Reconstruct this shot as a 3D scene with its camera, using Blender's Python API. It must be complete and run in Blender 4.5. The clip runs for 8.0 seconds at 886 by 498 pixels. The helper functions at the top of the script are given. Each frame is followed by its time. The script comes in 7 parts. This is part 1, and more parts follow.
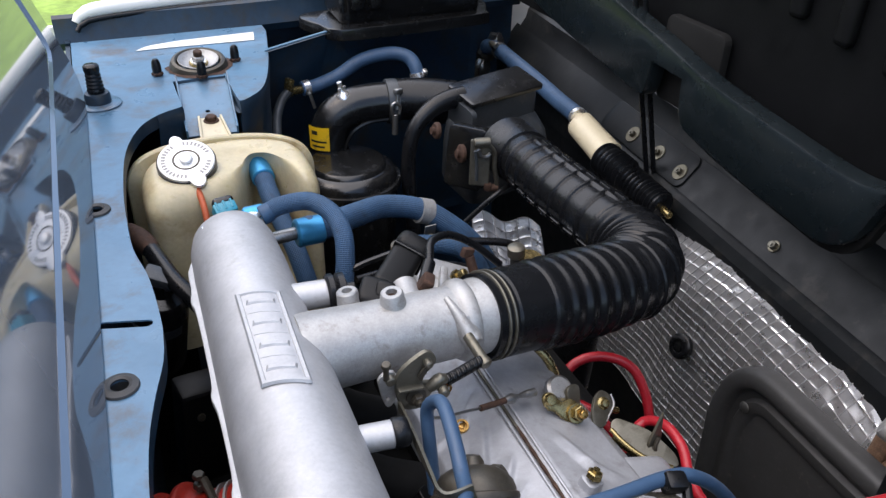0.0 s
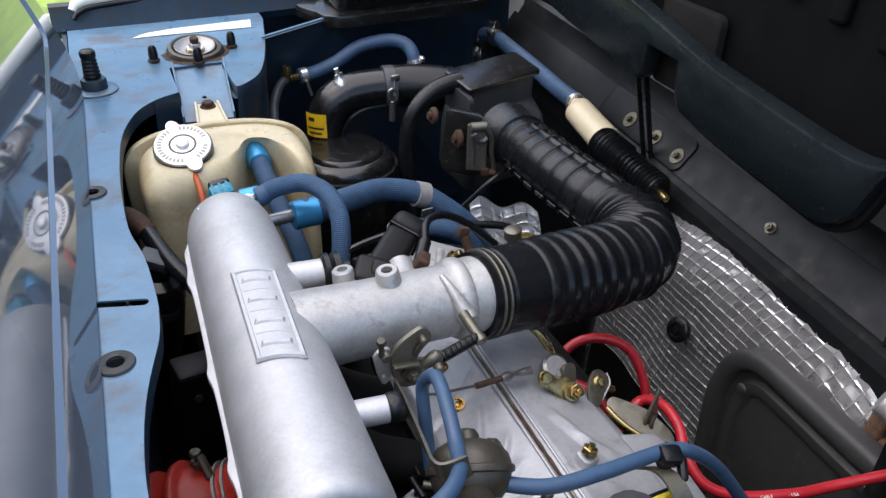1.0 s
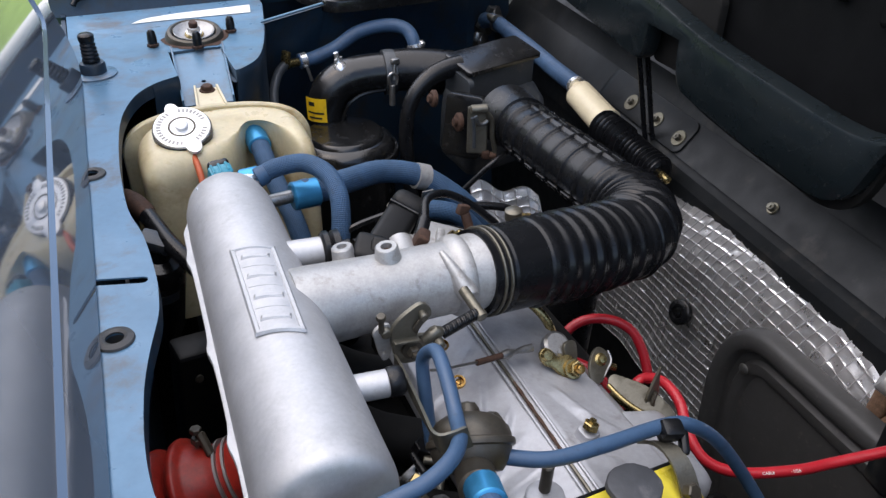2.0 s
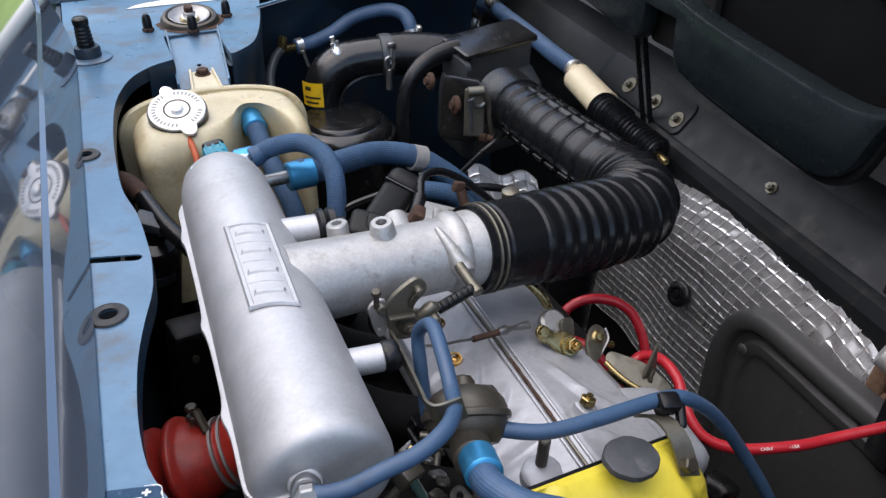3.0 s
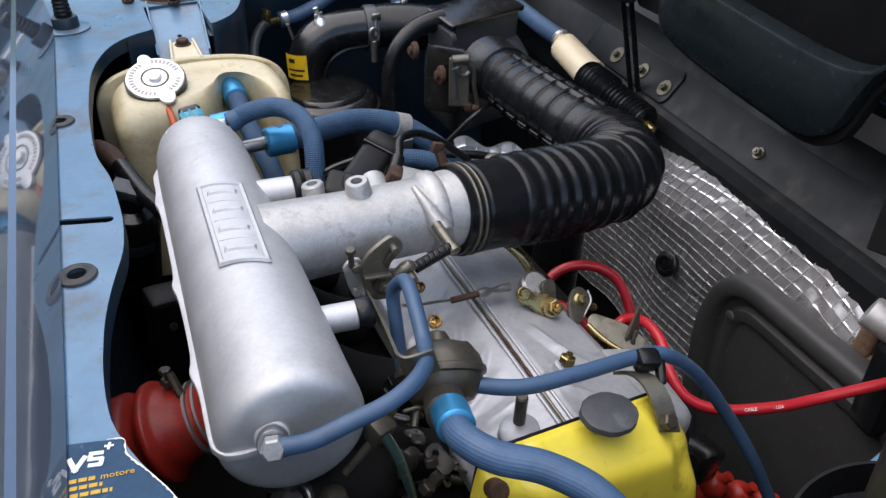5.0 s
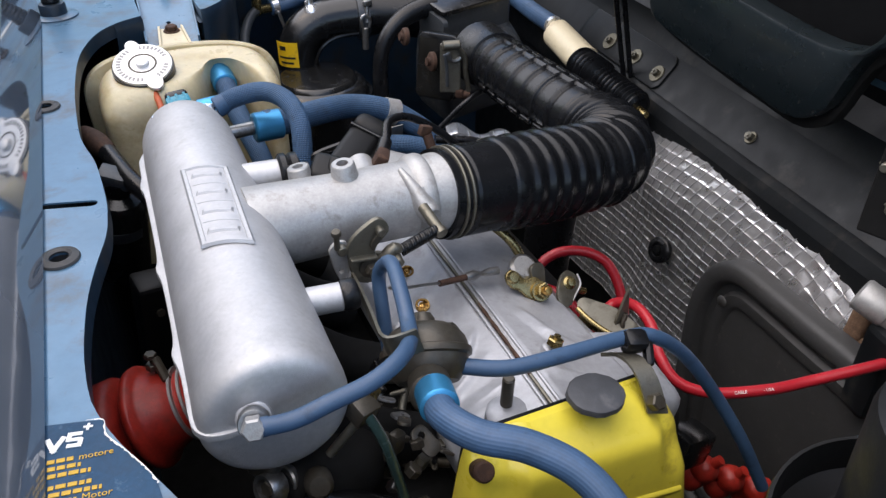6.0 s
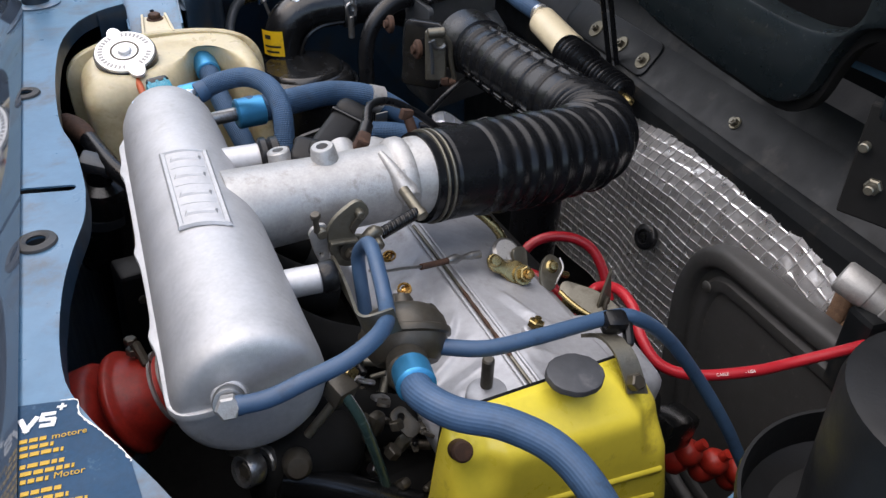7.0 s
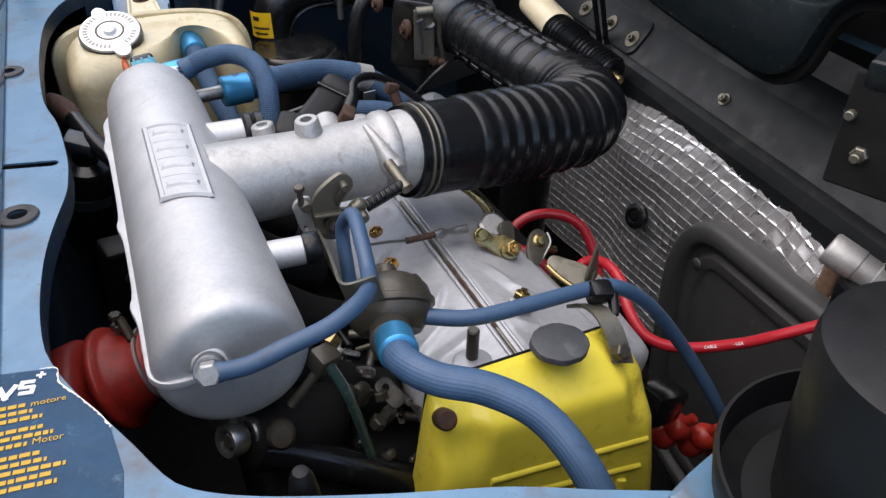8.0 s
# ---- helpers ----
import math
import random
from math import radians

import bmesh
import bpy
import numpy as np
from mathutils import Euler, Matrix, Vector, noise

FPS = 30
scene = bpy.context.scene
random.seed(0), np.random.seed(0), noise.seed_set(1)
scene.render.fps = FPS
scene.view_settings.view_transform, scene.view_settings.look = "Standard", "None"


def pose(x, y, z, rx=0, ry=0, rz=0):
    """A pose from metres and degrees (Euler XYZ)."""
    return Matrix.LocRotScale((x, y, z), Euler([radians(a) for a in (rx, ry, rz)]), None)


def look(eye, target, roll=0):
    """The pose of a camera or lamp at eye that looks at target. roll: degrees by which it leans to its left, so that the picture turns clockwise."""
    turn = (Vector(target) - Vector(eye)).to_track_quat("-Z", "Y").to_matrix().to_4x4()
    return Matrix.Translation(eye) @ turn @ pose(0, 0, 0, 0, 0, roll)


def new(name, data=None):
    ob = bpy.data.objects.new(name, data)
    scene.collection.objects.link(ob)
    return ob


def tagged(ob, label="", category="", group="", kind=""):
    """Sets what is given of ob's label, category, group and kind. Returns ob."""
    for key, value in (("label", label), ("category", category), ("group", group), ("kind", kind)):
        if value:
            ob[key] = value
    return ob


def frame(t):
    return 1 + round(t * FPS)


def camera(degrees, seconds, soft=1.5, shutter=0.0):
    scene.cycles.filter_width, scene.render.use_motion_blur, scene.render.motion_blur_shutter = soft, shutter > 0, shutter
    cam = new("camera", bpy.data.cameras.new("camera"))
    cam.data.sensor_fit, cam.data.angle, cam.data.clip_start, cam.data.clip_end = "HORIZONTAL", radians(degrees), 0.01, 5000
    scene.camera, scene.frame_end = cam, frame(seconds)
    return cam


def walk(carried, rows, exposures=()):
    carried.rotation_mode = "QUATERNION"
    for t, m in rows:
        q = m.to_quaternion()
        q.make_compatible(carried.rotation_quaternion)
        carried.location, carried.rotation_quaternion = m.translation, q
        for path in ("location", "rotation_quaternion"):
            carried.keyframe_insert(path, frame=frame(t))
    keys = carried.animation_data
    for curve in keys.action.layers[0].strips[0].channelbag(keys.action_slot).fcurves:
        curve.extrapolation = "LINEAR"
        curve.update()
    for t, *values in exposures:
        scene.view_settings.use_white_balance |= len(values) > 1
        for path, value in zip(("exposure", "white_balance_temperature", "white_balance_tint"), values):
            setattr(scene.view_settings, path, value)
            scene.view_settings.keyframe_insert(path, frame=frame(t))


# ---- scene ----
cam = camera(60.0, 8.0, soft=1.4)
PATH = [
    (0, (0.042, -0.441, 0.364), (0.735, 1.097, -0.71), 1.5),
    (0.5, (0.042, -0.445, 0.359), (0.734, 1.09, -0.72), 1.4),
    (1, (0.043, -0.45, 0.353), (0.732, 1.083, -0.731), 1.2),
    (1.5, (0.043, -0.453, 0.347), (0.727, 1.077, -0.744), 1.0),
    (3, (0.045, -0.462, 0.327), (0.719, 1.059, -0.783), 0.4),
    (3.5, (0.048, -0.465, 0.321), (0.722, 1.051, -0.795), 0.3),
    (4, (0.051, -0.467, 0.316), (0.726, 1.045, -0.805), 0.2),
    (4.5, (0.054, -0.47, 0.309), (0.728, 1.039, -0.818), 0.1),
    (6, (0.065, -0.477, 0.294), (0.736, 1.018, -0.853), -0.2),
    (6.5, (0.068, -0.481, 0.289), (0.744, 1.008, -0.862), -0.2),
    (7, (0.072, -0.485, 0.286), (0.754, 0.997, -0.871), -0.2),
    (7.5, (0.074, -0.489, 0.281), (0.758, 0.986, -0.884), -0.3),
    (8, (0.077, -0.494, 0.274), (0.76, 0.973, -0.902), -0.5),
]
walk(cam, [(t, look(eye, target, roll)) for t, eye, target, roll in PATH], exposures=[(0.0, 2.27, 7350, 14), (4.0, 2.28, 7370, 14), (6.0, 2.30, 7550, 14), (8.0, 2.33, 7680, 14)])

# ---- light ----
world = bpy.data.worlds.new("sky")
scene.world = world
world.use_nodes = True
sky = world.node_tree.nodes.new("ShaderNodeTexSky")
sky.sky_type, sky.sun_disc = "NISHITA", False
sky.sun_elevation, sky.sun_rotation = radians(62), radians(286)
sky.air_density, sky.dust_density, sky.ozone_density = 1.0, 0.8, 1.0
world.node_tree.links.new(sky.outputs[0], world.node_tree.nodes["Background"].inputs[0])
world.node_tree.nodes["Background"].inputs[1].default_value = 0.09
sun_data = bpy.data.lights.new("sun", "SUN")
sun_data.energy, sun_data.angle, sun_data.color = 1.0, radians(110), (1.0, 0.99, 0.97)
sun = new("sun", sun_data)
sun.matrix_world = look((-1.8, 0.7, 4.0), (0.25, 0.1, 0.0))


# ---- materials ----
def material(name, color, rough=0.5, metal=0.0, coat=0.0, spec=0.5, var=0.12, scale=60.0, bump=0.0, bump_scale=400.0,
             dirt=None, dirt_amount=0.0, dirt_scale=25.0, rough_var=0.1, per_object=0.0):
    """A surface with its colour varied at two scales, wear of another colour, and fine relief."""
    m = bpy.data.materials.new(name)
    m.use_nodes = True
    n, l = m.node_tree.nodes, m.node_tree.links
    b = n["Principled BSDF"]
    co = n.new("ShaderNodeTexCoord").outputs["Object"]

    def tex(s, detail=6.0, r=0.6):
        t = n.new("ShaderNodeTexNoise")
        t.inputs["Scale"].default_value, t.inputs["Detail"].default_value, t.inputs["Roughness"].default_value = s, detail, r
        l.new(co, t.inputs["Vector"])
        return t.outputs["Fac"]

    def ramp(src, a, z):
        r = n.new("ShaderNodeMapRange")
        r.inputs[1].default_value, r.inputs[2].default_value = 0.3, 0.7
        r.inputs[3].default_value, r.inputs[4].default_value = a, z
        l.new(src, r.inputs[0])
        return r.outputs[0]

    def mixc(f, a, c, mode="MIX"):
        x = n.new("ShaderNodeMix")
        x.data_type, x.blend_type = "RGBA", mode
        for sock, v in ((x.inputs[0], f), (x.inputs[6], a), (x.inputs[7], c)):
            if isinstance(v, bpy.types.NodeSocket):
                l.new(v, sock)
            else:
                sock.default_value = v
        return x.outputs[2]

    dark = tuple(c * (1 - 1.6 * var) for c in color) + (1,)
    light = tuple(min(1, c * (1 + var)) for c in color) + (1,)
    col = mixc(ramp(tex(scale), 0, 1), dark, light)
    fine = tex(scale * 9, 3.0)
    col = mixc(0.35, col, mixc(ramp(fine, 0, 1), dark, light))
    if dirt:
        d = n.new("ShaderNodeMapRange")
        d.inputs[1].default_value, d.inputs[2].default_value = 0.62 - 0.3 * dirt_amount, 0.82 - 0.25 * dirt_amount
        l.new(tex(dirt_scale, 9.0, 0.68), d.inputs[0])
        col = mixc(d.outputs[0], col, tuple(dirt) + (1,))
    l.new(col, b.inputs["Base Color"])
    l.new(ramp(tex(scale * 2.3), max(0.02, rough - rough_var), min(1, rough + rough_var)), b.inputs["Roughness"])
    b.inputs["Metallic"].default_value = metal
    b.inputs["Specular IOR Level"].default_value = spec
    b.inputs["Coat Weight"].default_value = coat
    b.inputs["Coat Roughness"].default_value = 0.04
    if bump:
        k = n.new("ShaderNodeBump")
        k.inputs["Strength"].default_value, k.inputs["Distance"].default_value = bump, 0.001
        l.new(tex(bump_scale, 4.0), k.inputs["Height"])
        l.new(k.outputs[0], b.inputs["Normal"])
    return m


def braid_material(name, color, ribs, braid, rough=0.55, depth=0.6):
    """Woven hose cover: lengthwise ribs and a fine crosswise weave, laid along the hose's own coordinates."""
    m = material(name, color, rough, var=0.18, scale=45, dirt=(0.02, 0.022, 0.026), dirt_amount=0.15, dirt_scale=60)
    n, l = m.node_tree.nodes, m.node_tree.links
    b = n["Principled BSDF"]
    uv = n.new("ShaderNodeUVMap")
    uv.uv_map = "along"
    sep = n.new("ShaderNodeSeparateXYZ")
    l.new(uv.outputs[0], sep.inputs[0])

    def math_node(op, a, c=0.0):
        x = n.new("ShaderNodeMath")
        x.operation = op
        for i, v in enumerate((a, c)):
            if isinstance(v, bpy.types.NodeSocket):
                l.new(v, x.inputs[i])
            else:
                x.inputs[i].default_value = v
        return x.outputs[0]

    rib = math_node("SINE", math_node("MULTIPLY", sep.outputs[0], ribs * 2 * math.pi))
    height = math_node("MULTIPLY", math_node("ADD", rib, 1.0), 0.5)
    if braid:
        a = math_node("MULTIPLY", sep.outputs[0], ribs * 2 * math.pi)
        c = math_node("MULTIPLY", sep.outputs[1], braid * 2 * math.pi)
        w1 = math_node("SINE", math_node("ADD", a, c))
        w2 = math_node("SINE", math_node("SUBTRACT", a, c))
        height = math_node("MULTIPLY", math_node("ADD", math_node("MULTIPLY", w1, w2), 1.0), 0.5)
    k = n.new("ShaderNodeBump")
    k.inputs["Strength"].default_value, k.inputs["Distance"].default_value = depth, 0.0008
    l.new(height, k.inputs["Height"])
    l.new(k.outputs[0], b.inputs["Normal"])
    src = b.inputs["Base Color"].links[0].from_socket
    # Groove shade between threads and ribs, multiplied into the base colour.
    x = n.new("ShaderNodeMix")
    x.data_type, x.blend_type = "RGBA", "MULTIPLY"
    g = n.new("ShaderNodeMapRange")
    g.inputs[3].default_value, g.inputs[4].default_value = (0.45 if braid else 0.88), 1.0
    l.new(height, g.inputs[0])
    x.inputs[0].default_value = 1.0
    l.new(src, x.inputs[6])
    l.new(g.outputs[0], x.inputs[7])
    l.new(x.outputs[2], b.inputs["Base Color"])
    return m


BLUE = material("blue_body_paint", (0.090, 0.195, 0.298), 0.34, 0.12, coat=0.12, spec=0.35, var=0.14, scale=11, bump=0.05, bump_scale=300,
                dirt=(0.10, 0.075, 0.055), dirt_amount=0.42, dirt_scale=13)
# The body blue again, darkened in its colour for faces lying in shade.
BLUE_SHADED = material("shaded_blue_paint", (0.013, 0.034, 0.060), 0.4, 0.0, var=0.25, scale=12, dirt=(0.03, 0.026, 0.02), dirt_amount=0.4)
LID = material("lid_paint", (0.120, 0.145, 0.178), 0.06, 0.22, coat=0.8, spec=0.5, var=0.04, scale=5, rough_var=0.02)
LID_EDGE = material("lid_crease_paint", (0.10, 0.145, 0.20), 0.16, 0.2, coat=0.8, var=0.04, scale=8, rough_var=0.03)
BLACK_PAINT = material("black_bay_paint", (0.0074, 0.0088, 0.0100), 0.42, 0.0, coat=0.0, spec=0.22, var=0.25, scale=18, bump=0.12, bump_scale=260,
                       dirt=(0.035, 0.032, 0.028), dirt_amount=0.16, dirt_scale=22)
LID_UNDER = material("lid_underside_paint", (0.0062, 0.0098, 0.0116), 0.27, 0.0, spec=0.35, coat=0.05, var=0.15, scale=10, bump=0.0,
                     dirt=(0.10, 0.10, 0.095), dirt_amount=0.0, dirt_scale=230)
# Bonnet black made darker and duller, for the shade inside the recess.
RECESS = material("shaded_black_paint", (0.0050, 0.0053, 0.0058), 0.5, 0.0, spec=0.08, var=0.2, scale=20, dirt=(0.004, 0.004, 0.004), dirt_amount=0.02, dirt_scale=60)
# Near-black that puts deep shade into the colour of the low engine parts.
VOID = material("shade_black_metal", (0.009, 0.009, 0.0088), 0.75, 0.0, spec=0.15, var=0.3, scale=20)
ALU = material("cast_aluminium", (0.50, 0.505, 0.515), 0.56, 0.68, var=0.11, scale=34, bump=0.25, bump_scale=1300,
               dirt=(0.34, 0.335, 0.325), dirt_amount=0.08, dirt_scale=55, rough_var=0.05)
ALU_ROUGH = material("rough_cast_aluminium", (0.41, 0.41, 0.405), 0.5, 0.62, var=0.16, scale=60, bump=0.3, bump_scale=1100,
                     dirt=(0.20, 0.18, 0.155), dirt_amount=0.28, dirt_scale=55)
SILVER_PAINT = material("silver_cover_paint", (0.375, 0.388, 0.415), 0.50, 0.45, var=0.14, scale=22, bump=0.25, bump_scale=160,
                        dirt=(0.20, 0.195, 0.19), dirt_amount=0.12, dirt_scale=38)
STEEL = material("grey_steel", (0.33, 0.33, 0.325), 0.36, 0.9, var=0.2, scale=90, dirt=(0.10, 0.075, 0.05), dirt_amount=0.3, dirt_scale=90)
DIRTY_STEEL = material("oily_steel", (0.078, 0.070, 0.056), 0.42, 0.5, var=0.25, scale=70, dirt=(0.05, 0.038, 0.026), dirt_amount=0.45, dirt_scale=70)
CHROME = material("polished_tin", (0.82, 0.82, 0.81), 0.28, 0.85, var=0.05, scale=90, rough_var=0.06)
TIN = material("stamped_tin", (0.80, 0.80, 0.79), 0.36, 0.45, var=0.05, scale=60, dirt=(0.5, 0.48, 0.44), dirt_amount=0.12, dirt_scale=60)
BRASS = material("yellow_passivated_steel", (0.33, 0.255, 0.115), 0.26, 0.9, var=0.15, scale=120, dirt=(0.13, 0.10, 0.05), dirt_amount=0.3, dirt_scale=110)
OLIVE_WASHER = material("olive_plated_washer", (0.14, 0.128, 0.094), 0.38, 0.7, var=0.14, scale=120, dirt=(0.10, 0.085, 0.055), dirt_amount=0.3, dirt_scale=110)
LEVER = material("olive_grey_steel", (0.155, 0.146, 0.118), 0.40, 0.7, var=0.16, scale=80, bump=0.12, bump_scale=800, dirt=(0.07, 0.06, 0.045), dirt_amount=0.3, dirt_scale=70)
RUST = material("rusty_iron", (0.060, 0.029, 0.018), 0.75, 0.25, var=0.35, scale=160, bump=0.5, bump_scale=900, dirt=(0.11, 0.052, 0.029), dirt_amount=0.3, dirt_scale=150)
RUBBER = material("black_rubber", (0.0065, 0.0070, 0.0082), 0.30, 0.0, spec=0.32, var=0.2, scale=30, bump=0.06, bump_scale=500,
                  dirt=(0.030, 0.031, 0.032), dirt_amount=0.14, dirt_scale=36, rough_var=0.07)
DUCT_RUBBER = material("satin_duct_rubber", (0.0062, 0.0068, 0.0080), 0.26, 0.0, spec=0.30, var=0.2, scale=26, bump=0.03, bump_scale=420, rough_var=0.05,
                       dirt=(0.017, 0.017, 0.017), dirt_amount=0.10, dirt_scale=45)
CANISTER = material("matt_black_plastic", (0.0055, 0.0058, 0.0062), 0.5, 0.0, spec=0.25, var=0.2, scale=25, bump=0.1, bump_scale=600)
GOLD = material("gold_plated_screw", (0.46, 0.27, 0.085), 0.28, 0.9, var=0.15, scale=150, dirt=(0.10, 0.06, 0.03), dirt_amount=0.3, dirt_scale=180)
PLASTIC = material("black_plastic", (0.0066, 0.0070, 0.0076), 0.22, 0.0, var=0.2, scale=25, bump=0.08, bump_scale=700,
                   dirt=(0.035, 0.034, 0.032), dirt_amount=0.08, dirt_scale=34, rough_var=0.10)
GREY_PLASTIC = material("grey_black_metal", (0.050, 0.057, 0.064), 0.40, 0.2, var=0.18, scale=30, bump=0.2, bump_scale=500,
                        dirt=(0.13, 0.12, 0.11), dirt_amount=0.22, dirt_scale=40)
PANEL_PLASTIC = material("dusty_grey_plastic", (0.041, 0.0415, 0.0418), 0.55, 0.0, var=0.12, scale=14, bump=0.12, bump_scale=900,
                         dirt=(0.10, 0.094, 0.085), dirt_amount=0.12, dirt_scale=90)
CREAM = material("aged_cream_plastic", (0.53, 0.46, 0.295), 0.34, 0.0, var=0.13, scale=22, bump=0.06, bump_scale=200,
                 dirt=(0.33, 0.24, 0.12), dirt_amount=0.40, dirt_scale=19)
CREAM.node_tree.nodes["Principled BSDF"].inputs["Subsurface Weight"].default_value = 0.2
CREAM.node_tree.nodes["Principled BSDF"].inputs["Subsurface Radius"].default_value = (0.02, 0.012, 0.005)
CREAM_PALE = material("pale_cream_plastic", (0.60, 0.53, 0.37), 0.4, 0.0, var=0.08, scale=30, dirt=(0.35, 0.26, 0.14), dirt_amount=0.18, dirt_scale=45)
YELLOW = material("yellow_paint", (0.72, 0.60, 0.065), 0.34, 0.0, coat=0.2, var=0.07, scale=18, bump=0.15, bump_scale=160,
                  dirt=(0.16, 0.10, 0.02), dirt_amount=0.14, dirt_scale=24)
ANODISED = material("blue_anodised_aluminium", (0.035, 0.28, 0.52), 0.38, 0.6, var=0.1, scale=60, rough_var=0.05)
TEAL = material("teal_plastic", (0.02, 0.26, 0.36), 0.3, 0.0, var=0.15, scale=90)
RED = material("red_cable_cover", (0.40, 0.014, 0.024), 0.38, 0.0, var=0.12, scale=50, dirt=(0.12, 0.03, 0.03), dirt_amount=0.12, dirt_scale=50)
RED_RUBBER = material("dusty_red_rubber", (0.42, 0.026, 0.016), 0.42, 0.0, var=0.3, scale=40, bump=0.15, dirt=(0.08, 0.024, 0.018), dirt_amount=0.35, dirt_scale=45)
ORANGE = material("orange_cord", (0.50, 0.10, 0.035), 0.55, var=0.15, scale=120)
GREEN_TUBE = material("green_clear_tube", (0.035, 0.070, 0.064), 0.2, 0.0, var=0.2, scale=60, coat=0.3)
WHITE = material("white_paint", (0.78, 0.77, 0.73), 0.35, 0.0, coat=0.2, var=0.05, scale=12, dirt=(0.45, 0.42, 0.36), dirt_amount=0.12)
LABEL_YELLOW = material("yellow_label", (0.82, 0.50, 0.02), 0.4, 0.0, var=0.06, scale=60, dirt=(0.3, 0.18, 0.03), dirt_amount=0.2, dirt_scale=70)
LABEL_BLUE = material("blue_label", (0.013, 0.060, 0.122), 0.5, 0.0, spec=0.25, coat=0.0, var=0.2, scale=40, dirt=(0.13, 0.22, 0.29), dirt_amount=0.12, dirt_scale=60)
INK = material("black_ink", (0.015, 0.014, 0.012), 0.5)
INK_YELLOW = material("ochre_ink", (0.62, 0.36, 0.03), 0.5, var=0.15, scale=120)
INK_WHITE = material("white_ink", (0.8, 0.8, 0.78), 0.4, var=0.05)
INK_GREY = material("stamped_grey", (0.24, 0.24, 0.235), 0.4, 0.5)
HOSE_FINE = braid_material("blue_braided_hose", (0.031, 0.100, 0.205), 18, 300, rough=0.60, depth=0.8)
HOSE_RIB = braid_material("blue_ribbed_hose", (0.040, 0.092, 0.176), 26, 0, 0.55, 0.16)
HOSE_PLAIN = material("blue_smooth_hose", (0.034, 0.078, 0.148), 0.48, 0.0, var=0.1, scale=40, bump=0.1, bump_scale=700,
                      dirt=(0.02, 0.035, 0.06), dirt_amount=0.2, dirt_scale=60)


def foil_material():
    m = material("quilted_foil", (0.92, 0.92, 0.93), 0.33, 0.90, var=0.1, scale=35, bump=0.3, bump_scale=200,
                 dirt=(0.25, 0.25, 0.25), dirt_amount=0.12, dirt_scale=26, rough_var=0.1)
    return m


FOIL = foil_material()
SCRIM = material("bright_foil_thread", (0.56, 0.56, 0.57), 0.36, 0.6, var=0.15, scale=60, dirt=(0.35, 0.35, 0.35), dirt_amount=0.25, dirt_scale=60)
PLUG_RUBBER = material("blue_grey_rubber", (0.045, 0.049, 0.056), 0.55, 0.0, var=0.2, scale=30, bump=0.25, bump_scale=300, dirt=(0.12, 0.12, 0.125), dirt_amount=0.25, dirt_scale=40)
INSULATION = material("brown_matting", (0.15, 0.085, 0.05), 0.9, 0.0, var=0.4, scale=120, bump=0.8, bump_scale=500)
GRASS = material("grass_blades", (0.30, 0.50, 0.10), 0.6, 0.0, var=0.35, scale=8)
SOIL = material("lawn_ground", (0.24, 0.36, 0.07), 0.9, 0.0, var=0.4, scale=3)
HEDGE = material("far_foliage", (0.12, 0.16, 0.08), 0.9, 0.0, var=0.5, scale=1.2)


# ---- building helpers ----
def part(name, bm, mat, parent=None, label="", smooth=True, kind="", flat_angle=40, plates=True):
    """Links a bmesh as one mesh object whose origin lies at its middle, under a thing or a part if one is given."""
    bm.normal_update()
    c = sum((v.co for v in bm.verts), Vector()) / max(1, len(bm.verts))
    bmesh.ops.translate(bm, verts=bm.verts, vec=-c)
    if smooth:
        for f in bm.faces:
            f.smooth = True
        lim = radians(flat_angle)
        for e in bm.edges:
            if len(e.link_faces) == 2:
                a = e.calc_face_angle(0)
                s, t = (f.calc_area() for f in e.link_faces)
                if a > lim or (plates and a > 0.03 and max(s, t) > 12 * min(s, t)):
                    e.smooth = False
    me = bpy.data.meshes.new(name)
    bm.to_mesh(me)
    bm.free()
    me.materials.append(mat)
    ob = new(name, me)
    ob.matrix_world = Matrix.Translation(c)
    if parent:
        ob.parent = parent
        ob.matrix_parent_inverse = Matrix.Translation(-world_place(parent))
    return tagged(ob, label, kind=kind)


def world_place(ob):
    """Where an unturned object stands, its parents' places included."""
    p = Vector(ob.location)
    return p


def thing(name, at, label, category, group="", kind=""):
    ob = new(name)
    ob.location = at
    ob.empty_display_size = 0.01
    return tagged(ob, label, category, group, kind)


def solid(name, bm, mat, label, category, group="", kind="", **k):
    """A thing that is one mesh."""
    return tagged(part(name, bm, mat, None, label, **k), "", category, group, kind)


def frame_along(z, up=(0, 0, 1)):
    z = Vector(z).normalized()
    up = Vector(up)
    if abs(z.dot(up.normalized())) > 0.98:
        up = Vector((0, 1, 0))
    x = up.cross(z).normalized()
    return Matrix((x, z.cross(x), z)).transposed()


def spline(points, step=0.006):
    """Points of a smooth curve through the given ones, evenly spaced."""
    p = [Vector(q) for q in points]
    if len(p) == 2:
        n = max(2, int((p[1] - p[0]).length / step))
        return [p[0].lerp(p[1], i / n) for i in range(n + 1)]
    p = [2 * p[0] - p[1]] + p + [2 * p[-1] - p[-2]]
    out = []
    for i in range(1, len(p) - 2):
        a, b, c, d = p[i - 1 : i + 3]
        n = max(2, int((c - b).length / step))
        for k in range(n):
            t = k / n
            out.append(0.5 * (2 * b + (c - a) * t + (2 * a - 5 * b + 4 * c - d) * t * t + (3 * b - a - 3 * c + d) * t ** 3))
    return out + [p[-2]]


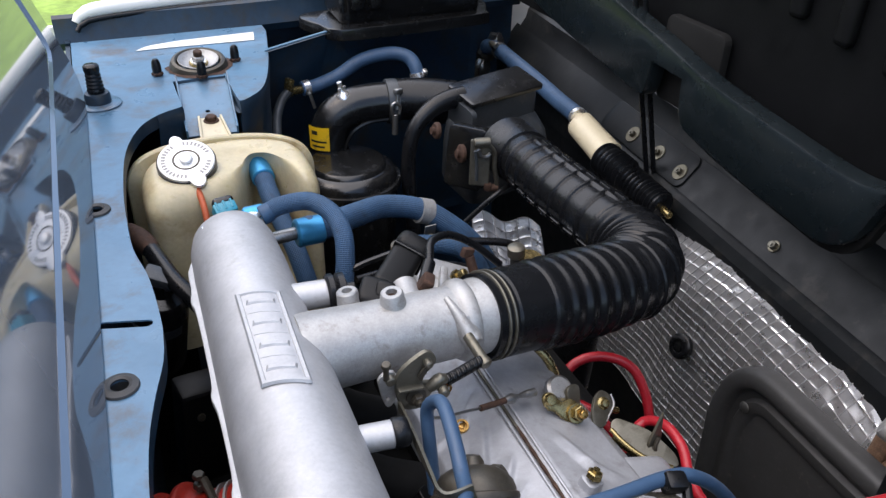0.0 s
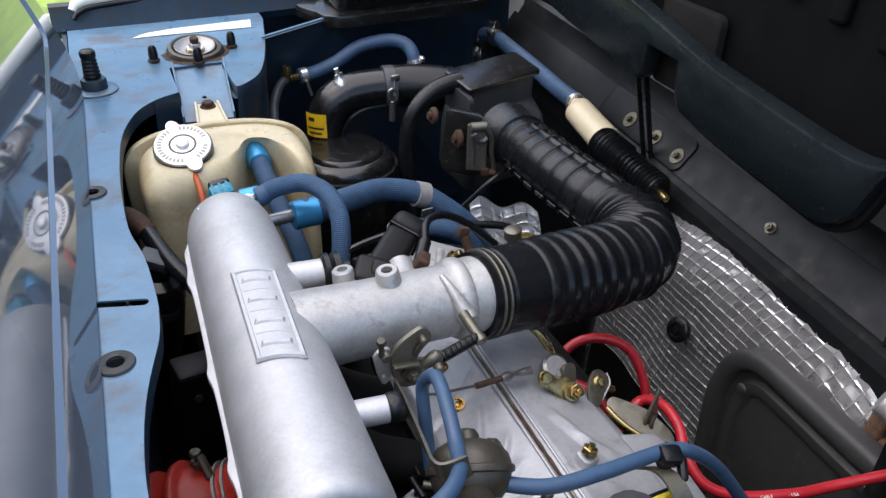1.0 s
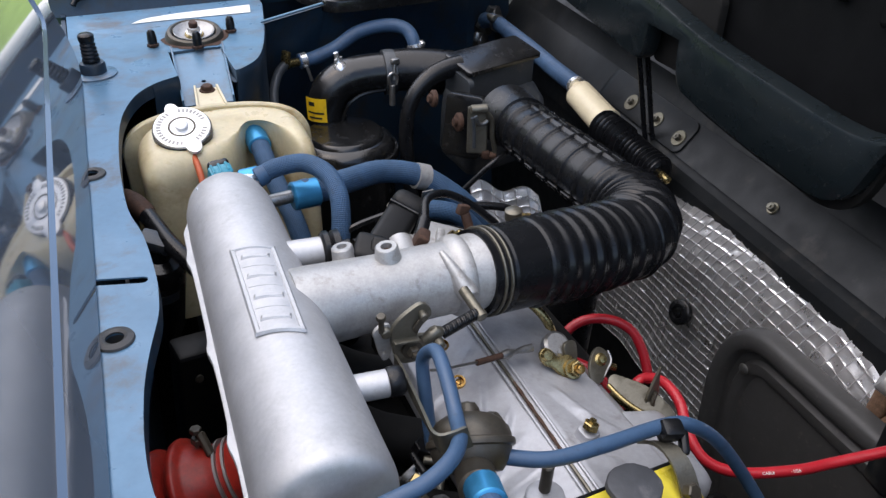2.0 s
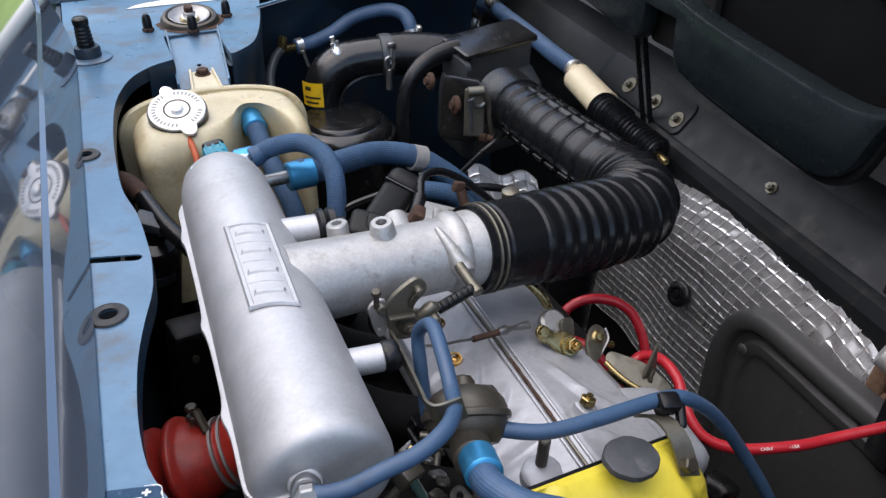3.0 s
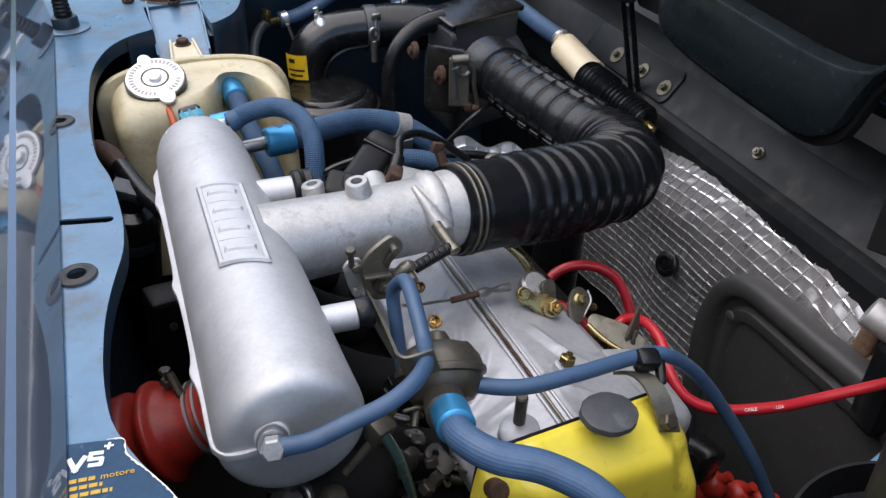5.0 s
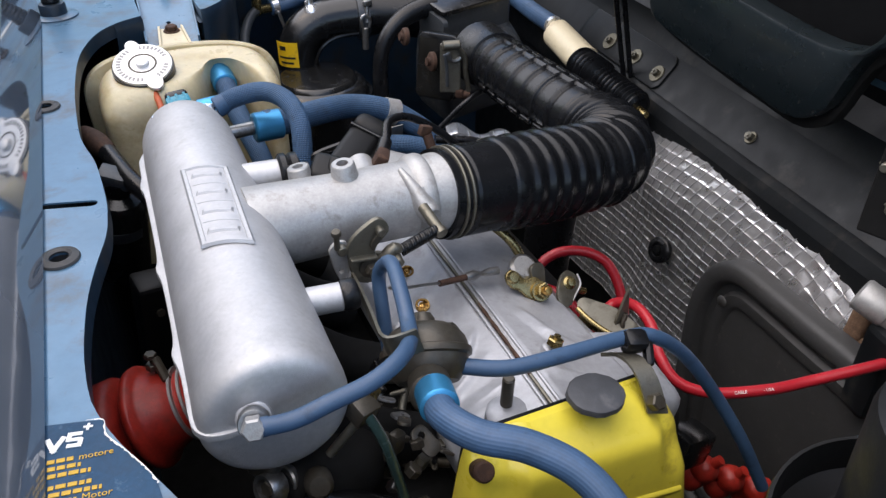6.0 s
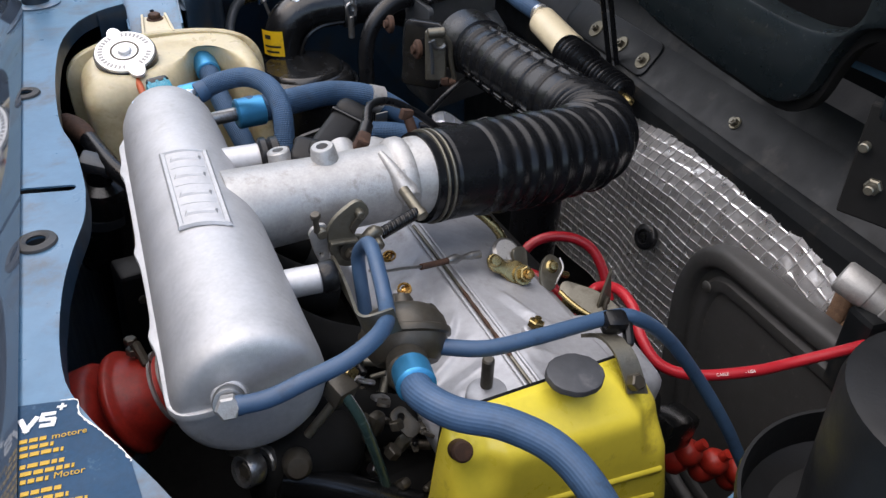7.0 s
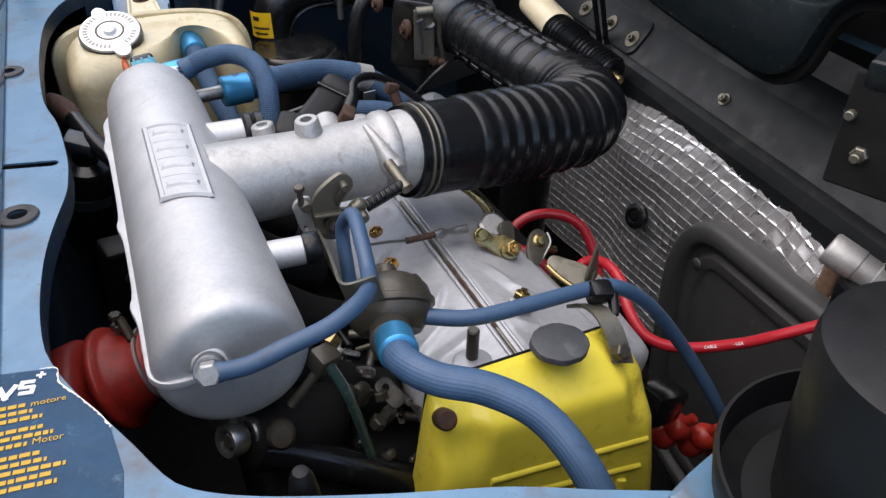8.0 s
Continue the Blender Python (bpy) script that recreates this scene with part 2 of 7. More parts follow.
def tube(points, radius, seg=20, step=0.006, caps=True, sampled=False, shape=None):
    """A tube along a smooth curve. radius: a number, or a function of (metres along, share of the length). Its 'along' map holds turns round and metres along."""
    path = points if sampled else spline(points, step)
    bm = bmesh.new()
    uv = bm.loops.layers.uv.new("along")
    length = [0.0]
    for a, b in zip(path, path[1:]):
        length.append(length[-1] + (b - a).length)
    total = length[-1]
    m = None
    rings, radii = [], []
    for i, p in enumerate(path):
        t = (path[min(i + 1, len(path) - 1)] - path[max(i - 1, 0)]).normalized()
        if m is None:
            m = frame_along(t)
        else:
            m = (m.col[2].rotation_difference(t).to_matrix() @ m)
        r = radius(length[i], length[i] / total) if callable(radius) else radius
        radii.append(r)
        out = [m.col[0] * math.cos(2 * math.pi * k / seg) + m.col[1] * math.sin(2 * math.pi * k / seg) for k in range(seg)]
        rings.append([bm.verts.new(p + d * (r + (shape(length[i], d) if shape else 0.0))) for d in out])
    for i in range(len(rings) - 1):
        for k in range(seg):
            q = (k + 1) % seg
            f = bm.faces.new((rings[i][k], rings[i][q], rings[i + 1][q], rings[i + 1][k]))
            for lp, (u, v) in zip(f.loops, ((k, i), (k + 1, i), (k + 1, i + 1), (k, i + 1))):
                lp[uv].uv = (u / seg, length[v])
    if caps:
        bm.faces.new(list(reversed(rings[0])))
        bm.faces.new(rings[-1])
    return bm


def lathe(profile, at, axis=(0, 0, 1), seg=32, up=(0, 0, 1), caps=True):
    """A turned body: profile rows of (radius, height along the axis)."""
    bm = bmesh.new()
    m = frame_along(axis, up)
    at = Vector(at)
    rings = []
    for r, h in profile:
        if r < 1e-6:
            rings.append([bm.verts.new(at + m.col[2] * h)])
        else:
            rings.append([bm.verts.new(at + m.col[0] * (r * math.cos(2 * math.pi * k / seg)) + m.col[1] * (r * math.sin(2 * math.pi * k / seg)) + m.col[2] * h) for k in range(seg)])
    for a, b in zip(rings, rings[1:]):
        for k in range(seg):
            q = (k + 1) % seg
            vs = [a[k % len(a)], a[q % len(a)], b[q % len(b)], b[k % len(b)]]
            vs = [v for i, v in enumerate(vs) if v not in vs[:i]]
            if len(vs) > 2:
                bm.faces.new(vs)
    for ring, rev in ((rings[0], True), (rings[-1], False)):
        if caps and len(ring) > 2:
            bm.faces.new(list(reversed(ring)) if rev else ring)
    bmesh.ops.recalc_face_normals(bm, faces=bm.faces)
    return bm


def rod(a, b, r, seg=16, bevel=0.0):
    a, b = Vector(a), Vector(b)
    h = (b - a).length
    if bevel:
        return lathe([(r - bevel, 0), (r, bevel), (r, h - bevel), (r - bevel, h)], a, b - a, seg)
    return lathe([(r, 0), (r, h)], a, b - a, seg)


def box(size, m, bevel=0.002, segments=2):
    """A block with rounded edges, of that size, at the pose m (a matrix, or a place)."""
    if not isinstance(m, Matrix):
        m = Matrix.Translation(m)
    bm = bmesh.new()
    bmesh.ops.create_cube(bm, size=1.0, matrix=Matrix.Diagonal((*size, 1)))
    if bevel:
        bmesh.ops.bevel(bm, geom=bm.edges[:], offset=bevel, segments=segments, affect="EDGES", profile=0.5)
    bm.transform(m)
    return bm


def prism(outline, depth, m=Matrix(), bevel=0.0, segments=2, holes=()):
    """A plate: an outline in the xy plane, thickened downwards by depth, moved by m."""
    bm = bmesh.new()
    top = [bm.verts.new((x, y, 0)) for x, y in outline]
    edges = [bm.edges.new((a, b)) for a, b in zip(top, top[1:] + top[:1])]
    for hole in holes:
        h = [bm.verts.new((x, y, 0)) for x, y in hole]
        edges += [bm.edges.new((a, b)) for a, b in zip(h, h[1:] + h[:1])]
    bmesh.ops.triangle_fill(bm, use_beauty=True, use_dissolve=False, edges=edges, normal=(0, 0, 1))
    rim = [e for e in bm.edges if e.is_boundary]
    bmesh.ops.recalc_face_normals(bm, faces=bm.faces)
    if bm.faces and bm.faces[:][0].normal.z < 0:
        bmesh.ops.reverse_faces(bm, faces=bm.faces)
    ret = bmesh.ops.extrude_face_region(bm, geom=bm.faces[:])
    moved = [g for g in ret["geom"] if isinstance(g, bmesh.types.BMVert)]
    bmesh.ops.translate(bm, verts=moved, vec=(0, 0, 0))
    low = [v for v in bm.verts if v not in set(moved)]
    for v in low:
        v.co.z -= depth
    bmesh.ops.recalc_face_normals(bm, faces=bm.faces)
    if bevel:
        sharp = [e for e in bm.edges if len(e.link_faces) == 2 and e.calc_face_angle(0) > 0.9 and abs(e.verts[0].co.z) < 1e-6 and abs(e.verts[1].co.z) < 1e-6]
        bmesh.ops.bevel(bm, geom=sharp, offset=bevel, segments=segments, affect="EDGES", profile=0.5)
    bm.transform(m)
    return bm


def smooth_outline(points, closed=True, step=0.006):
    pts = [Vector((x, y, 0)) for x, y in points]
    if closed:
        s = spline([pts[-1]] + pts + [pts[0], pts[1]], step)
        a = min(range(len(s)), key=lambda i: (s[i] - pts[0]).length)
        b = min(range(len(s) - 1, 0, -1), key=lambda i: (s[i] - pts[0]).length)
        if b <= a:
            a, b = b, a
        s = s[a:b]
    else:
        s = spline(pts, step)
    return [(v.x, v.y) for v in s]


def ellipse(cx, cy, rx, ry, n=24):
    return [(cx + rx * math.cos(2 * math.pi * k / n), cy + ry * math.sin(2 * math.pi * k / n)) for k in range(n)]


def rounded(w, h, r, n=5, cx=0.0, cy=0.0):
    out = []
    for sx, sy, a in ((1, 1, 0), (-1, 1, 90), (-1, -1, 180), (1, -1, 270)):
        for k in range(n + 1):
            t = radians(a + 90 * k / n)
            out.append((cx + sx * (w / 2 - r) + r * math.cos(t), cy + sy * (h / 2 - r) + r * math.sin(t)))
    return out


def join(*parts):
    """One bmesh from several pieces of the same part."""
    out = parts[0]
    for b in parts[1:]:
        me = bpy.data.meshes.new("tmp")
        b.to_mesh(me)
        b.free()
        out.from_mesh(me)
        bpy.data.meshes.remove(me)
    return out


def hexagon(r):
    return [(r * math.cos(radians(60 * k)), r * math.sin(radians(60 * k))) for k in range(6)]


def hex_bolt(name, at, axis, r, h, mat, washer=0.0, washer_mat=None, label="", category="bolt", group="", socket=False, parent=None):
    """A bolt's head with its washer. Under a parent, the head and the washer are its parts."""
    m = Matrix.Translation(at) @ frame_along(axis).to_4x4()
    top = prism(hexagon(r), h, m @ Matrix.Translation((0, 0, h + (0.0015 if washer else 0))), bevel=r * 0.14, segments=1)
    top = join(top, lathe([(r * 0.42, 0), (r * 0.42, h * 0.55), (0, h * 0.55)], Vector(at) + Vector(axis).normalized() * h, axis, 10)) if socket else top
    own = parent or thing(name, at, label, category, group)
    part("bolt_head", top, mat, own)
    if washer:
        part("washer", lathe([(r * 0.6, 0), (washer - 0.0006, 0), (washer, 0.0006), (washer - 0.0006, 0.0018), (r * 0.6, 0.0018)], at, axis, 24), washer_mat or mat, own)
    return own


def words(text, size, m, mat, parent, name="printed_word"):
    """Flat lettering in the built-in font, at the pose m."""
    cu = bpy.data.curves.new("lettering", "FONT")
    cu.body, cu.size, cu.extrude, cu.align_x, cu.resolution_u = text, size, 0.0001, "CENTER", 2
    tmp = new("lettering", cu)
    bpy.context.view_layer.update()
    me = bpy.data.meshes.new_from_object(tmp)
    bpy.data.objects.remove(tmp)
    bm = bmesh.new()
    bm.from_mesh(me)
    bpy.data.meshes.remove(me)
    bm.transform(m)
    return part(name, bm, mat, parent, smooth=False)


# ---- ground and distance ----
g = bmesh.new()
bmesh.ops.create_grid(g, x_segments=60, y_segments=60, size=60)
for v in g.verts:
    v.co.z = -0.86 + 0.03 * noise.noise(v.co * 0.3)
tagged(part("ground", g, SOIL, None, "mown green lawn round the car", kind="structure"), category="lawn")
# Added hedge out of view, taller towards +y to darken reflections on the rail.
h = bmesh.new()
ring = [(38 * math.cos(2 * math.pi * k / 72), 38 * math.sin(2 * math.pi * k / 72)) for k in range(72)]
low = [h.verts.new((x, y, -1)) for x, y in ring]
top = [h.verts.new((x, y, 4.5 + 9.0 * max(0.0, y / 38) + 2.5 * noise.noise(Vector((x, y, 3)) * 0.12) + 1.0 * noise.noise(Vector((x, y, 8)) * 0.5))) for x, y in ring]
for k in range(72):
    h.faces.new((low[k], low[(k + 1) % 72], top[(k + 1) % 72], top[k]))
tagged(part("backdrop", h, HEDGE, None, "unseen green hedge ring, added to darken the low reflections", kind="structure"), category="hedge")

# Grass blades beside the far wing, where the lawn shows.
gb = bmesh.new()
rng = random.Random(3)
for k in range(9000):
    x, y = rng.gauss(-0.35, 0.7), 0.95 + abs(rng.gauss(0.0, 1.1))
    a, s, hh = rng.uniform(0, 6.28), rng.uniform(0.003, 0.006), rng.uniform(0.03, 0.08)
    lean = Vector((rng.uniform(-0.03, 0.03), rng.uniform(-0.03, 0.03), hh))
    base = Vector((x, y, -0.87))
    w = Vector((math.cos(a) * s, math.sin(a) * s, 0))
    vs = [gb.verts.new(base - w), gb.verts.new(base + w), gb.verts.new(base + lean)]
    gb.faces.new(vs)
part("grass", gb, GRASS, None, "short green grass blades of the lawn", smooth=False, kind="stuff")

# ---- body shell round the engine bay ----
inner = [(0.272, 0.770), (0.259, 0.70), (0.245, 0.63), (0.2285, 0.565), (0.212, 0.522), (0.190, 0.496), (0.1800, 0.490), (0.1772, 0.495), (0.1765, 0.53), (0.1760, 0.582), (0.173, 0.586), (0.14, 0.587), (0.112, 0.586), (0.109, 0.582), (0.1088, 0.53), (0.1088, 0.500), (0.1070, 0.494), (0.083, 0.481), (0.0595, 0.455),
         (0.043, 0.415), (0.033, 0.369), (0.027, 0.303), (0.025, 0.244), (0.026, 0.18), (0.034, 0.13), (0.037, 0.071), (0.036, 0.043), (0.033, 0.017),
         (0.023, -0.022), (0.016, -0.058), (0.012, -0.10), (0.012, -0.133), (0.015, -0.153), (0.024, -0.179), (0.037, -0.207), (0.047, -0.229),
         (0.056, -0.25), (0.066, -0.263), (0.091, -0.279), (0.14, -0.301), (0.188, -0.32), (0.222, -0.338)]
edge = smooth_outline(inner, closed=False, step=0.008)
rail_outline = [(-0.010, 0.80), (0.272, 0.80)] + edge + [(0.25, -0.352), (0.25, -0.47), (-0.010, -0.47)]
slot = []
for cx, cy, a0 in ((0.027, 0.0665, -90), (-0.004, 0.0755, 90)):
    slot += [(cx + 0.0042 * math.cos(radians(a0 + 30 * k - 16)), cy + 0.0042 * math.sin(radians(a0 + 30 * k - 16))) for k in range(7)]
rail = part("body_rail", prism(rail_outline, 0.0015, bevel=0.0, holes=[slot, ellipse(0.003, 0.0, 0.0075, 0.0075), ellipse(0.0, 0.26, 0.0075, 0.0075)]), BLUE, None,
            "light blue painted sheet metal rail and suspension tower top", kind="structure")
tagged(rail, category="body panel")
# Turned-down lip along the cut edge, its shade put into the colour.
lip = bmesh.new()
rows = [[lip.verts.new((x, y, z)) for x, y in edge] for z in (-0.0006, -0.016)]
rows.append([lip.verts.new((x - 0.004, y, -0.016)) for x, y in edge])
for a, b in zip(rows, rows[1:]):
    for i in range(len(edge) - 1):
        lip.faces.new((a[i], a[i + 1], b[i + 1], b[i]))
part("rail_lip", lip, BLUE_SHADED, rail, "turned-down edge with shade put into its blue")
for y in (0.0, 0.26):
    part("grommet", lathe([(0.0062, 0.001), (0.0062, 0.0022), (0.0085, 0.0034), (0.0125, 0.002), (0.0132, 0.0004)], (0.003 if y == 0 else 0.0, y, 0), seg=28, caps=False), PANEL_PLASTIC, rail, "grey rubber ring")
part("hole_wall", lathe([(0, -0.010), (0.0080, -0.010), (0.0080, -0.0002)], (0.003, 0, 0), seg=20, caps=False), PANEL_PLASTIC, rail)


def wall(name, corners, mat, label, thick=0.006, kind="structure", category="body panel"):
    """A flat sheet with thickness through corners given in order."""
    bm = bmesh.new()
    vs = [bm.verts.new(c) for c in corners]
    f = bm.faces.new(vs)
    f.normal_update()
    n = f.normal.copy()
    ret = bmesh.ops.extrude_face_region(bm, geom=[f])
    bmesh.ops.translate(bm, verts=[v for v in ret["geom"] if isinstance(v, bmesh.types.BMVert)], vec=n * thick)
    bmesh.ops.recalc_face_normals(bm, faces=bm.faces)
    return tagged(part(name, bm, mat, None, label, smooth=False, kind=kind), category=category)


# Bay walls: body blue with the shade of the bay in the colour.
wall("wall_west", [(-0.012, -0.47, -0.004), (-0.012, 0.84, -0.004), (-0.012, 0.84, -0.62), (-0.012, -0.47, -0.62)], BLUE_SHADED, "blue rear bulkhead of the engine bay, darkened for shade")
wall("wall_north", [(-0.02, 0.84, -0.001), (0.76, 0.86, -0.001), (0.76, 0.86, -0.62), (-0.02, 0.84, -0.62)], BLUE_SHADED, "blue inner wing of the engine bay, darkened for shade")
wall("wall_south", [(-0.02, -0.47, -0.001), (0.70, -0.47, -0.001), (0.70, -0.47, -0.62), (-0.02, -0.47, -0.62)], BLUE_SHADED, "blue near inner wing of the engine bay, darkened for shade")
wall("floor", [(-0.02, -0.48, -0.62), (0.78, -0.48, -0.62), (0.78, 0.88, -0.62), (-0.02, 0.88, -0.62)], VOID, "undertray below the engine, near-black for deep shade")
# Rounded side of the suspension tower below its rolled edge, shaded by its colour.
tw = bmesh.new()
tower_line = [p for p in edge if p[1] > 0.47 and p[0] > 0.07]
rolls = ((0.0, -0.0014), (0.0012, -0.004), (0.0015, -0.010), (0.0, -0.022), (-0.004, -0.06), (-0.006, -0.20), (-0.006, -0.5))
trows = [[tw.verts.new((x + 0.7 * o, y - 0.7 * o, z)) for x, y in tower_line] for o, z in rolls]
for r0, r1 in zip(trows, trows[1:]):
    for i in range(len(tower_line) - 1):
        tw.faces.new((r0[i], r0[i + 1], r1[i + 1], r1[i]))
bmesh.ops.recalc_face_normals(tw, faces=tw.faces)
tagged(part("wall_tower", tw, BLUE_SHADED, None, "blue rounded side of the suspension tower, darkened for shade", kind="structure"), category="body panel")
# The arch side takes the shaded blue too; its edge keeps the plain paint.
wall("wheel_arch", [(0.250, 0.662, 0.0), (0.362, 0.712, 0.004), (0.66, 0.80, -0.02), (0.66, 0.83, -0.42), (0.250, 0.80, -0.42)], BLUE_SHADED, "blue wheel arch side darkened for shade, with a pale top edge", 0.003)
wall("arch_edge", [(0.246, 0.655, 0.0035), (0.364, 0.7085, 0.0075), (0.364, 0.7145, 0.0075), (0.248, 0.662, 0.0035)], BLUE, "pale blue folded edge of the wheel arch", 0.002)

# Far wing: gutter with shade in its blue, wall and white rolled edge.
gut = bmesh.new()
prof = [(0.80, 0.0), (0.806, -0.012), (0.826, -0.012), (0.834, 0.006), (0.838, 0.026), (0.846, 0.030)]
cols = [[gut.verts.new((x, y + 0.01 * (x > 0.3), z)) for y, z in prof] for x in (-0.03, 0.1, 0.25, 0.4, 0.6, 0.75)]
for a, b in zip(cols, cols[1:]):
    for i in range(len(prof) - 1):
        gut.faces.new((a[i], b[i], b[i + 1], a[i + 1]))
tagged(part("wing_gutter", gut, BLUE_SHADED, None, "blue rain gutter along the wing, darkened for shade and dirty in its corner", kind="structure"), category="body panel")
edge_pts = [(0.002, 0.838, 0.024), (0.02, 0.846, 0.036), (0.1, 0.855, 0.040), (0.3, 0.865, 0.044), (0.45, 0.868, 0.045), (0.56, 0.872, 0.046)]
edge_pts = [(x, y, z - 0.006) for x, y, z in edge_pts]
wing = thing("wing_edge", (0.3, 0.86, 0.03), "white painted outer wing edge with a rounded top", "wing", kind="structure")
part("rolled_edge", tube(edge_pts, lambda s, t: 0.0125 * min(1, 0.55 + s * 14), 18, 0.02), WHITE, wing)
part("rubber_bead", tube([(x, y - 0.0135, z - 0.009) for x, y, z in edge_pts], 0.004, 10, 0.02), RUBBER, wing, "black rubber bead")
part("wing_skin", box((0.9, 0.01, 0.85), (0.36, 0.884, -0.42), 0.003), WHITE, wing)

# Raised boot lid beside the rail: two parallel facets with a bright crease between them.
LID_TILT = radians(66.5)


def lid_point(u, v, out):
    """u along the rail, v up the lid, out from its outer face."""
    c, s = math.cos(LID_TILT), math.sin(LID_TILT)
    return Vector((-0.0265 - v * c + out * s, u, 0.0424 + 0.035 * u + v * s + out * c))


def lid_strip(name, rings, mat, parent, label=""):
    bm = bmesh.new()
    vs = [[bm.verts.new(lid_point(*p)) for p in ring] for ring in rings]
    for a, b in zip(vs, vs[1:]):
        for i in range(len(a) - 1):
            bm.faces.new((a[i], a[i + 1], b[i + 1], b[i]))
    bmesh.ops.recalc_face_normals(bm, faces=bm.faces)
    return part(name, bm, mat, parent, label)


def lid_curve(off, out):
    """The crease's run, pushed outwards by off in the lid's own plane."""
    base = [(-0.55, 0.0), (-0.2, 0.0), (0.1, 0.0), (0.40, 0.0), (0.53, 0.0), (0.570, 0.005), (0.588, 0.022), (0.622, 0.085), (0.69, 0.20), (0.80, 0.385)]
    res = []
    for i, (u, v) in enumerate(base):
        a, b = base[max(0, i - 1)], base[min(len(base) - 1, i + 1)]
        d = Vector((b[0] - a[0], b[1] - a[1])).normalized()
        res.append((u + d.y * off, v - d.x * off, out))
    return [tuple(p) for p in spline(res, 0.02)]


lid = thing("boot_lid", (-0.01, 0.1, 0.0), "glossy dark blue boot lid standing open beside the bay", "boot lid")
inner_edge, crease_out = lid_curve(0.0, 0.0), lid_curve(0.0035, 0.0030)
same_count = len(crease_out) == len(inner_edge)
lo = crease_out if same_count else [(u, v - 0.0035, 0.0030) for u, v, o in inner_edge]
lid_strip("outer_panel", [inner_edge, [(min(u, 0.80) * 0.995, 0.46, 0.0) for u, v, o in inner_edge]], LID, lid)
lid_strip("crease", [lo, inner_edge], LID_EDGE, lid, "bright bevelled crease")
skirt = []
for i, (u, v, o) in enumerate(lo):
    a, b = lo[max(0, i - 1)], lo[min(len(lo) - 1, i + 1)]
    d = Vector((b[0] - a[0], b[1] - a[1])).normalized()
    w = 0.0405 + 0.038 * max(-0.5, min(u, 0.5))
    skirt.append((u + d.y * w, v - d.x * w, 0.0030))
lid_strip("lower_facet", [skirt, lo], LID, lid)
lid_strip("inner_skin", [[(u, v, -0.02) for u, v, o in skirt], [(min(u, 0.80) * 0.995, 0.46, -0.02) for u, v, o in skirt]], BLUE_SHADED, lid)
lid_strip("rim", [[(u, v, -0.02) for u, v, o in skirt], skirt], LID_EDGE, lid)

# Firewall, all laid along its own slightly turned plane.
FW = pose(0.668, 0, 0, 0, 0, -5.7)


def extrude_y(profile, y0, y1, m=FW, steps=1):
    bm = bmesh.new()
    cols = [[bm.verts.new(m @ Vector((x, y0 + (y1 - y0) * k / steps, z))) for x, z in profile] for k in range(steps + 1)]
    for a, b in zip(cols, cols[1:]):
        for i in range(len(profile) - 1):
            bm.faces.new((a[i], b[i], b[i + 1], a[i + 1]))
    bmesh.ops.recalc_face_normals(bm, faces=bm.faces)
    return bm


fw = part("firewall", extrude_y([(-0.012, -0.62), (-0.012, -0.165), (-0.020, -0.158), (-0.021, -0.122), (-0.015, -0.109), (-0.008, -0.105), (-0.004, -0.1045), (0.028, -0.066), (0.031, -0.074), (0.035, -0.072),
          (0.046, -0.056), (0.050, -0.040), (0.075, -0.022), (0.078, 0.02), (0.078, 0.40)], -0.50, 1.30, steps=30), BLACK_PAINT, None, "black painted firewall with a folded ledge", kind="structure", flat_angle=25)
tagged(fw, category="firewall")
# Reinforcing plate under the two washered bolts.
slope = math.degrees(math.atan2(0.0385, 0.032))
LEDGE = FW @ pose(0.012, 0, -0.0855, 0, -slope, 0)
part("ledge_plate", prism(rounded(0.05, 0.22, 0.012, cx=0.0, cy=0.36), 0.003, LEDGE @ Matrix.Translation((0, 0, 0.0032)), bevel=0.0012), BLACK_PAINT, fw, "black reinforcing plate")
n_ledge = (FW.to_3x3() @ Vector((-0.0385, 0, 0.032))).normalized()
for k, (p, w) in enumerate((((0.700, 0.389, -0.083), 0.0125), ((0.698, 0.322, -0.083), 0.0115), ((0.694, 0.265, -0.090), 0.0115), ((0.676, 0.077, -0.090), 0.0074))):
    q = Vector(p)
    ld = LEDGE.inverted() @ q
    q = LEDGE @ Vector((ld.x * 0.5, ld.y, 0.0032 if k < 3 else 0.0004))
    hex_bolt("ledge_bolt", q, n_ledge, 0.0050, 0.006, LEVER, w, OLIVE_WASHER, "steel bolt with a dull yellow washer on the black ledge" if k < 3 else "small steel bolt on the black ledge", "bolt", "bolts on the ledge", socket=True)

# Engine lid standing open: frame band, pressed recess and hinge.
LF = pose(0.605, 0, 0, 0, 0, -1.0)


def plate_x(outline, depth, m=LF, bevel=0.003, holes=()):
    """A plate facing the bay: outline in (along, height)."""
    turn = Matrix(((0, 0, -1, 0), (-1, 0, 0, 0), (0, 1, 0, 0), (0, 0, 0, 1)))
    return prism([(-y, z) for y, z in outline], depth, m @ turn, bevel=bevel, holes=[[(-y, z) for y, z in h] for h in holes])


eng_lid = thing("bonnet", (0.62, 0.1, 0.02), "black painted engine bonnet standing open over the firewall", "bonnet")
hole = smooth_outline([(-0.097, 0.125), (-0.088, 0.083), (-0.060, 0.070), (-0.020, 0.069), (0.0235, 0.073), (0.145, 0.087), (0.237, 0.106), (0.34, 0.128), (0.44, 0.155), (0.50, 0.20), (0.51, 0.45), (0.2, 0.48), (-0.08, 0.46), (-0.10, 0.3)], step=0.01)
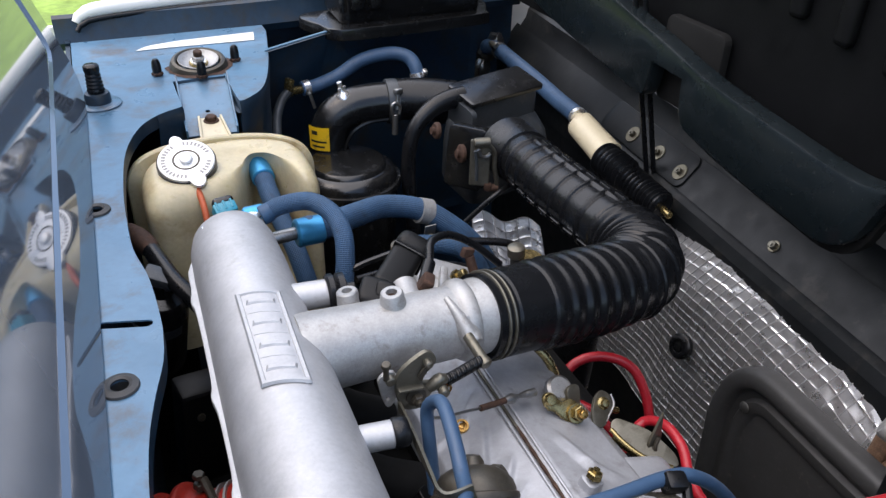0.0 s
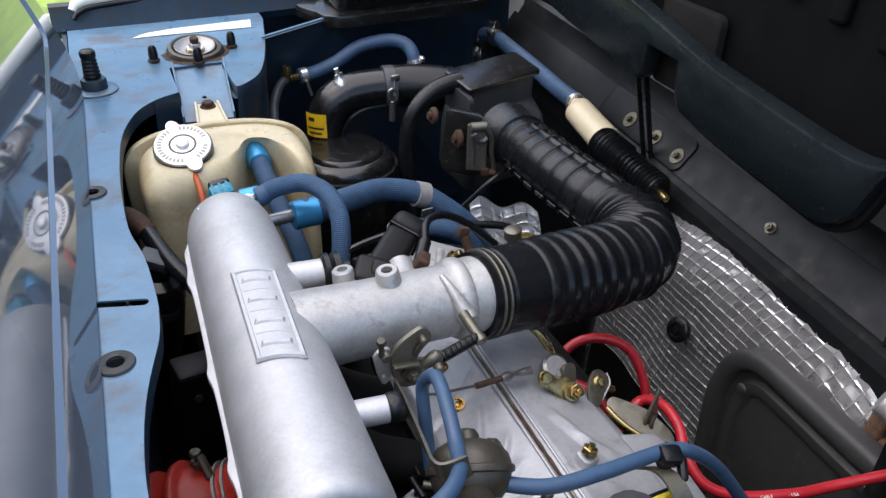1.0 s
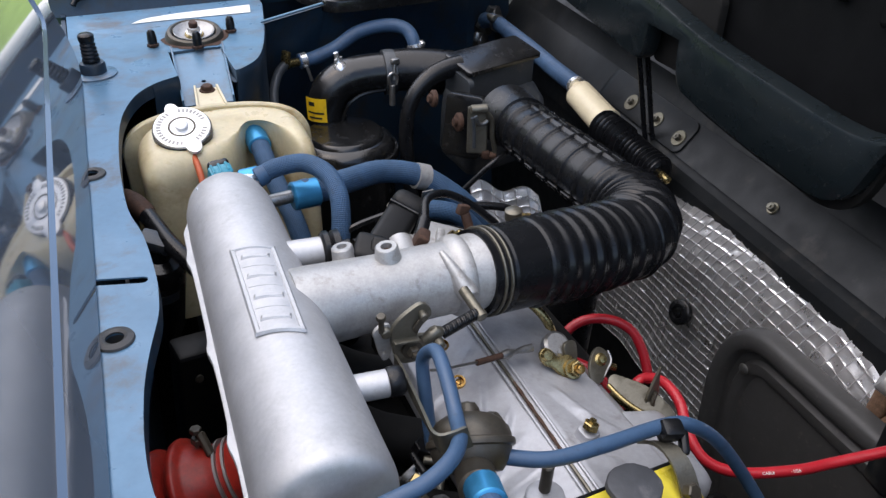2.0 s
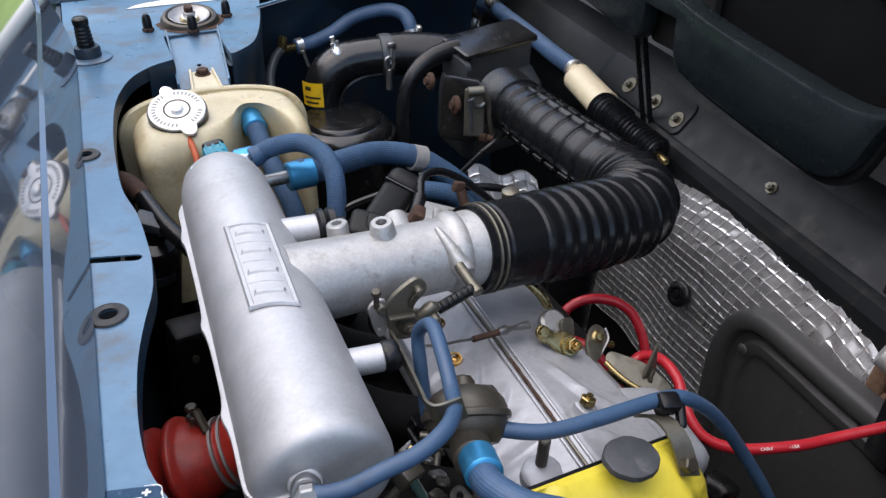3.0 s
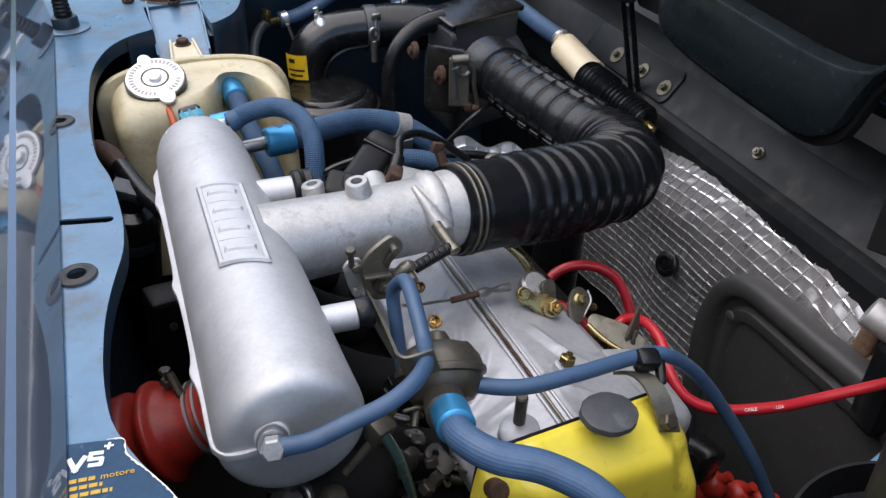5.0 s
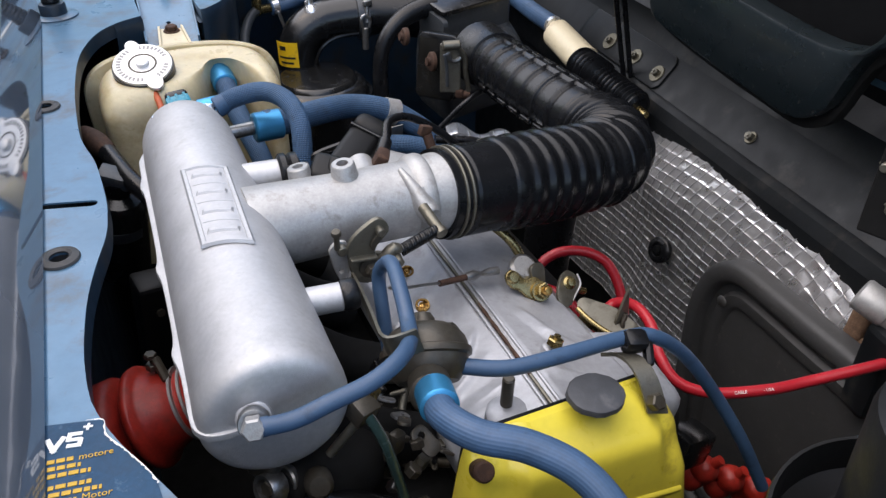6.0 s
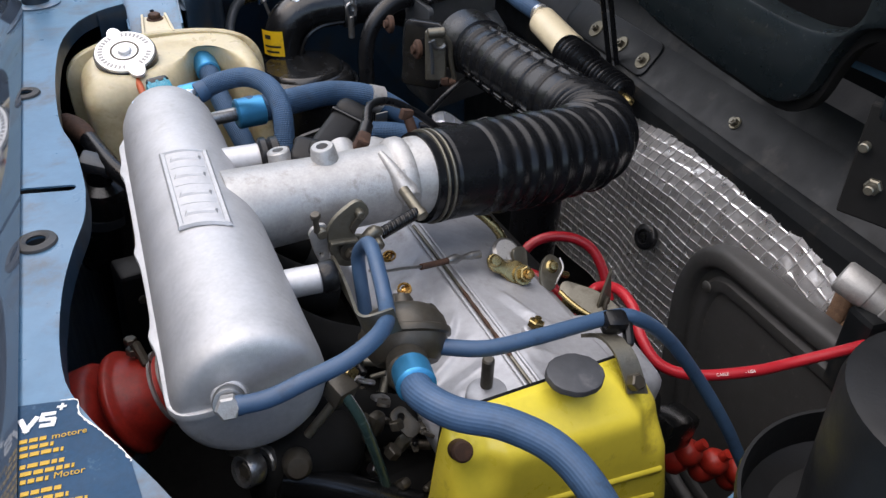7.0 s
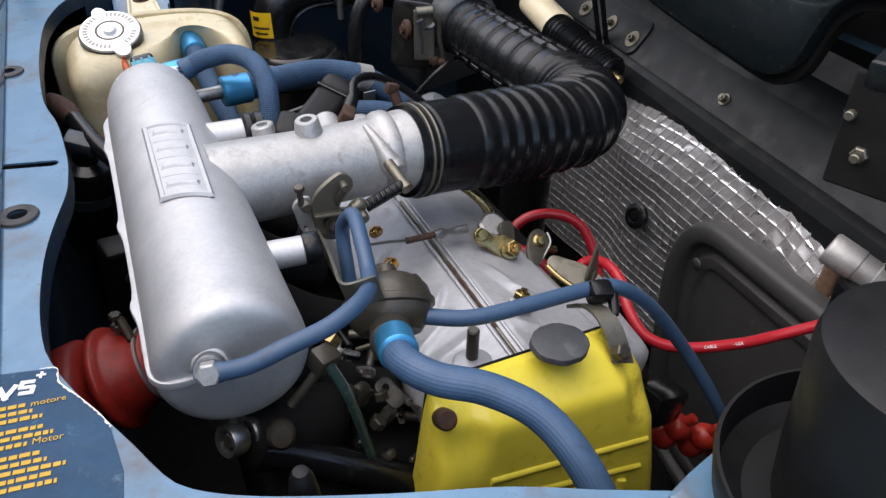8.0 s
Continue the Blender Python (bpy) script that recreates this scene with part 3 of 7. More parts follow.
band = smooth_outline([(0.196, 0.074), (0.194, 0.050), (0.186, 0.027), (0.158, 0.017), (0.084, 0.006), (0.02, -0.001), (-0.022, -0.005), (-0.046, 0.001), (-0.064, 0.018), (-0.078, 0.056), (-0.094, 0.079), (-0.13, 0.090), (-0.22, 0.095), (-0.42, 0.10)], closed=False, step=0.012)
far = smooth_outline([(0.60, 0.085), (0.50, 0.066), (0.42, 0.053), (0.35, 0.043), (0.275, 0.032), (0.258, 0.036), (0.252, 0.055), (0.250, 0.076)], closed=False, step=0.012)
part("frame", plate_x(band + [(-0.42, 0.54), (0.60, 0.54)] + far, 0.022, bevel=0.005, holes=[hole]), LID_UNDER, eng_lid, "glossy blue-black frame band")
# Backing of the recess, its shade carried by the paint colour.
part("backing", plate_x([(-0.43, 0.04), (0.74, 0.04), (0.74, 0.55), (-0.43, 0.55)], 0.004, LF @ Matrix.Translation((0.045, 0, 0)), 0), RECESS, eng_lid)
part("seal", plate_x([(y, z - 0.012) for y, z in band] + [(y, z + 0.006) for y, z in reversed(band)], 0.012, LF @ Matrix.Translation((0.016, 0, 0)), 0.002), VOID, eng_lid, "black rubber seal behind the frame")
part("post", plate_x(rounded(0.10, 0.10, 0.01, cx=0.222, cy=0.075), 0.010, LF @ Matrix.Translation((0.030, 0, 0)), 0.003), VOID, eng_lid)
for k in range(6):
    y = 0.27 - 0.058 * k
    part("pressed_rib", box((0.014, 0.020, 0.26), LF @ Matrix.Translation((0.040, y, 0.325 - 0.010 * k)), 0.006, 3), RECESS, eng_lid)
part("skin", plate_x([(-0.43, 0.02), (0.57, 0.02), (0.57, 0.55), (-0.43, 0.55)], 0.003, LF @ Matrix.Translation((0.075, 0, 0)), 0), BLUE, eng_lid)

hinge = thing("hinge_bracket", (0.53, -0.2, 0.0), "black steel hinge bracket with two dull steel bolts", "hinge")
part("plate", box((0.006, 0.060, 0.085), pose(0.540, -0.204, 0.028, 0, 0, 20), 0.002), VOID, hinge)
part("arm", box((0.075, 0.05, 0.02), pose(0.57, -0.195, 0.075, 0, -8, 20), 0.003), LID_UNDER, hinge)
part("foot", box((0.06, 0.06, 0.07), pose(0.600, -0.245, -0.045, 0, 10, 15), 0.004), BLACK_PAINT, hinge)
for p in ((0.535, -0.180, 0.040), (0.535, -0.194, 0.014)):
    ax = Vector((-0.94, -0.34, 0.05))
    part("stud", rod(Vector(p), Vector(p) + ax * 0.013, 0.0036, 10, 0.0008), LEVER, hinge)
    part("nut", prism(hexagon(0.0062), 0.005, Matrix.Translation(Vector(p) + ax * 0.006) @ frame_along(ax).to_4x4(), bevel=0.001, segments=1), LEVER, hinge)

# Two thin black lines hanging from the engine lid down to the firewall.
for a, b in (((0.6188, 0.3145, 0.1492), (0.6900, 0.3145, -0.1199)), ((0.6258, 0.3047, 0.1508), (0.6920, 0.3047, -0.1089))):
    mid = (Vector(a) + Vector(b)) / 2
    solid("lid_cable", tube([a, mid, b], 0.0035, 10, 0.02), RUBBER, "thin black cable hanging from the engine lid", "cable", "cables from the lid")


# ---- foil heat shield on the firewall ----
def quilted_foil(name, u0, u1, v0, v1, surface, parent, label=""):
    """Square cushions, each a little tilted and dented, between raised wires; surface(u, v) gives place and normal for cell coordinates."""
    bm = bmesh.new()
    subs = (0.0, 0.05, 0.12, 0.35, 0.65, 0.88, 0.95)
    us = [u + s for u in range(u0, u1) for s in subs] + [float(u1)]
    vv = [v + s for v in range(v0, v1) for s in subs] + [float(v1)]
    tilt = {}
    grid = []
    for u in us:
        row = []
        for v in vv:
            wu = u + 0.45 * noise.noise(Vector((u * 0.11, v * 0.11, 1.7)))
            wv = v + 0.45 * noise.noise(Vector((u * 0.11, v * 0.11, 9.1)))
            p, n = surface(wu, wv)
            fu, fv = u - math.floor(u), v - math.floor(v)
            key = (math.floor(u), math.floor(v))
            if key not in tilt:
                q = Vector((key[0] * 3.7, key[1] * 2.9, 0.5))
                tilt[key] = (noise.noise(q), noise.noise(q + Vector((0, 0, 7))), noise.noise(q + Vector((0, 0, 15))))
            a, b_, c = tilt[key]
            e = min(fu, 1 - fu, fv, 1 - fv)
            wire = max(0.0, 1 - e / 0.09)
            pillow = 16 * fu * (1 - fu) * fv * (1 - fv)
            up = 0.0005 * wire + (0.0030 * a * (fu - 0.5) + 0.0024 * b_ * (fv - 0.5)) * min(1, e / 0.1) + 0.0003 * c * pillow + 0.00028 * noise.noise(Vector((u * 2.6, v * 2.6, 4.4)))
            up += 0.0075 * min(1.0, 0.2 + 0.16 * v) * noise.noise(Vector((u * 0.17, v * 0.21, 7.7))) + 0.0010 * noise.noise(Vector((u * 0.7, v * 0.7, 2.7)))
            row.append(bm.verts.new(p + n * up))
        grid.append(row)
    for i in range(len(us) - 1):
        for j in range(len(vv) - 1):
            bm.faces.new((grid[i][j], grid[i + 1][j], grid[i + 1][j + 1], grid[i][j + 1]))
    return part(name, bm, FOIL, parent, label, flat_angle=70)


def scrim(name, u0, u1, v0, v1, surface, parent):
    """The reinforcing threads that show as a light grid on the foil."""
    bm = bmesh.new()

    def at(u, v, up):
        wu = u + 0.45 * noise.noise(Vector((u * 0.11, v * 0.11, 1.7)))
        wv = v + 0.45 * noise.noise(Vector((u * 0.11, v * 0.11, 9.1)))
        p, n = surface(wu, wv)
        return bm.verts.new(p + n * (up + 0.0075 * min(1.0, 0.2 + 0.16 * v) * noise.noise(Vector((u * 0.17, v * 0.21, 7.7))) + 0.0010 * noise.noise(Vector((u * 0.7, v * 0.7, 2.7)))))

    def thread(points):
        rows = [[at(u - a, v - c, 0.0005), at(u, v, 0.0010), at(u + a, v + c, 0.0005)] for u, v, a, c in points]
        for p, q in zip(rows, rows[1:]):
            for i in range(2):
                bm.faces.new((p[i], q[i], q[i + 1], p[i + 1]))

    for u in range(u0, u1 + 1):
        thread([(u, v0 + (v1 - v0) * k / (3 * (v1 - v0)), 0.048, 0.0) for k in range(3 * (v1 - v0) + 1)])
    for v in range(v0, v1 + 1):
        thread([(u0 + (u1 - u0) * k / (3 * (u1 - u0)), v, 0.0, 0.024) for k in range(3 * (u1 - u0) + 1)])
    bmesh.ops.recalc_face_normals(bm, faces=bm.faces)
    return part(name, bm, SCRIM, parent, "light reinforcing threads", flat_angle=80)


FOIL_STEP = 0.0076
FOIL_LINE = [(0.0, 0.0)]
for k in range(48):
    lean = radians(25) * (1 - min(1, max(0, (k * FOIL_STEP - 0.030) / 0.050)))
    FOIL_LINE.append((FOIL_LINE[-1][0] - FOIL_STEP * math.sin(lean), FOIL_LINE[-1][1] - FOIL_STEP * math.cos(lean)))


def firewall_foil(u, v):
    """u cells along the wall towards the near side, v cells down; the sheet leans out at its top and its rows drift."""
    y, d = 0.36 - u * 0.0138, max(0.0, v * 0.0130)
    k = min(46, int(d / FOIL_STEP))
    f = d / FOIL_STEP - k
    x, z = (FOIL_LINE[k][i] * (1 - f) + FOIL_LINE[k + 1][i] * f for i in (0, 1))
    wave = 0.004 * math.sin(u * 0.33 + 0.6) * min(1, d / 0.10)
    y += (0.45 * min(d, 0.06) + 0.22 * max(0.0, d - 0.06)) * max(0.0, min(1.0, (y + 0.16) / 0.14))
    top = -0.010 * max(0, (y - 0.10)) / 0.15 - 0.016 * max(0, (-y - 0.08)) / 0.06
    return FW @ Vector((-0.013 + x - wave, y, -0.1150 + z + top)), (FW.to_3x3() @ Vector((-0.9, 0, 0.35))).normalized()


shield = thing("heat_shield", (0.63, 0.1, -0.40), "crinkled silver foil heat shield, square-quilted, on the firewall", "heat shield")
quilted_foil("top_fold", 0, 38, 0, 5, firewall_foil, shield, "bright folded top band")
quilted_foil("sheet", 0, 38, 5, 23, firewall_foil, shield)
scrim("threads", 0, 38, 0, 23, firewall_foil, shield)
solid("insulation_edge", join(box((0.014, 0.02, 0.09), pose(0.622, -0.150, -0.172, 4, 0, -6), 0.005, 3), box((0.012, 0.013, 0.05), pose(0.619, -0.158, -0.19, 14, 5, 8), 0.005, 3)), INSULATION, "frayed rusty brown edge of the insulation mat", "insulation")
plug = thing("shield_plug", (0.63, 0.125, -0.255), "black rubber plug pressed through the foil", "plug")
part("head", lathe([(0.0165, -0.004), (0.0165, 0.002), (0.014, 0.0045), (0.009, 0.005), (0.008, 0.003), (0, 0.003)], (0.630, 0.125, -0.255), (-1, -0.05, 0.35), 24), RUBBER, plug)
part("stem", lathe([(0.006, 0.0), (0.0055, 0.006), (0, 0.007)], (0.630, 0.125, -0.255), (-1, -0.05, 0.35), 14), PLASTIC, plug)


def patch_foil(u, v):
    p = Vector((0.466 + 0.0145 * u, 0.405 - 0.007 * u - 0.007 * v, -0.176 - 0.0125 * v - 0.003 * u + 0.007 * math.sin(u * 1.6)))
    return p, Vector((-0.25, -0.85, 0.45)).normalized()


patch = thing("foil_wrap", (0.52, 0.38, -0.24), "torn piece of quilted silver foil round the pipework", "heat shield")
quilted_foil("sheet", 0, 6, 0, 5, patch_foil, patch)
scrim("threads", 0, 6, 0, 5, patch_foil, patch)

# ---- grey access panel on the firewall ----
panel = thing("access_panel", (0.625, -0.05, -0.4), "dusty dark grey moulded access panel with a rounded corner", "panel")
PM = pose(0.604, 0, 0, 0, 0, -5.7)


PANEL_LINE = smooth_outline([(-0.36, -0.158), (-0.27, -0.162), (-0.18, -0.1655), (-0.12, -0.1690), (-0.060, -0.1715), (-0.020, -0.1755), (0.007, -0.1890), (0.0265, -0.2120), (0.0375, -0.2420), (0.0430, -0.275), (0.0410, -0.325), (0.030, -0.45), (0.0, -0.53), (-0.10, -0.55), (-0.36, -0.55)], step=0.012)


def panel_ring(d, x):
    """The panel's outline drawn in by d, at the depth x."""
    pts = []
    n = len(PANEL_LINE)
    for i, (y, z) in enumerate(PANEL_LINE):
        (ya, za), (yb, zb) = PANEL_LINE[i - 2], PANEL_LINE[(i + 2) % n]
        t = Vector((yb - ya, zb - za)).normalized()
        pts.append(PM @ Vector((x, y + t.y * d, z - t.x * d)))
    return pts


def rings_mesh(rings, fill=True):
    bm = bmesh.new()
    vs = [[bm.verts.new(p) for p in ring] for ring in rings]
    for a, b in zip(vs, vs[1:]):
        for i in range(len(a)):
            q = (i + 1) % len(a)
            bm.faces.new((a[i], a[q], b[q], b[i]))
    if fill:
        bm.faces.new(vs[-1])
    bmesh.ops.recalc_face_normals(bm, faces=bm.faces)
    return bm


part("rim", rings_mesh([panel_ring(-0.001, 0.022), panel_ring(-0.001, 0.008), panel_ring(0.001, 0.003), panel_ring(0.005, 0.0), panel_ring(0.018, 0.0), panel_ring(0.021, 0.002), panel_ring(0.024, 0.011)], False), PANEL_PLASTIC, panel)
part("groove", rings_mesh([panel_ring(0.024, 0.011), panel_ring(0.033, 0.011), panel_ring(0.037, 0.006), panel_ring(0.048, 0.006), panel_ring(0.050, 0.007), panel_ring(0.053, 0.010)], True), PANEL_PLASTIC, panel)
part("rivet", lathe([(0.0065, 0), (0.0062, 0.0015), (0.004, 0.0028), (0, 0.0032)], PM @ Vector((0.0005, -0.012, -0.227)), (-1, 0, 0), 16), STEEL, panel, "flat steel rivet")

# ---- suspension tower top ----
mount = thing("strut_mount", (0.150, 0.634, 0), "rusty round suspension mount with a pale dished washer", "strut mount")
MA, MC = Vector((0.0, -0.17, 0.985)), Vector((0.150, 0.634, 0.003))
part("ring", lathe([(0.028, 0.000), (0.0292, 0.007), (0.0315, 0.0088), (0.0355, 0.0075), (0.0385, 0.002), (0.0398, -0.006), (0.0415, -0.010), (0.050, -0.0115)], MC, MA, 44, caps=False), DIRTY_STEEL, mount, "dark pressed ring with rust on its foot")
part("rust_foot", lathe([(0.0398, -0.0070), (0.0440, -0.0094), (0.0490, -0.0110)], MC, MA, 40, caps=False), RUST, mount, "rusty stain line round the ring")
stain = bmesh.new()
rim_ = []
for k in range(72):
    a = 2 * math.pi * k / 72
    r = 0.0440 + 0.0050 * noise.noise(Vector((2.2 * math.cos(a), 2.2 * math.sin(a), 0.4))) + 0.0022 * noise.noise(Vector((9 * math.cos(a), 9 * math.sin(a), 1.4)))
    rim_.append((stain.verts.new((MC.x + 0.034 * math.cos(a), MC.y + 0.034 * math.sin(a), 0.0007)), stain.verts.new((MC.x + r * math.cos(a), MC.y - 0.002 + r * math.sin(a), 0.0007))))
for k in range(72):
    q = (k + 1) % 72
    stain.faces.new((rim_[k][0], rim_[k][1], rim_[q][1], rim_[q][0]))
part("rust_stain", stain, RUST, mount, "ragged rust stain round the ring")
part("cup", lathe([(0.0275, 0.0085), (0.0268, 0.0092), (0.0255, 0.0080), (0.020, 0.0030), (0.013, 0.0015), (0, 0.0015)], MC, MA, 40, caps=False), ALU_ROUGH, mount, "pale dished washer")
part("washer", lathe([(0.006, 0.0015), (0.0125, 0.0015), (0.0130, 0.003), (0.0120, 0.0045), (0.006, 0.0045)], MC, MA, 28), BRASS, mount)
part("collar", lathe([(0.0105, 0.0045), (0.0105, 0.0065), (0.006, 0.0070)], MC, MA, 24), CHROME, mount)
part("nut", prism(hexagon(0.0084), 0.007, Matrix.Translation(MC + MA * 0.0135) @ frame_along(MA).to_4x4(), bevel=0.0012, segments=1), STEEL, mount)
part("stud", rod(MC + MA * 0.013, MC + MA * 0.0205, 0.0060, 14, 0.001), RUST, mount)
for x, y in ((0.0935, 0.616), (0.2005, 0.640), (0.1475, 0.5875)):
    nut = thing("capped_stud", (x, y, 0), "black rubber capped stud on a rusty washer", "stud", "studs round the mount")
    part("base_nut", prism(hexagon(0.0078), 0.004, Matrix.Translation((x, y, 0.005)), bevel=0.001, segments=1), RUST, nut)
    part("cap", lathe([(0.0060, 0.003), (0.0062, 0.012), (0.0052, 0.020), (0.003, 0.0228), (0, 0.0232)], (x, y, 0), seg=16), RUBBER, nut)

SX, SY = 0.0165, 0.536
stop = thing("rubber_stop", (SX, SY, 0), "ribbed black rubber stop on a pressed base washer", "stop")
part("base", lathe([(0.0265, 0.0), (0.0265, 0.0012), (0.0235, 0.0025), (0.0135, 0.003), (0.0135, 0.001)], (SX, SY, 0.0005), seg=36), BLUE, stop, "painted pressed base")
part("collar", lathe([(0.0150, 0.002), (0.0150, 0.013), (0.0138, 0.0155), (0.010, 0.016)], (SX, SY, 0), seg=28), BLUE_SHADED, stop)
part("buffer", lathe([(0.0085, 0.015), (0.0103, 0.018)] + [p for k in range(5) for p in ((0.0103 - 0.0003 * k, 0.0195 + 0.0045 * k), (0.0093 - 0.0003 * k, 0.0215 + 0.0045 * k))] + [(0.0092, 0.043), (0.0092, 0.0485), (0.007, 0.0505), (0, 0.051)], (SX, SY, 0), seg=24), RUBBER, stop)

strip = thing("paper_strip", (0.16, 0.74, 0), "torn white paper strip stuck to the tower top", "label")
part("paper", prism([(0.075, 0.728), (0.12, 0.729), (0.245, 0.7245), (0.2515, 0.764), (0.14, 0.757), (0.10, 0.748), (0.088, 0.742)], 0.0006, Matrix.Translation((0, 0, 0.0012))), WHITE, strip, smooth=False)

brace = thing("tank_bracket", (0.14, 0.52, 0), "blue painted channel bracket holding the coolant tank", "bracket")
BR = pose(0.1425, 0.532, -0.0175, 14.6, 0, -4)
part("plate", prism([(-0.0295, -0.060), (0.0295, -0.060), (0.0325, 0.066), (-0.0325, 0.066)], 0.0015, BR, holes=[ellipse(-0.001, -0.012, 0.003, 0.003, 12)]), BLUE, brace, smooth=False)
for sx in (-1, 1):
    part("flange", box((0.0025, 0.122, 0.012), BR @ pose(sx * 0.0315, 0.001, 0.003, 0, 0, -sx * 1.3), 0.0008), BLUE, brace)

# ---- coolant tank ----
def tank_body():
    """A rounded moulded body, hollowed where the pipe leaves it."""
    bm = bmesh.new()
    cx, cy, w, d = 0.137, 0.380, 0.190, 0.116
    nu, nv = 120, 34
    rows = []
    for j in range(nv + 1):
        s = j / nv
        if s < 0.3:
            a = s / 0.3 * math.pi / 2
            z, k = -0.019 - 0.030 * (1 - math.cos(a)), 0.024 * (1 - math.sin(a))
        else:
            z, k = -0.049 - (s - 0.3) / 0.7 * 0.178, 0.0
        row = []
        for i in range(nu):
            t = 2 * math.pi * i / nu
            e = 0.52
            x = math.copysign(abs(math.cos(t)) ** e, math.cos(t)) * (w / 2 - k)
            y = math.copysign(abs(math.sin(t)) ** e, math.sin(t)) * (d / 2 - k)
            p = Vector((cx + x, cy + y, z))
            p.y -= 3.0 * (p.x - cx) ** 2
            front = max(0.0, -y / (d / 2))
            p.z -= 0.10 * max(0, 0.03 - y) * (1 - s)
            hx = math.exp(-(abs(x - 0.040) / 0.0255) ** 3)
            p.y += 0.078 * hx * front * math.exp(-(max(0, s - 0.75) / 0.12) ** 2)
            row.append(bm.verts.new(p))
        rows.append(row)
    for a, b in zip(rows, rows[1:]):
        for i in range(nu):
            q = (i + 1) % nu
            bm.faces.new((a[i], a[q], b[q], b[i]))
    bm.faces.new(rows[0])
    bm.faces.new(list(reversed(rows[-1])))
    bmesh.ops.recalc_face_normals(bm, faces=bm.faces)
    return bm


tank = thing("coolant_tank", (0.133, 0.40, -0.23), "aged translucent cream plastic coolant tank with stains", "coolant tank")
part("body", tank_body(), CREAM, tank, flat_angle=60)


def tank_rim():
    """The moulded joint flange, standing round the back of the tank from side to side."""
    line = []
    for k in range(41):
        t = math.pi * (1 - k / 40)
        line.append((math.copysign(abs(math.cos(t)) ** 0.42, math.cos(t)) * 0.107, -0.072 + 0.052 * abs(math.sin(t)) ** 0.55))
    line = [(-0.107, -0.22), (-0.107, -0.15)] + line + [(0.107, -0.15), (0.107, -0.22)]
    bm = bmesh.new()
    rows = []
    for i, (x, z) in enumerate(line):
        (xa, za), (xb, zb) = line[max(0, i - 1)], line[min(len(line) - 1, i + 1)]
        n_ = Vector((za - zb, 0, xb - xa)).normalized()
        y = 0.434 - 2.2 * x * x
        c = Vector((0.1370 + x, y, z - 0.05 * max(0.0, x)))
        rows.append([bm.verts.new(c + Vector((0, dy, 0)) + n_ * dn) for dy, dn in ((-0.0045, -0.016), (-0.0045, 0.0005), (-0.003, 0.002), (0.003, 0.002), (0.0045, 0.0005), (0.0045, -0.016))])
    for a, b in zip(rows, rows[1:]):
        for i in range(5):
            bm.faces.new((a[i], a[i + 1], b[i + 1], b[i]))
    bmesh.ops.recalc_face_normals(bm, faces=bm.faces)
    return bm


part("joint_flange", tank_rim(), CREAM, tank)
part("lug", prism([(0.120, 0.432), (0.1535, 0.428), (0.153, 0.498), (0.1265, 0.504)], 0.004, Matrix.Translation((0, 0, -0.0215)), bevel=0.0012), CREAM_PALE, tank)
for a_, b_ in (((0.1535, 0.431), (0.1532, 0.497)), ((0.1205, 0.435), (0.127, 0.503))):
    part("lug_web", box((0.003, 0.068, 0.010), pose((a_[0] + b_[0]) / 2, (a_[1] + b_[1]) / 2, -0.0225, 0, 0, -math.degrees(math.atan2(b_[0] - a_[0], b_[1] - a_[1]))), 0.001), CREAM_PALE, tank)
hex_bolt("lug_bolt", (0.140, 0.489, -0.0215), (0, -0.05, 1), 0.0072, 0.006, RUST, 0.0098, RUST, "rusty flanged bolt through the tank lug", "bolt")
cap = thing("filler_cap", (0.094, 0.368, -0.03), "stamped tin pressure cap with two ears on the coolant tank", "cap")
CAP = pose(0.0945, 0.366, -0.0155, 22, -3, 0)
part("neck", lathe([(0.024, -0.034), (0.024, 0.001)], CAP @ Vector((0, 0, -0.004)), CAP.to_3x3().col[2], 28), CREAM, cap)
disc = []
for a in range(0, 360, 5):
    r = 0.0304
    for c, wdt, ex in ((100, 15, 0.009), (282, 17, 0.011)):
        dd = abs((a - c + 180) % 360 - 180)
        r += ex * max(0, math.cos(min(1, dd / wdt) * math.pi / 2)) ** 0.8
    disc.append((r * math.cos(radians(a)), r * math.sin(radians(a))))
part("plate", prism(disc, 0.0034, CAP @ Matrix.Translation((0, 0, 0.006)), bevel=0.0016), TIN, cap)
part("skirt", lathe([(0.0270, -0.010), (0.0300, -0.009), (0.0320, -0.005), (0.0318, 0.0028), (0.028, 0.0030)], CAP.translation, CAP.to_3x3().col[2], 40), RUBBER, cap, "black skirt under the plate")
part("recess", lathe([(0.0125, 0.0062), (0.0135, 0.0066), (0.0142, 0.0066), (0.0148, 0.0062)], CAP.translation, CAP.to_3x3().col[2], 32, caps=False), DIRTY_STEEL, cap, "dark stepped ring")
part("button", lathe([(0.0072, 0.0055), (0.007, 0.0098), (0.005, 0.0112), (0, 0.0114)], CAP.translation, CAP.to_3x3().col[2], 24), TIN, cap)
for a in list(range(15, 86, 10)) + list(range(118, 262, 10)) + list(range(300, 350, 10)):
    m = CAP @ pose(0, 0, 0.00615, 0, 0, a) @ pose(0.0245, 0, 0)
    part("stamped_mark", box((0.0048, 0.0024, 0.0005), m, 0), INK_GREY, cap)
solid("cap_cord", tube([(0.099, 0.333, -0.032), (0.1005, 0.306, -0.044), (0.100, 0.285, -0.075), (0.099, 0.275, -0.11)], 0.0035, 10), ORANGE, "orange overflow cord hanging from the filler cap", "cord")


# ---- intake plenum ----
PX, PZ, PR = 0.1125, -0.0175, 0.0415
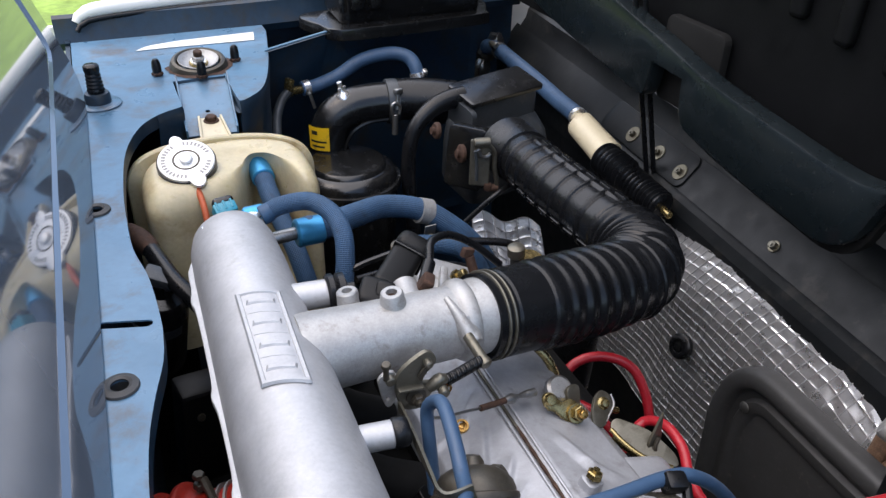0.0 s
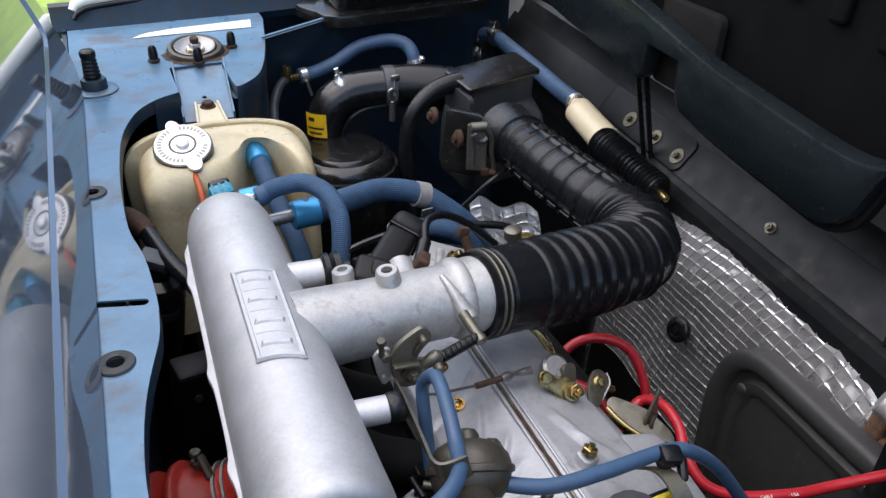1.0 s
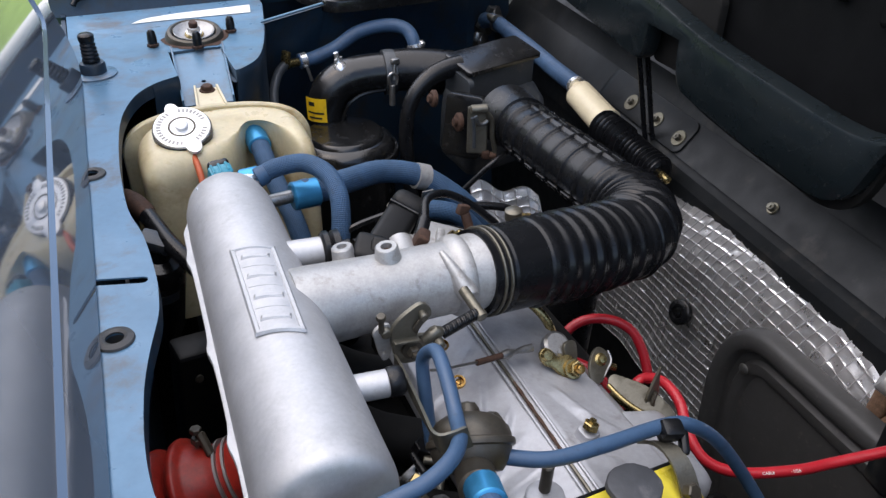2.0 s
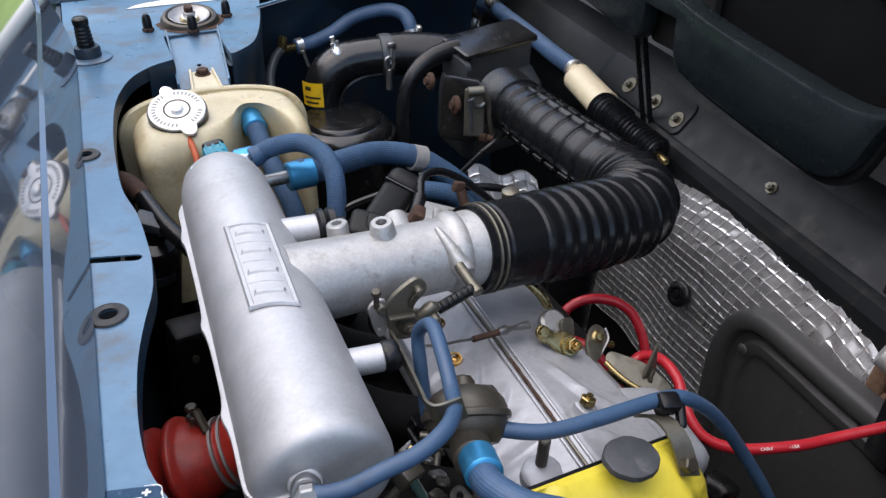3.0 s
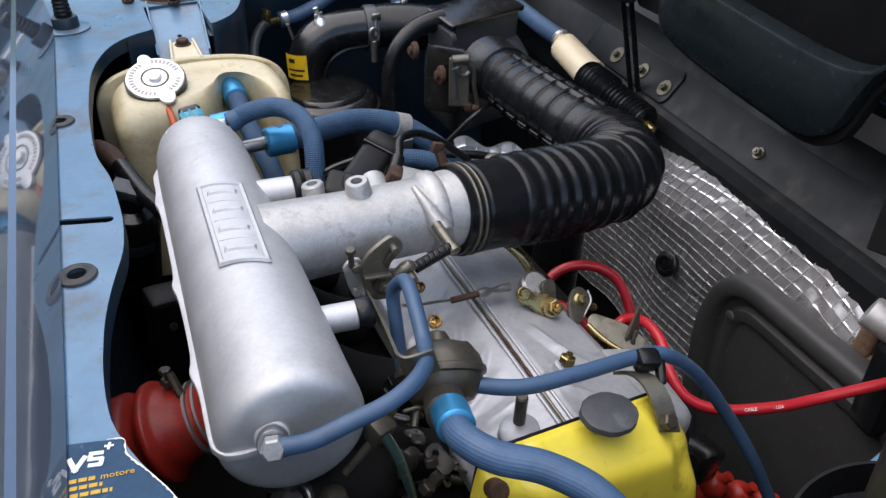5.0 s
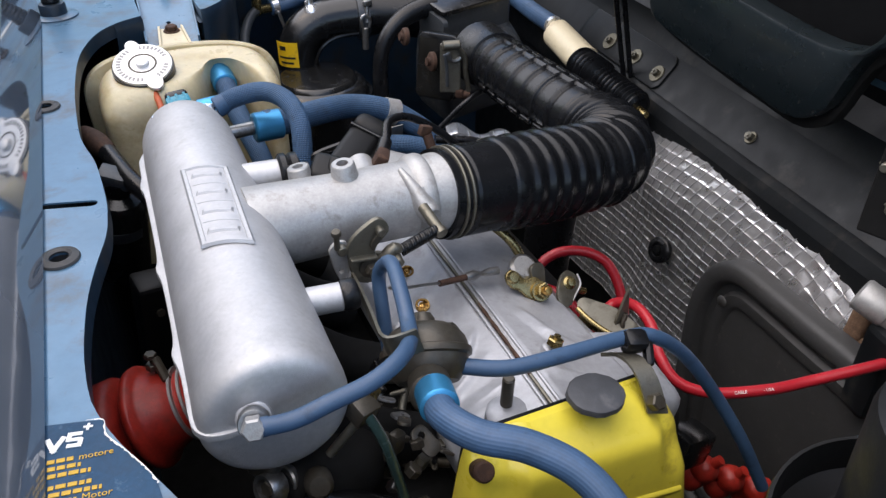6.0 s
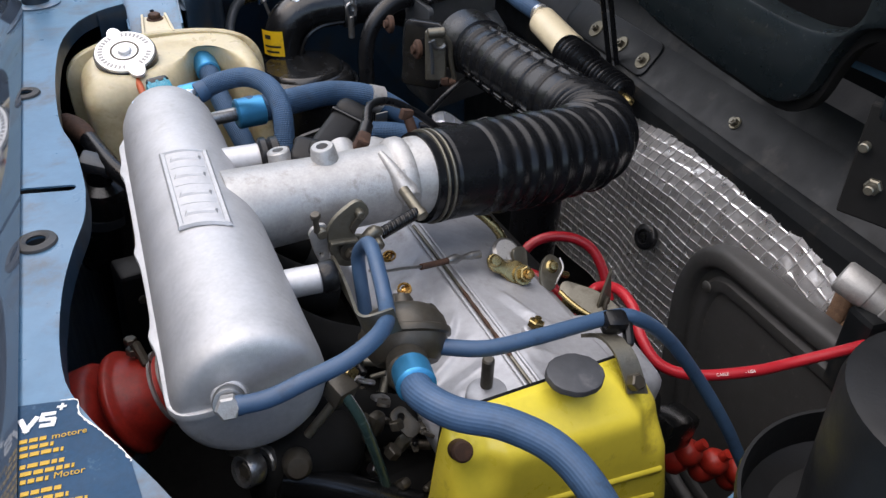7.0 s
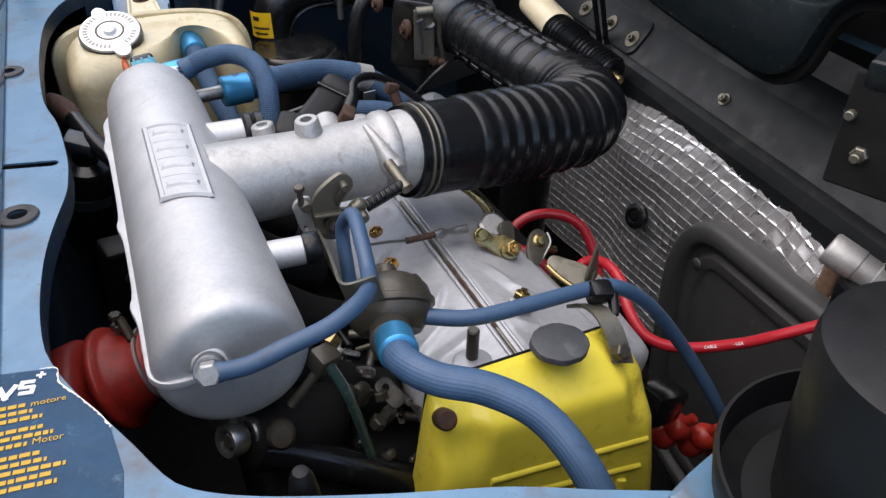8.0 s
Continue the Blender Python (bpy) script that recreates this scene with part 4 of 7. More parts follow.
# The barrel's axis, turned a little from the rail and rising to its near end.
PA = Vector((0.026, 1.0, -0.010))
PC = Vector((PX - 0.0072, 0.0, PZ + 0.0005))
PT = Matrix.Translation(PC) @ Matrix((Vector((1, -0.026, 0)).normalized(), PA.normalized(), Vector((0, 0.010, 1)).normalized())).transposed().to_4x4()


def plenum_body():
    """A long cast barrel with domed ends."""
    prof = [(0.0, 0.205), (0.010, 0.2045), (0.020, 0.202), (0.0295, 0.196), (0.0355, 0.186), (0.0385, 0.17), (0.0398, 0.13)]
    prof += [(0.0398 + (PR - 0.0398) * k / 6, 0.13 - 0.045 * k) for k in range(1, 7)]
    prof += [(PR + 0.0004, -0.1680), (PR + 0.0002, -0.1725), (0.0410, -0.1762), (0.0396, -0.1791), (0.0375, -0.1812), (0.0345, -0.1824), (0.0300, -0.1830), (0.024, -0.1836), (0.016, -0.1842), (0.008, -0.1845), (0, -0.1846)]
    return lathe([(r, y) for r, y in reversed(prof)], PC, PA, 56)


plenum = thing("intake_plenum", (PX, 0, PZ - 0.04), "cast aluminium intake plenum barrel with a raised badge", "intake plenum")
part("barrel", plenum_body(), ALU, plenum, flat_angle=60)
# Split flange with bolt bosses along the low side of the barrel.
part("flange", prism(smooth_outline([(0.012, 0.150), (-0.0005, 0.150), (-0.0020, 0.118), (-0.0042, 0.100), (-0.0020, 0.080), (-0.0020, 0.0), (-0.0042, -0.020), (-0.0020, -0.040), (-0.0020, -0.095), (-0.0045, -0.112), (-0.0020, -0.130), (-0.0020, -0.166), (-0.0006, -0.1760), (0.0044, -0.1828), (0.0118, -0.1853), (0.020, -0.1856), (0.028, -0.1856), (0.028, -0.176), (0.012, -0.150)], step=0.005), 0.0042, PT @ Matrix.Translation((-0.0420, 0, 0.004)), bevel=0.001), ALU, plenum)
# Flat badge plaque standing proud of the barrel at its long edges.
BADGE = ((0.0895, -0.0605), (0.1185, -0.0680), (0.1230, 0.0400), (0.0925, 0.0465))


def badge_at(u, v, up=0.0012):
    """A place over the barrel: u across (0 to 1), v along from the near end (0 to 1)."""
    (ax_, ay_), (bx_, by_), (cx_, cy_), (dx_, dy_) = BADGE
    x = (ax_ * (1 - u) + bx_ * u) * (1 - v) + (dx_ * (1 - u) + cx_ * u) * v
    y = (ay_ * (1 - u) + by_ * u) * (1 - v) + (dy_ * (1 - u) + cy_ * u) * v
    r = PR - 0.0017 * (y + 0.14) / 0.27 + up
    return Vector((x, y, PC.z - 0.010 * y + math.sqrt(r * r - (x - PC.x - 0.026 * y) ** 2)))


def badge_bar(ends, w, hgt=0.0011):
    """A raised bar with sloping flanks on the plaque, through (u, v) places."""
    bm = bmesh.new()
    pts = [badge_at(u, v) for u, v in ends]
    d = (pts[-1] - pts[0]).normalized()
    side = Vector((-d.y, d.x, 0))
    rows = []
    for i, p in enumerate(pts):
        out = -d if i == 0 else d if i == len(pts) - 1 else Vector()
        rows.append([bm.verts.new(p + side * w * o + out * w * q + Vector((0, 0, h))) for o, q, h in ((-0.72, 0.72, -0.0006), (-0.36, 0.36, hgt), (0.36, 0.36, hgt), (0.72, 0.72, -0.0006))])
    for a, b in zip(rows, rows[1:]):
        for i in range(3):
            bm.faces.new((a[i], a[i + 1], b[i + 1], b[i]))
    for e in (rows[0], rows[-1]):
        bm.faces.new(e)
    bmesh.ops.recalc_face_normals(bm, faces=bm.faces)
    return bm


def run(u0, v0, u1, v1, n=6):
    return [(u0 + (u1 - u0) * k / n, v0 + (v1 - v0) * k / n) for k in range(n + 1)]


plaque = bmesh.new()
cells = [[plaque.verts.new(badge_at(i / 8, j / 8)) for j in range(9)] for i in range(9)]
for i in range(8):
    for j in range(8):
        plaque.faces.new((cells[i][j], cells[i + 1][j], cells[i + 1][j + 1], cells[i][j + 1]))
edge_ = [c[0] for c in cells] + cells[-1][1:] + [c[-1] for c in reversed(cells[:-1])] + list(reversed(cells[0][1:-1]))
foot_ = [plaque.verts.new(v.co - Vector((0, 0, 0.003))) for v in edge_]
for i in range(len(edge_)):
    q = (i + 1) % len(edge_)
    plaque.faces.new((edge_[i], edge_[q], foot_[q], foot_[i]))
bmesh.ops.recalc_face_normals(plaque, faces=plaque.faces)
badge = part("badge", plaque, ALU, plenum, "raised rectangular plaque cast on the barrel")
part("badge_frame", join(*[badge_bar(run(*e), 0.0032, 0.0014) for e in ((0.03, 0.01, 0.97, 0.01), (0.97, 0.01, 0.97, 0.99), (0.97, 0.99, 0.03, 0.99), (0.03, 0.99, 0.03, 0.01))]), ALU, badge, "raised frame")
for v in (0.255, 0.50, 0.745):
    part("divider", badge_bar(run(0.14, v, 0.86, v), 0.0010, 0.0003), ALU, badge)
for v in (0.14, 0.375, 0.625, 0.87):
    part("raised_mark", badge_bar(run(0.26, v, 0.74, v), 0.0042, 0.0014), ALU, badge)
for p in ((0.090, 0.176, 0.001), (0.1355, 0.198, -0.004)):
    boss = part("bolt_boss", rod((p[0], p[1], p[2] - 0.02), (p[0], p[1], p[2] + 0.002), 0.0095, 18, 0.001), ALU, plenum)
    part("bolt_head", lathe([(0.0065, 0), (0.0068, 0.004), (0.005, 0.007), (0, 0.0072)], (p[0], p[1], p[2] + 0.002), seg=16), CHROME, plenum)
for y0, x1, r, z in ((0.062, 0.166, 0.0115, -0.003), (-0.094, 0.164, 0.0095, -0.013)):
    part("stub_pipe", join(rod((PX + 0.02, y0, z), (x1, y0 - 0.004, z), r, 24, 0.001)), ALU, plenum)
part("end_boss", lathe([(0.0125, -0.012), (0.0105, 0.000), (0.0092, 0.0062), (0.0078, 0.0068)], (0.0890, -0.1812, -0.007), (-0.15, -0.85, 0.45), 24), ALU, plenum)
banjo = thing("banjo_bolt", (0.0870, -0.193, -0.002), "plated banjo bolt on the plenum end", "bolt")
ax = Vector((-0.15, -0.85, 0.45)).normalized()
part("eye", lathe([(0.0078, 0), (0.0084, 0.002), (0.0084, 0.008), (0.0078, 0.009)], Vector((0.0880, -0.1882, -0.0035)), ax, 24), STEEL, banjo)
part("head", prism(hexagon(0.0064), 0.008, Matrix.Translation(Vector((0.0880, -0.1882, -0.0035)) + ax * 0.018) @ frame_along(ax).to_4x4(), bevel=0.001, segments=1), ALU_ROUGH, banjo)

# ---- throttle body ----
thr = thing("throttle_housing", (0.22, 0, -0.05), "rough cast aluminium throttle body with bosses and levers", "throttle body")
part("casting", lathe([(0.0312, -0.008), (0.0312, 0.008), (0.0306, 0.024), (0.0300, 0.042), (0.0295, 0.06), (0.0295, 0.115), (0.0300, 0.128), (0.0315, 0.136), (0.0315, 0.150)], (0.134, 0.000, -0.0115), (1, 0.0, -0.03), 48), ALU_ROUGH, thr, flat_angle=60)
part("flange_rib", prism(smooth_outline([(-0.058, -0.006), (0.058, -0.006), (0.058, 0.006), (-0.058, 0.006)], step=0.01), 0.006, pose(0.195, -0.006, -0.030, 90, 0, 0), bevel=0.0015), ALU_ROUGH, thr)
for x, y, z, r, hh in ((0.2015, 0.002, 0.011, 0.0088, 0.015), (0.176, 0.030, -0.006, 0.0085, 0.020)):
    part("boss", lathe([(r * 1.75, -0.006), (r * 1.2, 0.002), (r, hh - 0.001), (r - 0.001, hh), (r * 0.5, hh), (r * 0.48, hh - 0.005), (0, hh - 0.005)], (x, y, z), (-0.1, 0.15 if y > 0.01 else 0.0, 1), 24), ALU_ROUGH, thr)
part("bore_rust", lathe([(0.0042, 0), (0, 0.0004)], (0.2000, 0.002, 0.0216), (-0.1, 0, 1), 12), RUST, thr)
part("outlet", lathe([(0.016, 0), (0.0125, 0.012), (0.0105, 0.028)], (0.222, 0.014, -0.006), (0.10, 0.92, 0.22), 20), ALU_ROUGH, thr)
part("spring_boss", lathe([(0.0125, -0.009), (0.0100, -0.004), (0.0086, 0.001), (0.0080, 0.009), (0.0070, 0.0102), (0.0, 0.0102)], (0.2520, -0.0285, -0.0075), (0.10, -0.85, -0.30), 20), ALU_ROUGH, thr, flat_angle=50)
part("boss_web", tube([(0.2415, -0.006, 0.0150), (0.2440, -0.015, 0.0100), (0.2480, -0.0235, 0.0020), (0.2515, -0.031, -0.007)], lambda s, t: 0.0022 + 0.0055 * t, 12, 0.002), ALU_ROUGH, thr)
part("mouth_bead", lathe([(0.0290, -0.005), (0.0318, -0.002), (0.0334, 0.001), (0.0336, 0.007), (0.0322, 0.010), (0.0290, 0.011)], (0.2530, 0.0, -0.0151), (1, 0.0, -0.03), 40), ALU_ROUGH, thr)
part("spring_pin", join(rod((0.2475, -0.034, -0.003), (0.251, -0.058, -0.0115), 0.0042, 14, 0.0006), lathe([(0.0046, 0), (0.0048, 0.001), (0.0046, 0.0045), (0.003, 0.0055), (0, 0.0056)], (0.251, -0.056, -0.011), (0.15, -0.85, -0.3), 16)), LEVER, thr)
part("stop_screw", join(rod((0.177, -0.048, -0.012), (0.1772, -0.048, 0.001), 0.0022, 12), lathe([(0.0036, 0), (0.0038, 0.0015), (0.0030, 0.0034), (0, 0.0038)], (0.1772, -0.048, 0.0), (-0.1, -0.2, 1), 14)), DIRTY_STEEL, thr)


def shaft_plate(outline, y, thick=0.003, holes=()):
    """A lever lying square to the throttle shaft: outline in (x, z)."""
    return prism(smooth_outline(outline, step=0.003), thick, pose(0, y, 0, 90, 0, 0), holes=holes, bevel=0.0007)


part("stop_lever", shaft_plate([(0.1718, -0.014), (0.1763, -0.0089), (0.1839, -0.0091), (0.1866, -0.0209), (0.1839, -0.0381), (0.1785, -0.0416), (0.1748, -0.0326), (0.1723, -0.0191)], -0.046, holes=[ellipse(0.1790, -0.0330, 0.0016, 0.0020, 10)]), ALU_ROUGH, thr)
part("stop_boss", rod((0.1804, -0.044, -0.0137), (0.1804, -0.051, -0.0140), 0.0040, 14, 0.0008), LEVER, thr)
quadrant = part("quadrant", shaft_plate([(0.1833, -0.0183), (0.1838, -0.010), (0.1888, -0.0027), (0.1979, 0.0039), (0.2069, 0.0076), (0.2132, 0.0025), (0.2143, -0.0047), (0.2089, -0.0105), (0.2045, -0.0152), (0.2034, -0.0204), (0.2103, -0.0225), (0.2128, -0.0299), (0.2081, -0.0378), (0.2025, -0.045), (0.1903, -0.0426), (0.1847, -0.0325)], -0.052, 0.0035), LEVER, thr, "olive-grey steel throttle quadrant")
part("fold", box((0.020, 0.006, 0.0026), pose(0.1935, -0.0545, -0.0205, 0, 6, 0), 0.001), LEVER, quadrant, "folded shelf of the quadrant")
part("quadrant_pin", rod((0.2068, -0.050, -0.0004), (0.2065, -0.0585, -0.0008), 0.0030, 14, 0.0007), LEVER, quadrant)
part("slot_plate", shaft_plate([(0.1990, -0.012), (0.2050, -0.004), (0.2078, -0.007), (0.2040, -0.013), (0.2020, -0.017)], -0.0545, 0.0016), DIRTY_STEEL, quadrant)
part("shaft_nut", join(lathe([(0.0078, 0), (0.0078, 0.002), (0.0045, 0.0025)], (0.198, -0.053, -0.0302), (0, -1, 0.05), 24), prism(hexagon(0.0050), 0.005, pose(0.198, -0.061, -0.0302, 90, 0, 0), bevel=0.0008, segments=1), rod((0.198, -0.050, -0.0302), (0.198, -0.064, -0.0302), 0.0030, 12, 0.0006)), DIRTY_STEEL, thr, "oily shaft nut and washer")
part("spring_arm", tube([(0.207, -0.0555, -0.0245), (0.2120, -0.056, -0.0205), (0.2163, -0.056, -0.0175), (0.2200, -0.056, -0.0200)], lambda s, t: 0.0036 + 0.0016 * math.sin(math.pi * t), 14, 0.002), LEVER, thr)
part("arm_pin", rod((0.2163, -0.052, -0.0225), (0.2160, -0.066, -0.0250), 0.0040, 16, 0.0008), LEVER, thr)
sa, sb_ = Vector((0.2215, -0.056, -0.0208)), Vector((0.2490, -0.056, -0.0108))
spr = [sa.lerp(sb_, i / 330) + Matrix.Rotation(2 * math.pi * i / 15, 3, "X") @ Vector((0, 0.0041, 0)) for i in range(331)]
solid("return_spring", join(tube(spr, 0.0007, 6, sampled=True), rod(sa, sb_, 0.0036, 12)), PLASTIC, "black coiled return spring of the throttle", "spring")


# Link bracket and its regulator in front of the throttle.
reg = thing("pressure_regulator", (0.19, -0.15, -0.04), "oily olive-grey fuel pressure regulator in a steel bracket", "regulator")
part("can", lathe([(0.019, -0.020), (0.0240, -0.014), (0.0258, -0.008), (0.0268, -0.002), (0.0266, 0.002), (0.0250, 0.007), (0.0210, 0.012), (0.015, 0.0155), (0.007, 0.0175), (0, 0.018)], (0.199, -0.152, -0.028), (0.25, 0.75, 0.6), 32), DIRTY_STEEL, reg)
part("rim", lathe([(0.0262, -0.0055), (0.0284, -0.0045), (0.0288, -0.0025), (0.0284, -0.0005), (0.0262, 0.0005)], (0.199, -0.152, -0.028), (0.25, 0.75, 0.6), 40), DIRTY_STEEL, reg, "crimped rim")
part("snout", rod((0.194, -0.166, -0.034), (0.184, -0.196, -0.020), 0.0125, 20, 0.002), DIRTY_STEEL, reg)
part("side_boss", lathe([(0.0105, -0.012), (0.0095, 0.0), (0.0070, 0.004), (0.0, 0.0050)], (0.2190, -0.148, -0.026), (0.75, -0.2, 0.55), 18), DIRTY_STEEL, reg)
part("dome_nub", lathe([(0.0090, -0.004), (0.0075, 0.002), (0.0050, 0.0055), (0.0, 0.0062)], (0.2025, -0.1390, -0.0160), (0.25, 0.6, 0.75), 18), DIRTY_STEEL, reg)
bk = bmesh.new()
strap = spline([(0.1835, -0.054, -0.030), (0.181, -0.075, -0.0235), (0.1745, -0.115, -0.0095), (0.1667, -0.155, 0.0065), (0.1640, -0.1700, 0.0122), (0.1658, -0.1780, 0.0150), (0.1722, -0.1798, 0.0160), (0.1802, -0.1792, 0.0160), (0.1830, -0.1788, 0.0157)], 0.003)
srow = []
for i, p in enumerate(strap):
    w = min(1, max(0, (i / (len(strap) - 1) - 0.45) / 0.25))
    srow.append((bk.verts.new(p), bk.verts.new(p + Vector((0.0010, 0.002, -0.0125)).lerp(Vector((0.004, -0.001, -0.0165)), w))))
for p, q in zip(srow, srow[1:]):
    bk.faces.new((p[0], q[0], q[1], p[1]))
bmesh.ops.recalc_face_normals(bk, faces=bk.faces)
bmesh.ops.solidify(bk, geom=bk.faces[:], thickness=0.0018)
part("strap", bk, LEVER, reg, "bent olive-grey steel strap")

# ---- corrugated air duct ----
duct_path = spline([(0.5025, 0.334, -0.0655), (0.500, 0.312, -0.0635), (0.496, 0.25, -0.0595), (0.497, 0.175, -0.057), (0.499, 0.118, -0.056), (0.491, 0.072, -0.055), (0.466, 0.044, -0.051), (0.428, 0.031, -0.046), (0.38, 0.018, -0.036), (0.33, 0.009, -0.027), (0.272, 0.001, -0.018)], 0.0010)
acc = [0.0]
for a, b in zip(duct_path, duct_path[1:]):
    acc.append(acc[-1] + (b - a).length)
DL = acc[-1]


def ridge(s, c, w):
    d = abs(s - c) / w
    return 0.5 + 0.5 * math.cos(math.pi * d) if d < 1 else 0.0


def cross_rib(s):
    return max(min(1.0, 1.7 * ridge(s, 0.026 + 0.0262 * k, 0.0027)) for k in range(7))


def duct_r(s, t):
    r = 0.0336 + 0.0052 * min(1, max(0, (s - 0.177) / 0.08))
    r += 0.0036 * cross_rib(s)
    back = DL - s
    for c, hgt in ((0.061, 0.0009), (0.0765, 0.0017), (0.092, 0.0023), (0.107, 0.0026), (0.124, 0.0028), (0.143, 0.0026), (0.163, 0.0024), (0.184, 0.0020)):
        r += hgt * ridge(back, c, 0.0078)
    if back < 0.055:
        r -= 0.0015 + 0.0012 * (back < 0.020)
    if s < 0.022:
        r += 0.0008
    return r


BEND = Vector((-0.72, 0.69, 0))
# Two long rails on the straight run, where its cross ribs end.
RAILS = (Vector((-0.98, 0.0, -0.19)).normalized(), Vector((0.06, 0.0, 1.0)).normalized())


def duct_bend(s, d):
    """Fan pleats inside the bend and wide ribs round its outside."""
    w = max(0.0, min(1, (s - 0.204) / 0.02)) * max(0.0, min(1, (0.337 - s) / 0.02))
    rail = 0.0
    if 0.016 < s < 0.215:
        for a in RAILS:
            rail = max(rail, 0.0030 * min(1.0, 1.8 * ridge(d.dot(a), 1.0, 0.0040)))
        rail *= min(1, (s - 0.016) / 0.006) * min(1, (0.215 - s) / 0.03) * (1 - cross_rib(s))
    if w <= 0:
        return rail
    c = d.dot(BEND)
    fan = 0.0036 * math.sin(2 * math.pi * s / 0.0125) * max(0.0, min(1.0, c * 1.3 + 0.35))
    ribs = sum(0.0034 * ridge(s, 0.223 + 0.0185 * k, 0.0030) for k in range(6)) * max(0.0, min(1.0, -c * 1.4 + 0.5))
    return w * (fan + ribs) + rail


duct = thing("air_duct", (0.47, 0.1, -0.09), "black corrugated rubber air duct bending round to the throttle", "air duct")
part("hose", tube(duct_path, duct_r, 128, sampled=True, shape=duct_bend), DUCT_RUBBER, duct, flat_angle=70)
# Raised lugs along both flanks of the straight run, between the rings.
RAIL_SIDE = {-1: (0.30, 0.955), 1: (0.91, -0.42)}
for k in range(7):
    s = 0.026 + 0.0262 * k + 0.0131
    i = min(range(len(acc)), key=lambda j: abs(acc[j] - s))
    p, t = duct_path[i], (duct_path[i + 1] - duct_path[i - 1]).normalized()
    for sgn_ in (-1, 1):
        side = Vector((t.y, -t.x, 0)) * sgn_
        outw = (side * RAIL_SIDE[sgn_][0] + Vector((0, 0, RAIL_SIDE[sgn_][1]))).normalized()
        m = Matrix.Translation(p + outw * 0.0344) @ frame_along(outw, t).to_4x4()
        pad = prism(rounded(0.0075, 0.0190, 0.0022, 3), 0.006, m @ Matrix.Translation((0, 0, 0.0030)), bevel=0.0010)
        part("lug", pad, DUCT_RUBBER, duct)
for s in (DL - 0.014, DL - 0.0085):
    i = min(range(len(acc)), key=lambda j: abs(acc[j] - s))
    p, t = duct_path[i], (duct_path[min(i + 1, len(duct_path) - 1)] - duct_path[i - 1]).normalized()
    part("wire_clip", lathe([(0.0360, -0.0012), (0.0376, -0.0010), (0.0380, 0), (0.0376, 0.0010), (0.0360, 0.0012)], p, t, 48), LEVER, duct, "dull wire hose clip")
clip = thing("clip_screw", (0.286, 0.043, 0.0), "rusty hose clip screw standing on the duct end", "screw")
part("stem", rod((0.288, 0.036, -0.006), (0.285, 0.044, 0.012), 0.0042, 12), RUST, clip)
part("head", box((0.011, 0.006, 0.009), pose(0.284, 0.046, 0.015, 0, 20, 10), 0.0015), RUST, clip)

# ---- air meter box and filter ----
meter = thing("air_meter", (0.53, 0.47, -0.14), "grey-black cast air flow meter box with a plastic lid", "air flow meter")
AM = pose(0.5420, 0.4985, -0.0340, 8, -3.5, 9)
part("lid", prism(rounded(0.126, 0.066, 0.006), 0.006, AM @ Matrix.Translation((0, 0, 0.006)), bevel=0.0012), PLASTIC, meter, "black plastic lid")
part("neck", rings_mesh([[AM @ Vector((x * w, y * w, z)) for x, y in rounded(0.114, 0.056, 0.007)] for w, z in ((1.0, 0.001), (1.02, -0.040))]), GREY_PLASTIC, meter)
part("shoulder", rings_mesh([[AM @ Vector((x * wx - 0.004, y * wy - oy, z)) for x, y in rounded(0.12, 0.062, 0.012)] for wx, wy, oy, z in ((0.98, 0.95, 0.0, -0.039), (1.05, 1.08, 0.004, -0.042), (1.16, 1.32, 0.014, -0.060), (1.20, 1.42, 0.018, -0.080), (1.20, 1.42, 0.018, -0.135), (1.10, 1.3, 0.018, -0.150))]), GREY_PLASTIC, meter, "wide cast shoulder")
part("end_flange", rings_mesh([[AM @ Vector((-0.058 - x, y * 0.5 - 0.002, z * 0.5 - 0.030)) for y, z in rounded(0.150, 0.105, 0.018)] for x in (0.0, 0.004, 0.008)]), GREY_PLASTIC, meter, "flange towards the filter pipe")
part("side_face", prism(rounded(0.056, 0.085, 0.008), 0.02, pose(0.452, 0.405, -0.088, 78, 0, -48), bevel=0.002), PLASTIC, meter)
part("outlet", lathe([(0.0410, -0.040), (0.0385, -0.012), (0.0372, -0.006), (0.0372, 0.010), (0.0340, 0.011)], (0.5035, 0.343, -0.0665), (-0.06, -1, 0.10), 40), RUBBER, meter)
for p, r in (((0.4414, 0.398, -0.0765), 0.0125), ((0.4059, 0.400, -0.0389), 0.0110)):
    part("rusty_boss", lathe([(r, -0.004), (r, 0.0), (r * 0.8, 0.002), (r * 0.45, 0.002), (r * 0.45, 0.006), (0, 0.006)], p, (-0.95, 0.05, 0.12), 20), RUST, meter, "rusty bolt boss")
latch = thing("toggle_latch", (0.455, 0.352, -0.08), "dirty steel toggle latch on the air meter", "latch")
part("plate", box((0.026, 0.006, 0.062), pose(0.448, 0.352, -0.070, -6, 0, -28), 0.002), LEVER, latch)
part("rib", tube([(0.4365, 0.3430, -0.0475), (0.4388, 0.3430, -0.0650), (0.4398, 0.3430, -0.0890)], 0.0024, 8, 0.004), GREY_PLASTIC, latch)
part("loop", tube([(0.4463, 0.3400, -0.0371), (0.4552, 0.3400, -0.0432), (0.4623, 0.3400, -0.0551), (0.4634, 0.3400, -0.0742), (0.4679, 0.3400, -0.0960), (0.4668, 0.3400, -0.1040)], 0.0032, 10, 0.003), LEVER, latch)
